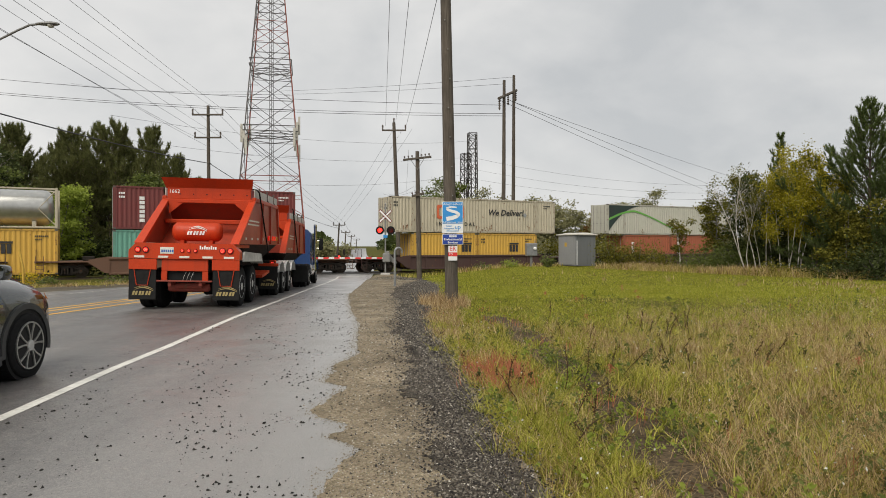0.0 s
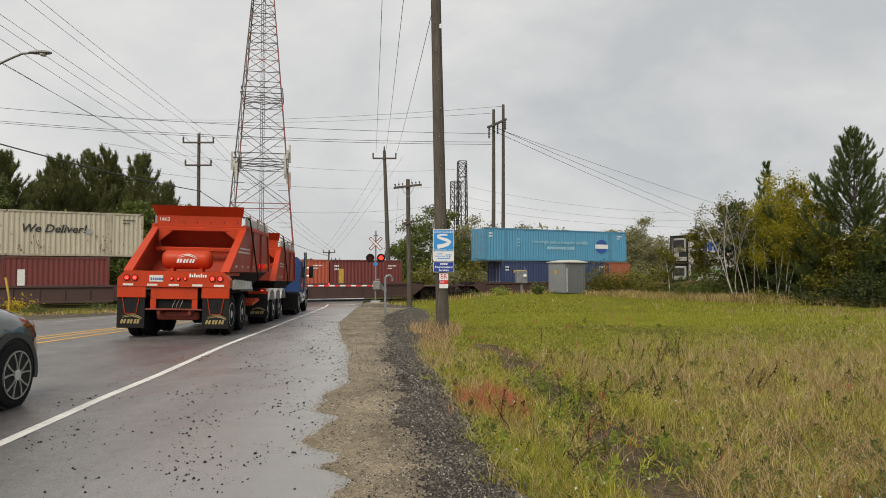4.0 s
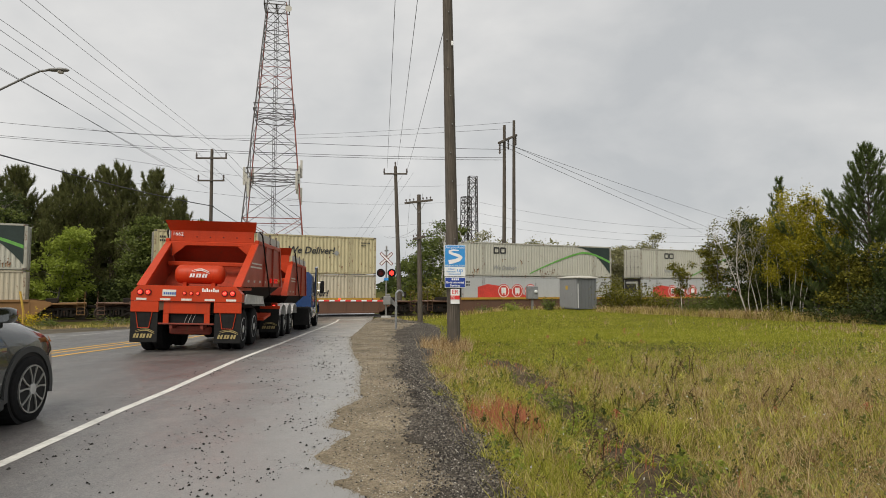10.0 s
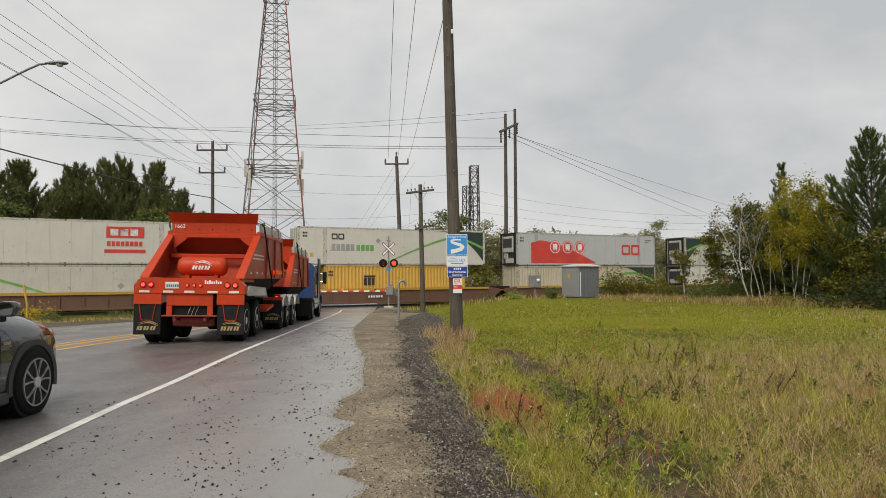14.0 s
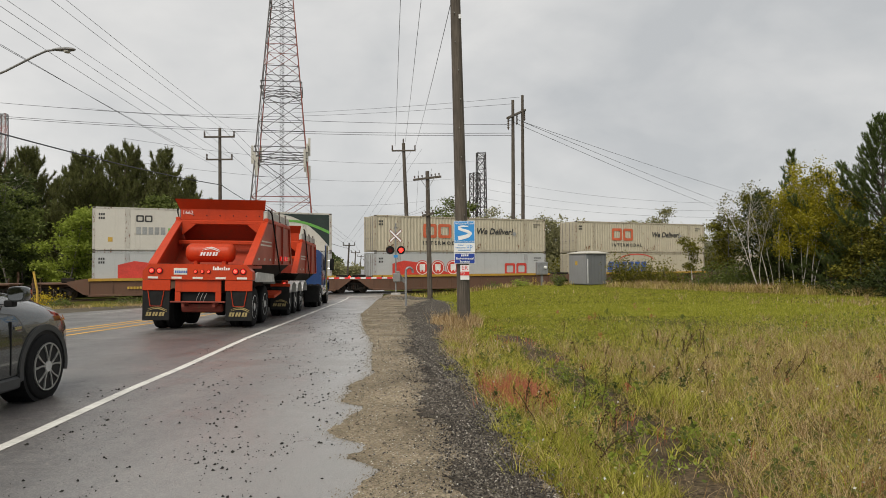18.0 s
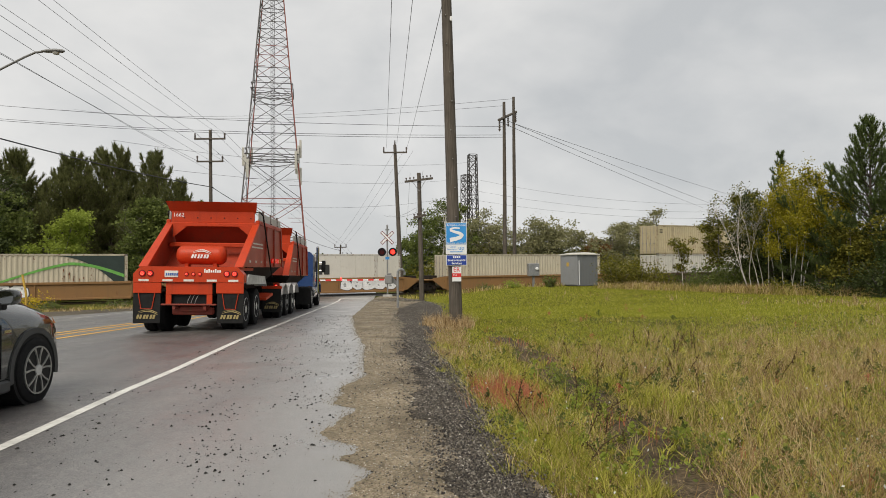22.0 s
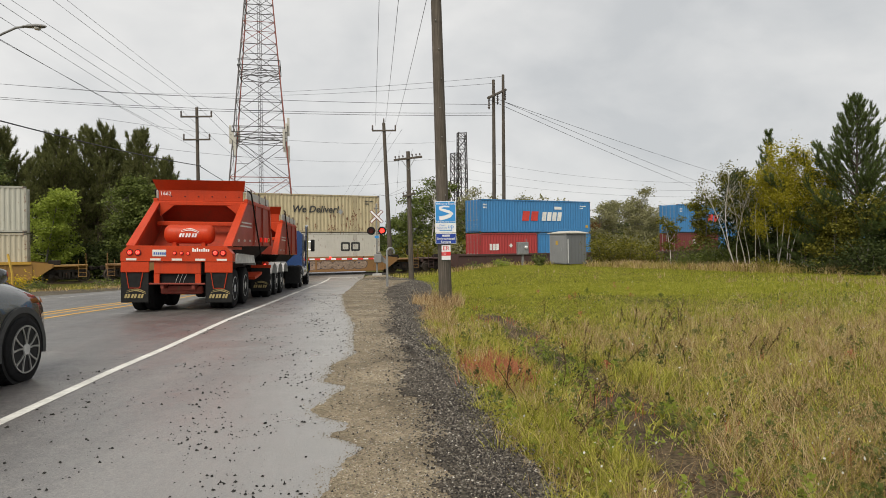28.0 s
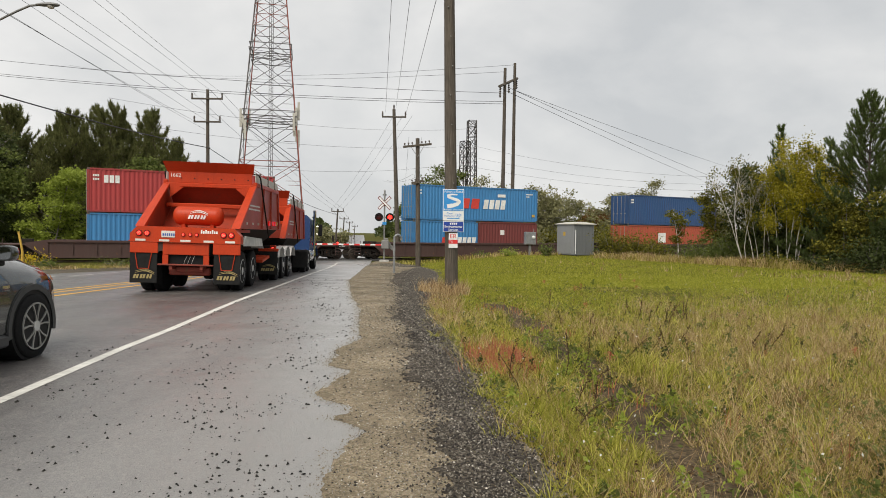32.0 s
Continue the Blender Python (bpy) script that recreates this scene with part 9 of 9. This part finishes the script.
def blades(n, y0, y1, reach, hmin, hmax, width, material, name, label, seed, keep, bend=0.35, lo=0.0, clump=0, radius=0.06, place=None, short=False):
    rng = np.random.RandomState(seed)
    y = y0 + (y1 - y0) * rng.uniform(0, 1, n) ** 1.15
    x = edge_x(y) + lo + rng.uniform(0, 1, n) ** 1.1 * (reach(y))
    x += rng.normal(size=n) * 0.08
    if place:
        x, y = place(rng, n)
    if clump:
        c = rng.randint(0, max(1, n // clump), n)
        ang_ = rng.uniform(0, 2 * math.pi, n)
        rad_ = radius * rng.uniform(0, 1, n)
        x, y = x[c] + np.cos(ang_) * rad_, y[c] + np.sin(ang_) * rad_
    k = keep(x, y, rng)
    x, y = x[k], y[k]
    n = len(x)
    z = height(x, y) - 0.06
    h = rng.uniform(hmin, hmax, n) * rng.uniform(0.7, 1.15, n)
    a = rng.uniform(0, 2 * math.pi, n)
    dx, dy = np.cos(a), np.sin(a)
    w = width * rng.uniform(0.7, 1.3, n) * (1 + y / 16)
    ln = h * bend * rng.uniform(0.2, 1.4, n)
    q = rng.uniform(0, 2 * math.pi, n)
    lx, ly = np.cos(q) * ln, np.sin(q) * ln
    def row(t, ww):
        cx, cy, cz = x + lx * t * t, y + ly * t * t, z + h * t
        return [np.stack([cx - dx * ww, cy - dy * ww, cz], 1), np.stack([cx + dx * ww, cy + dy * ww, cz], 1)]
    tip = [np.stack([x + lx, y + ly, z + h], 1)]
    if short:
        v = np.stack(row(0, w) + tip, 1).reshape(-1, 3)
        f = np.arange(3 * n).reshape(-1, 3)
    else:
        v = np.stack(row(0, w) + row(0.55, w * 0.8) + tip, 1).reshape(-1, 3)
        b = (np.arange(n) * 5)[:, None]
        f = np.stack([b + np.array([0, 1, 3]), b + np.array([0, 3, 2]), b + np.array([2, 3, 4])], 1).reshape(-1, 3)
    ob = new(name, grid_mesh(name, v, f, material))
    tagged(ob, label, "grass", kind="stuff")
    return x, y, z + h


def field_noise(x, y, s, o):
    return np.sin(x * s + o) * np.sin(y * s * 1.1 + o * 2) + 0.6 * np.sin(x * s * 2.3 + y * s * 1.7 + o) + 0.4 * np.sin(x * s * 4.1 - y * s * 3.7)


def rut(x, y):
    c, half = np.interp(y, RUT_Y, RUT_X), np.interp(y, RUT_Y, RUT_W)
    edge = half + 0.1 * np.sin(y * 2.3 + 1) + 0.1 * np.sin(x * 23 + y * 9) + 0.08 * np.sin(y * 17 - x * 11)
    return (np.abs(x - c) < edge) & (y < 14.5)


def wide(y):
    return 2.5 + y * 0.78


def in_field(x, y):
    p = -math.sin(TH) * x + math.cos(TH) * y
    return p < 44.5


def dry_side(x, y):
    """How dry the field is: more so away from the gravel and on single patches."""
    return field_noise(x, y, 0.7, 4) * 0.5 + 0.3 * (x - 1.9) - 0.1 * np.maximum(y - 8, 0)


blades(190000, 3.2, 12.5, wide, 0.02, 0.085, 0.0024, GRASS_GREEN, "grass", "short green and straw-tinted field grass", 1, lambda x, y, r: ~rut(x, y) & (field_noise(x, y, 0.9, 1) + r.normal(size=len(x)) * 0.8 > -0.9), 1.2, short=True)
blades(56000, 3.0, 11.5, lambda y: 1.1 + 0 * y, 0.03, 0.13, 0.0026, GRASS_LUSH, "grass", "fresh green grass beside the gravel", 31, lambda x, y, r: (field_noise(x, y, 1.6, 3) + r.normal(size=len(x)) * 0.5 > -0.4) & ~rut(x, y), 1.2, -0.06, short=True)
blades(42000, 3.2, 13, wide, 0.06, 0.26, 0.0014, GRASS_DRY, "dry_grass", "straw-coloured dry grass stems", 2, lambda x, y, r: (~rut(x, y) | (r.uniform(size=len(x)) < 0.1)) & (dry_side(x, y) + r.normal(size=len(x)) * 0.5 > 0.0), 1.0)
blades(210000, 10.5, 26, wide, 0.02, 0.06, 0.003, GRASS_LAWN, "lawn_grass", "short bright green turf", 3, lambda x, y, r: ~rut(x, y) & (field_noise(x, y, 0.5, 2) + r.normal(size=len(x)) * 0.9 > -1.2), 1.2, short=True)
blades(16000, 10, 26, wide, 0.05, 0.2, 0.0018, GRASS_DRY, "dry_grass", "straw-coloured dry grass stems", 4, lambda x, y, r: (field_noise(x, y, 0.6, 7) + 0.22 * (x - 7) - 0.1 * (y - 10) + r.normal(size=len(x)) * 0.6 > 0.5), 0.9)
blades(170000, 20, 52, wide, 0.03, 0.075, 0.0045, GRASS_LAWN, "lawn_grass", "short bright green turf further out in the field", 5, lambda x, y, r: in_field(x, y), short=True)
blades(9000, 22, 54, wide, 0.08, 0.22, 0.004, GRASS_DRY, "dry_grass", "straw-coloured dry grass stems", 6, lambda x, y, r: in_field(x, y) & (field_noise(x, y, 0.3, 3) + 0.09 * (x - 12) + r.normal(size=len(x)) * 0.6 > 0.9))
blades(22000, 34, 54, wide, 0.15, 0.45, 0.005, GRASS_DRY, "tall_grass", "tall pale grass along the railway", 7, lambda x, y, r: in_field(x, y) & (-math.sin(TH) * x + math.cos(TH) * y > 41.0) & (x > 1.0) & (r.uniform(size=len(x)) < 0.7))
blades(14000, 30, 54, wide, 0.12, 0.38, 0.006, GRASS_GREEN, "tall_grass", "tall green grass along the railway", 8, lambda x, y, r: in_field(x, y) & (-math.sin(TH) * x + math.cos(TH) * y > 40.5))
blades(5600, 6.3, 9.3, lambda y: 1.1 + 0 * y, 0.08, 0.3, 0.0018, WEED_RED, "red_weed", "patch of rust-red weeds near the gravel", 9, lambda x, y, r: ((x - 0.66) / 0.44) ** 2 + ((y - 7.7) / 0.85) ** 2 + 0.6 * np.sin(x * 14 + y * 3) + r.normal(size=len(x)) * 0.35 < 0.8, 0.5)
blades(2600, 4.0, 16, lambda y: 2.2 + 0 * y, 0.1, 0.26, 0.002, WEED_RED, "red_weed", "scattered rust-red weeds in the grass", 10, lambda x, y, r: field_noise(x, y, 1.7, 9) > 1.0, 0.3)
blades(9000, 3.0, 19, lambda y: 0.7 + 0 * y, 0.06, 0.28, 0.0016, GRASS_DRY, "dry_grass", "dry grass fringe beside the gravel", 11, lambda x, y, r: field_noise(x, y, 1.9, 2) + 0.1 * (y - 9) > 0.1, 0.9)
blades(3000, 16.2, 18.6, lambda y: 1.3 + 0 * y, 0.1, 0.45, 0.0024, GRASS_DRY, "dry_grass", "tall dry grass round the foot of the pole", 12, lambda x, y, r: (x - 0.3) ** 2 + (y - 17.3) ** 2 + r.normal(size=len(x)) * 0.2 < 0.8, 0.5, -0.4)
blades(6000, 3.2, 17, wide, 0.15, 0.4, 0.0010, GRASS_DRY, "seed_stems", "thin tall seed stems above the grass", 13, lambda x, y, r: ~rut(x, y) & (dry_side(x, y) > 0.0), 0.5)
blades(16000, 3.2, 13, wide, 0.08, 0.26, 0.0026, GRASS_LUSH, "grass_tufts", "lush green grass tufts", 14, lambda x, y, r: ~rut(x, y), 0.9, 0.0, 40, 0.1)
blades(5000, 9, 20, wide, 0.06, 0.16, 0.003, GRASS_GREEN, "grass_tufts", "lush green grass tufts", 15, lambda x, y, r: field_noise(x, y, 0.35, 5) > -0.2, 0.8, 0.0, 30, 0.14)
blades(15000, 3.2, 14, wide, 0.15, 0.42, 0.0012, GRASS_DRY, "dry_tufts", "arching tufts of dry grass", 16, lambda x, y, r: ~rut(x, y) & (dry_side(x, y) > 0.1), 1.3, 0.0, 30, 0.08)
blades(3500, 12, 30, wide, 0.12, 0.34, 0.002, GRASS_DRY, "dry_tufts", "arching tufts of dry grass", 17, lambda x, y, r: field_noise(x, y, 0.35, 15) + 0.09 * (x - 10) > 0.6, 1.1, 0.0, 22, 0.12)
blades(9000, 3.2, 14, wide, 0.05, 0.14, 0.005, GRASS_LUSH, "broad_leaf_weeds", "broad-leaved green weeds low in the grass", 18, lambda x, y, r: field_noise(x, y, 0.9, 21) > 0.3, 1.6, 0.0, 14, 0.05)


def by_the_line(rng, n):
    """Along the near foot of the ballast, west of the crossing."""
    u, p = rng.uniform(-14, 12, n), 37.5 + 7.5 * rng.uniform(size=n) ** 0.8
    return u * math.cos(TH) - p * math.sin(TH), u * math.sin(TH) + p * math.cos(TH)


def by_the_copse(rng, n):
    """A rough strip along the field side of the copse, from the cabinet to the pines."""
    q = rng.uniform(size=n)
    x, y = np.interp(q, [0, 0.4, 0.75, 1], [10.8, 14.6, 17.6, 25.0]), np.interp(q, [0, 0.4, 0.75, 1], [46.5, 40.6, 33.6, 25.6])
    d = rng.uniform(-1.4, 1.2, n) + rng.normal(size=n) * 0.3
    return x - 0.6 * d, y - 0.75 * d


def off_road(x, y, r):
    return x < np.interp(y, [19, 26, 34, 46], [-16.8, -16.2, -14.7, -13.6])


blades(9000, 0, 1, wide, 0.06, 0.3, 0.003, GRASS_DRY, "dry_grass", "dry weeds along the railway verge", 51, lambda x, y, r: off_road(x, y, r) & (field_noise(x, y, 0.8, 3) > 0.1), 0.6, place=by_the_line)
blades(12000, 0, 1, wide, 0.05, 0.24, 0.004, GRASS_GREEN, "grass", "green weeds along the railway verge", 52, lambda x, y, r: off_road(x, y, r) & (field_noise(x, y, 0.7, 8) > 0.0), 0.8, place=by_the_line)


blades(15000, 0, 1, wide, 0.15, 0.6, 0.0026, GRASS_DRY, "tall_grass", "rough dry grass at the edge of the copse", 53, lambda x, y, r: field_noise(x, y, 0.6, 5) + r.normal(size=len(x)) * 0.5 > -0.2, 0.6, place=by_the_copse)
blades(16000, 0, 1, wide, 0.12, 0.5, 0.003, GRASS_GREEN, "tall_grass", "rough green grass at the edge of the copse", 54, lambda x, y, r: field_noise(x, y, 0.5, 9) + r.normal(size=len(x)) * 0.5 > -0.5, 0.7, place=by_the_copse)


def speckle(n, seed, material, size, name, label, hmin, hmax, keep, y0=3.5, y1=26):
    rng = np.random.RandomState(seed)
    y = y0 + (y1 - y0) * rng.uniform(size=n) ** 1.2
    x = edge_x(y) + rng.uniform(size=n) * wide(y)
    k = keep(x, y, rng)
    x, y = x[k], y[k]
    pts = np.stack([x, y, height(x, y) - 0.06 + rng.uniform(hmin, hmax, len(x))], 1)
    v, f = leaf_quads(pts, size, rng)
    tagged(new(name, grid_mesh(name, v, f, material)), label, "flowers", kind="stuff")


speckle(2200, 20, FLOWER_W, 0.014, "white_flowers", "tiny white flower heads in the grass", 0.15, 0.4, lambda x, y, r: field_noise(x, y, 1.1, 5) > 0.2)
speckle(250, 21, FLOWER_Y, 0.016, "yellow_flowers", "tiny yellow flowers in the grass", 0.12, 0.3, lambda x, y, r: field_noise(x, y, 0.9, 8) > 0.3)
speckle(9000, 22, LEAF_GREEN, 0.035, "clover", "low broad-leaved weeds in the grass", 0.01, 0.14, lambda x, y, r: field_noise(x, y, 0.8, 11) + r.normal(size=len(x)) * 0.4 > 0.5, 3.2, 20)
speckle(26000, 24, GRASS_DRY, 0.0065, "seed_heads", "haze of tiny tan seed heads over the grass", 0.12, 0.42, lambda x, y, r: ~rut(x, y) & (dry_side(x, y) + r.normal(size=len(x)) * 0.4 > 0.2), 3.2, 14)
speckle(6000, 23, LEAF_LIME, 0.03, "clover", "low bright green weeds in the grass", 0.01, 0.12, lambda x, y, r: ~rut(x, y) & (field_noise(x, y, 1.3, 14) + r.normal(size=len(x)) * 0.4 > 0.6), 3.2, 16)



def weed_clumps(n, seed, material, name, label, y0, y1, leaves, size, hmax, keep):
    """Leafy weeds: each a loose spindle of small leaves, standing here and there in the grass."""
    rng = np.random.RandomState(seed)
    y = y0 + (y1 - y0) * rng.uniform(size=n) ** 1.4
    x = edge_x(y) + 0.1 + rng.uniform(size=n) ** 1.2 * wide(y)
    k = keep(x, y, rng)
    x, y = x[k], y[k]
    h = rng.uniform(0.4, 1.0, len(x)) * hmax
    c = np.repeat(np.arange(len(x)), leaves)
    q = rng.uniform(size=len(c))
    r = 0.10 * (1.1 - q) * np.abs(rng.normal(size=len(c)))
    a = rng.uniform(0, 6.28, len(c))
    pts = np.stack([x[c] + np.cos(a) * r, y[c] + np.sin(a) * r, height(x[c], y[c]) - 0.06 + q * h[c]], 1)
    v, f = leaf_quads(pts, size, rng, 0.6, 2.2)
    tagged(new(name, grid_mesh(name, v, f, material)), label, "weeds", kind="stuff")


weed_clumps(260, 41, LEAF_GREEN, "leafy_weeds", "dark green leafy weeds standing in the grass", 3.6, 12, 46, 0.02, 0.24, lambda x, y, r: field_noise(x, y, 1.2, 17) > 0.0)
weed_clumps(120, 42, LEAF_DARK, "leafy_weeds", "dark green leafy weeds standing in the grass", 3.6, 11, 40, 0.02, 0.2, lambda x, y, r: field_noise(x, y, 1.0, 25) > 0.1)
weed_clumps(110, 43, DOCK, "brown_weeds", "dry brown weeds standing in the grass", 3.6, 12, 22, 0.011, 0.34, lambda x, y, r: np.abs(x - 1.3) < 1.2)
weed_clumps(150, 44, LEAF_LIME, "leafy_weeds", "bright green leafy weeds near the gravel", 3.6, 10, 50, 0.02, 0.24, lambda x, y, r: x < 2.2)

weed_clumps(34, 45, LEAF_GREEN, "leafy_weeds", "leafy weed clumps in the short turf", 9, 22, 110, 0.02, 0.2, lambda x, y, r: x > 2.5)
weed_clumps(18, 46, WEED_RED, "brown_weeds", "reddish-brown weed clumps in the short turf", 8, 24, 60, 0.016, 0.26, lambda x, y, r: x > 2.0)

# dock stalks: dark upright seed heads standing over the grass
for k in range(36):
    rr = random.Random(500 + k)
    y, x = (8.0 + 5 * rr.random(), 1.9 + 2.6 * rr.random()) if k < 26 else (4.7 + 2.4 * rr.random(), 0.6 + 1.0 * rr.random())
    hgt = rr.uniform(0.25, 0.52)
    ob = thing("dock_stalk", "dark brown dried dock stalk in the grass", "weed", Matrix.Translation((x, y, float(height(x, y)) - 0.06)), "dock stalks in the field")
    r2 = np.random.RandomState(900 + k)
    st = bent_line((0, 0, 0), (0.25 + r2.normal() * 0.3, r2.normal() * 0.25, 1), hgt, r2, 6, 0.14)
    part("stalk", Form().tube(st, [0.005, 0.005, 0.0045, 0.004, 0.004, 0.003, 0.002], 4), DOCK, ob)
    sp = np.array(st[3:])
    pp = sp[r2.randint(0, len(sp), 60)] + r2.normal(size=(60, 3)) * np.array([0.008, 0.008, 0.03])
    v, f = leaf_quads(pp, 0.012, r2)
    sh = new("seed_head", grid_mesh("seed_head", v, f, DOCK))
    sh.parent = ob
    sh["kind"] = "stuff"


# ---- loose stones on asphalt and shoulder ----
def stones(n, seed, xy, smin, smax, lift, material, name, label, far=1.3):
    """Small angular stones, six-cornered, joined as one scatter."""
    rng = np.random.RandomState(seed)
    x, y = xy(rng, n)
    n = len(x)
    s = smin + (smax - smin) * rng.uniform(size=n) ** 3
    s = s * np.clip(0.6 + y / 16, 0.7, far)
    z = height(x, y) + lift
    base = np.array([(1, 0, -0.2), (0, 1, -0.2), (-1, 0, -0.2), (0, -1, -0.2), (0.3, 0, 0.7), (-0.3, 0.1, 0.6)], float)
    v = np.zeros((n, 6, 3))
    for k in range(6):
        j = base[k] + rng.normal(size=(n, 3)) * 0.22
        v[:, k] = j * s[:, None]
    a = rng.uniform(0, 6.28, n)
    c, sn = np.cos(a)[:, None], np.sin(a)[:, None]
    vx = v[:, :, 0] * c - v[:, :, 1] * sn
    vy = v[:, :, 0] * sn + v[:, :, 1] * c
    v = np.stack([vx + x[:, None], vy + y[:, None], v[:, :, 2] + z[:, None] + s[:, None] * 0.2], 2).reshape(-1, 3)
    tri = np.array([(0, 1, 4), (1, 5, 4), (1, 2, 5), (2, 3, 5), (3, 4, 5), (3, 0, 4)])
    f = ((np.arange(n) * 6)[:, None, None] + tri[None]).reshape(-1, 3)
    tagged(new(name, grid_mesh(name, v, f, material)), label, "stones", kind="stuff")


STONE_DARK = mat_leaf("stone_dark", (0.009, 0.008, 0.008), (0.2, 0.18, 0.15), 0.0, 0.55, mid=(0.034, 0.030, 0.027), spread=0.95)
STONE_BLACK = mat_leaf("stone_black", (0.008, 0.008, 0.008), (0.035, 0.033, 0.03), 0.0, 0.6)
STONE_PALE = mat_leaf("stone_pale", (0.10, 0.09, 0.075), (0.55, 0.52, 0.46), 0.0, 0.8, spread=0.9)
EX, EY = [p[0] for p in RIGHT_EDGE], [p[1] for p in RIGHT_EDGE]


def on_asphalt(rng, n):
    y = 3.5 + 20 * rng.uniform(size=n) ** 1.4
    x = np.interp(y, EY, EX) - 0.1 - np.abs(rng.normal(size=n)) * 1.5
    k = (x > -4.6) & (np.sin(x * 5.1 + y * 2.0) + np.sin(y * 3.1 - x * 2.2) + rng.normal(size=n) > 0.2)
    return x[k], y[k]


def on_gravel(rng, n):
    y = 2.8 + 44 * rng.uniform(size=n) ** 2.3
    gl = np.interp(y, [p[1] for p in GR_L], [p[0] for p in GR_L])
    gr = np.interp(y, [p[1] for p in GR_R], [p[0] for p in GR_R])
    x = gl + (gr - gl) * (0.6 + rng.normal(size=n) * 0.32)
    return x, y


def on_shoulder(rng, n):
    y = 2.8 + 40 * rng.uniform(size=n) ** 1.9
    a = np.interp(y, EY, EX)
    b = np.interp(y, [p[1] for p in GR_L], [p[0] for p in GR_L])
    return a + (b - a + 0.3) * rng.uniform(size=n), y


def on_sand_edge(rng, n):
    y = 2.8 + 20 * rng.uniform(size=n) ** 1.5
    return np.interp(y, EY, EX) + 0.03 + rng.normal(size=n) * 0.07, y


STONE_SAND = mat_leaf("stone_sand", (0.10, 0.085, 0.06), (0.30, 0.26, 0.19), 0.0, 0.85)
stones(7600, 1, on_asphalt, 0.003, 0.0175, 0.008, STONE_BLACK, "grit", "scattered dark stones on the wet asphalt", 1.0)
stones(88000, 2, on_gravel, 0.002, 0.0155, 0.016, STONE_DARK, "gravel", "loose dark gravel stones beside the grass")
stones(8000, 5, on_gravel, 0.002, 0.0115, 0.018, STONE_PALE, "gravel", "pale gravel stones among the dark ones")
stones(16000, 3, on_shoulder, 0.0015, 0.009, 0.012, STONE_PALE, "gravel", "fine pale grit on the sandy shoulder")
stones(15000, 4, on_shoulder, 0.002, 0.0115, 0.012, STONE_DARK, "gravel", "dark stones on the sandy shoulder")
stones(9000, 6, on_sand_edge, 0.002, 0.009, 0.009, STONE_SAND, "sand_grains", "coarse sand spilled over the asphalt edge", 1.2)


# ---- motion ----
# times at which the crossing lamps change over
SWITCHES = [0.0, 0.3, 1.0, 1.3, 2.0, 2.35] + [k + d for k in range(3, 33) for d in (-0.3, 0.2)][:-1]


# how far the train runs ahead of or behind its mean speed, in metres
SURGE = [(0.0, 0.0), (1.0, 0.2), (2.0, 0.45), (3.0, -0.2), (6.0, -0.1), (8.0, 0.1), (9.0, 0.35), (10.0, 0.55), (11.0, 0.35), (12.0, 0.1), (13.0, 0.1), (14.0, 0.2), (17.0, -0.35), (18.0, -0.1), (19.0, 0.05), (20.0, 0.7), (21.0, 0.8), (22.0, 0.85), (23.0, 0.5), (24.0, 0.25), (25.0, 0.05), (28.0, 0.3), (29.0, 0.2), (30.0, 0.15), (32.0, -0.1)]


def motions():
    """The train rolls by, car by car, with its load."""
    for ob, c, z in MOVERS:
        walk(ob, [(t, on_track(c - SPEED * t + d, z)) for t, d in SURGE])
    # the two signal lamps light by turns, about once a second: each lamp body turns its lit or its dark face forward
    for lb, sx in SIGNAL_LAMPS:
        here = lb.matrix_basis.translation.copy()
        turn, rows = (180 if sx > 0 else 0), []
        rows.append((0.0, turn))
        for t in SWITCHES:
            f0 = round(t * FPS)
            for j in range(4):
                rows.append(((f0 + j) / FPS, turn + 60 * j))
            turn += 180
        rows.append((32.0, turn))
        seen, clean = set(), []
        for t, a in rows:
            if frame(t) not in seen:
                seen.add(frame(t))
                clean.append((t, Matrix.Translation(here) @ pose(0, 0, 0, 0, 0, a)))
        walk(lb, clean)


motions()
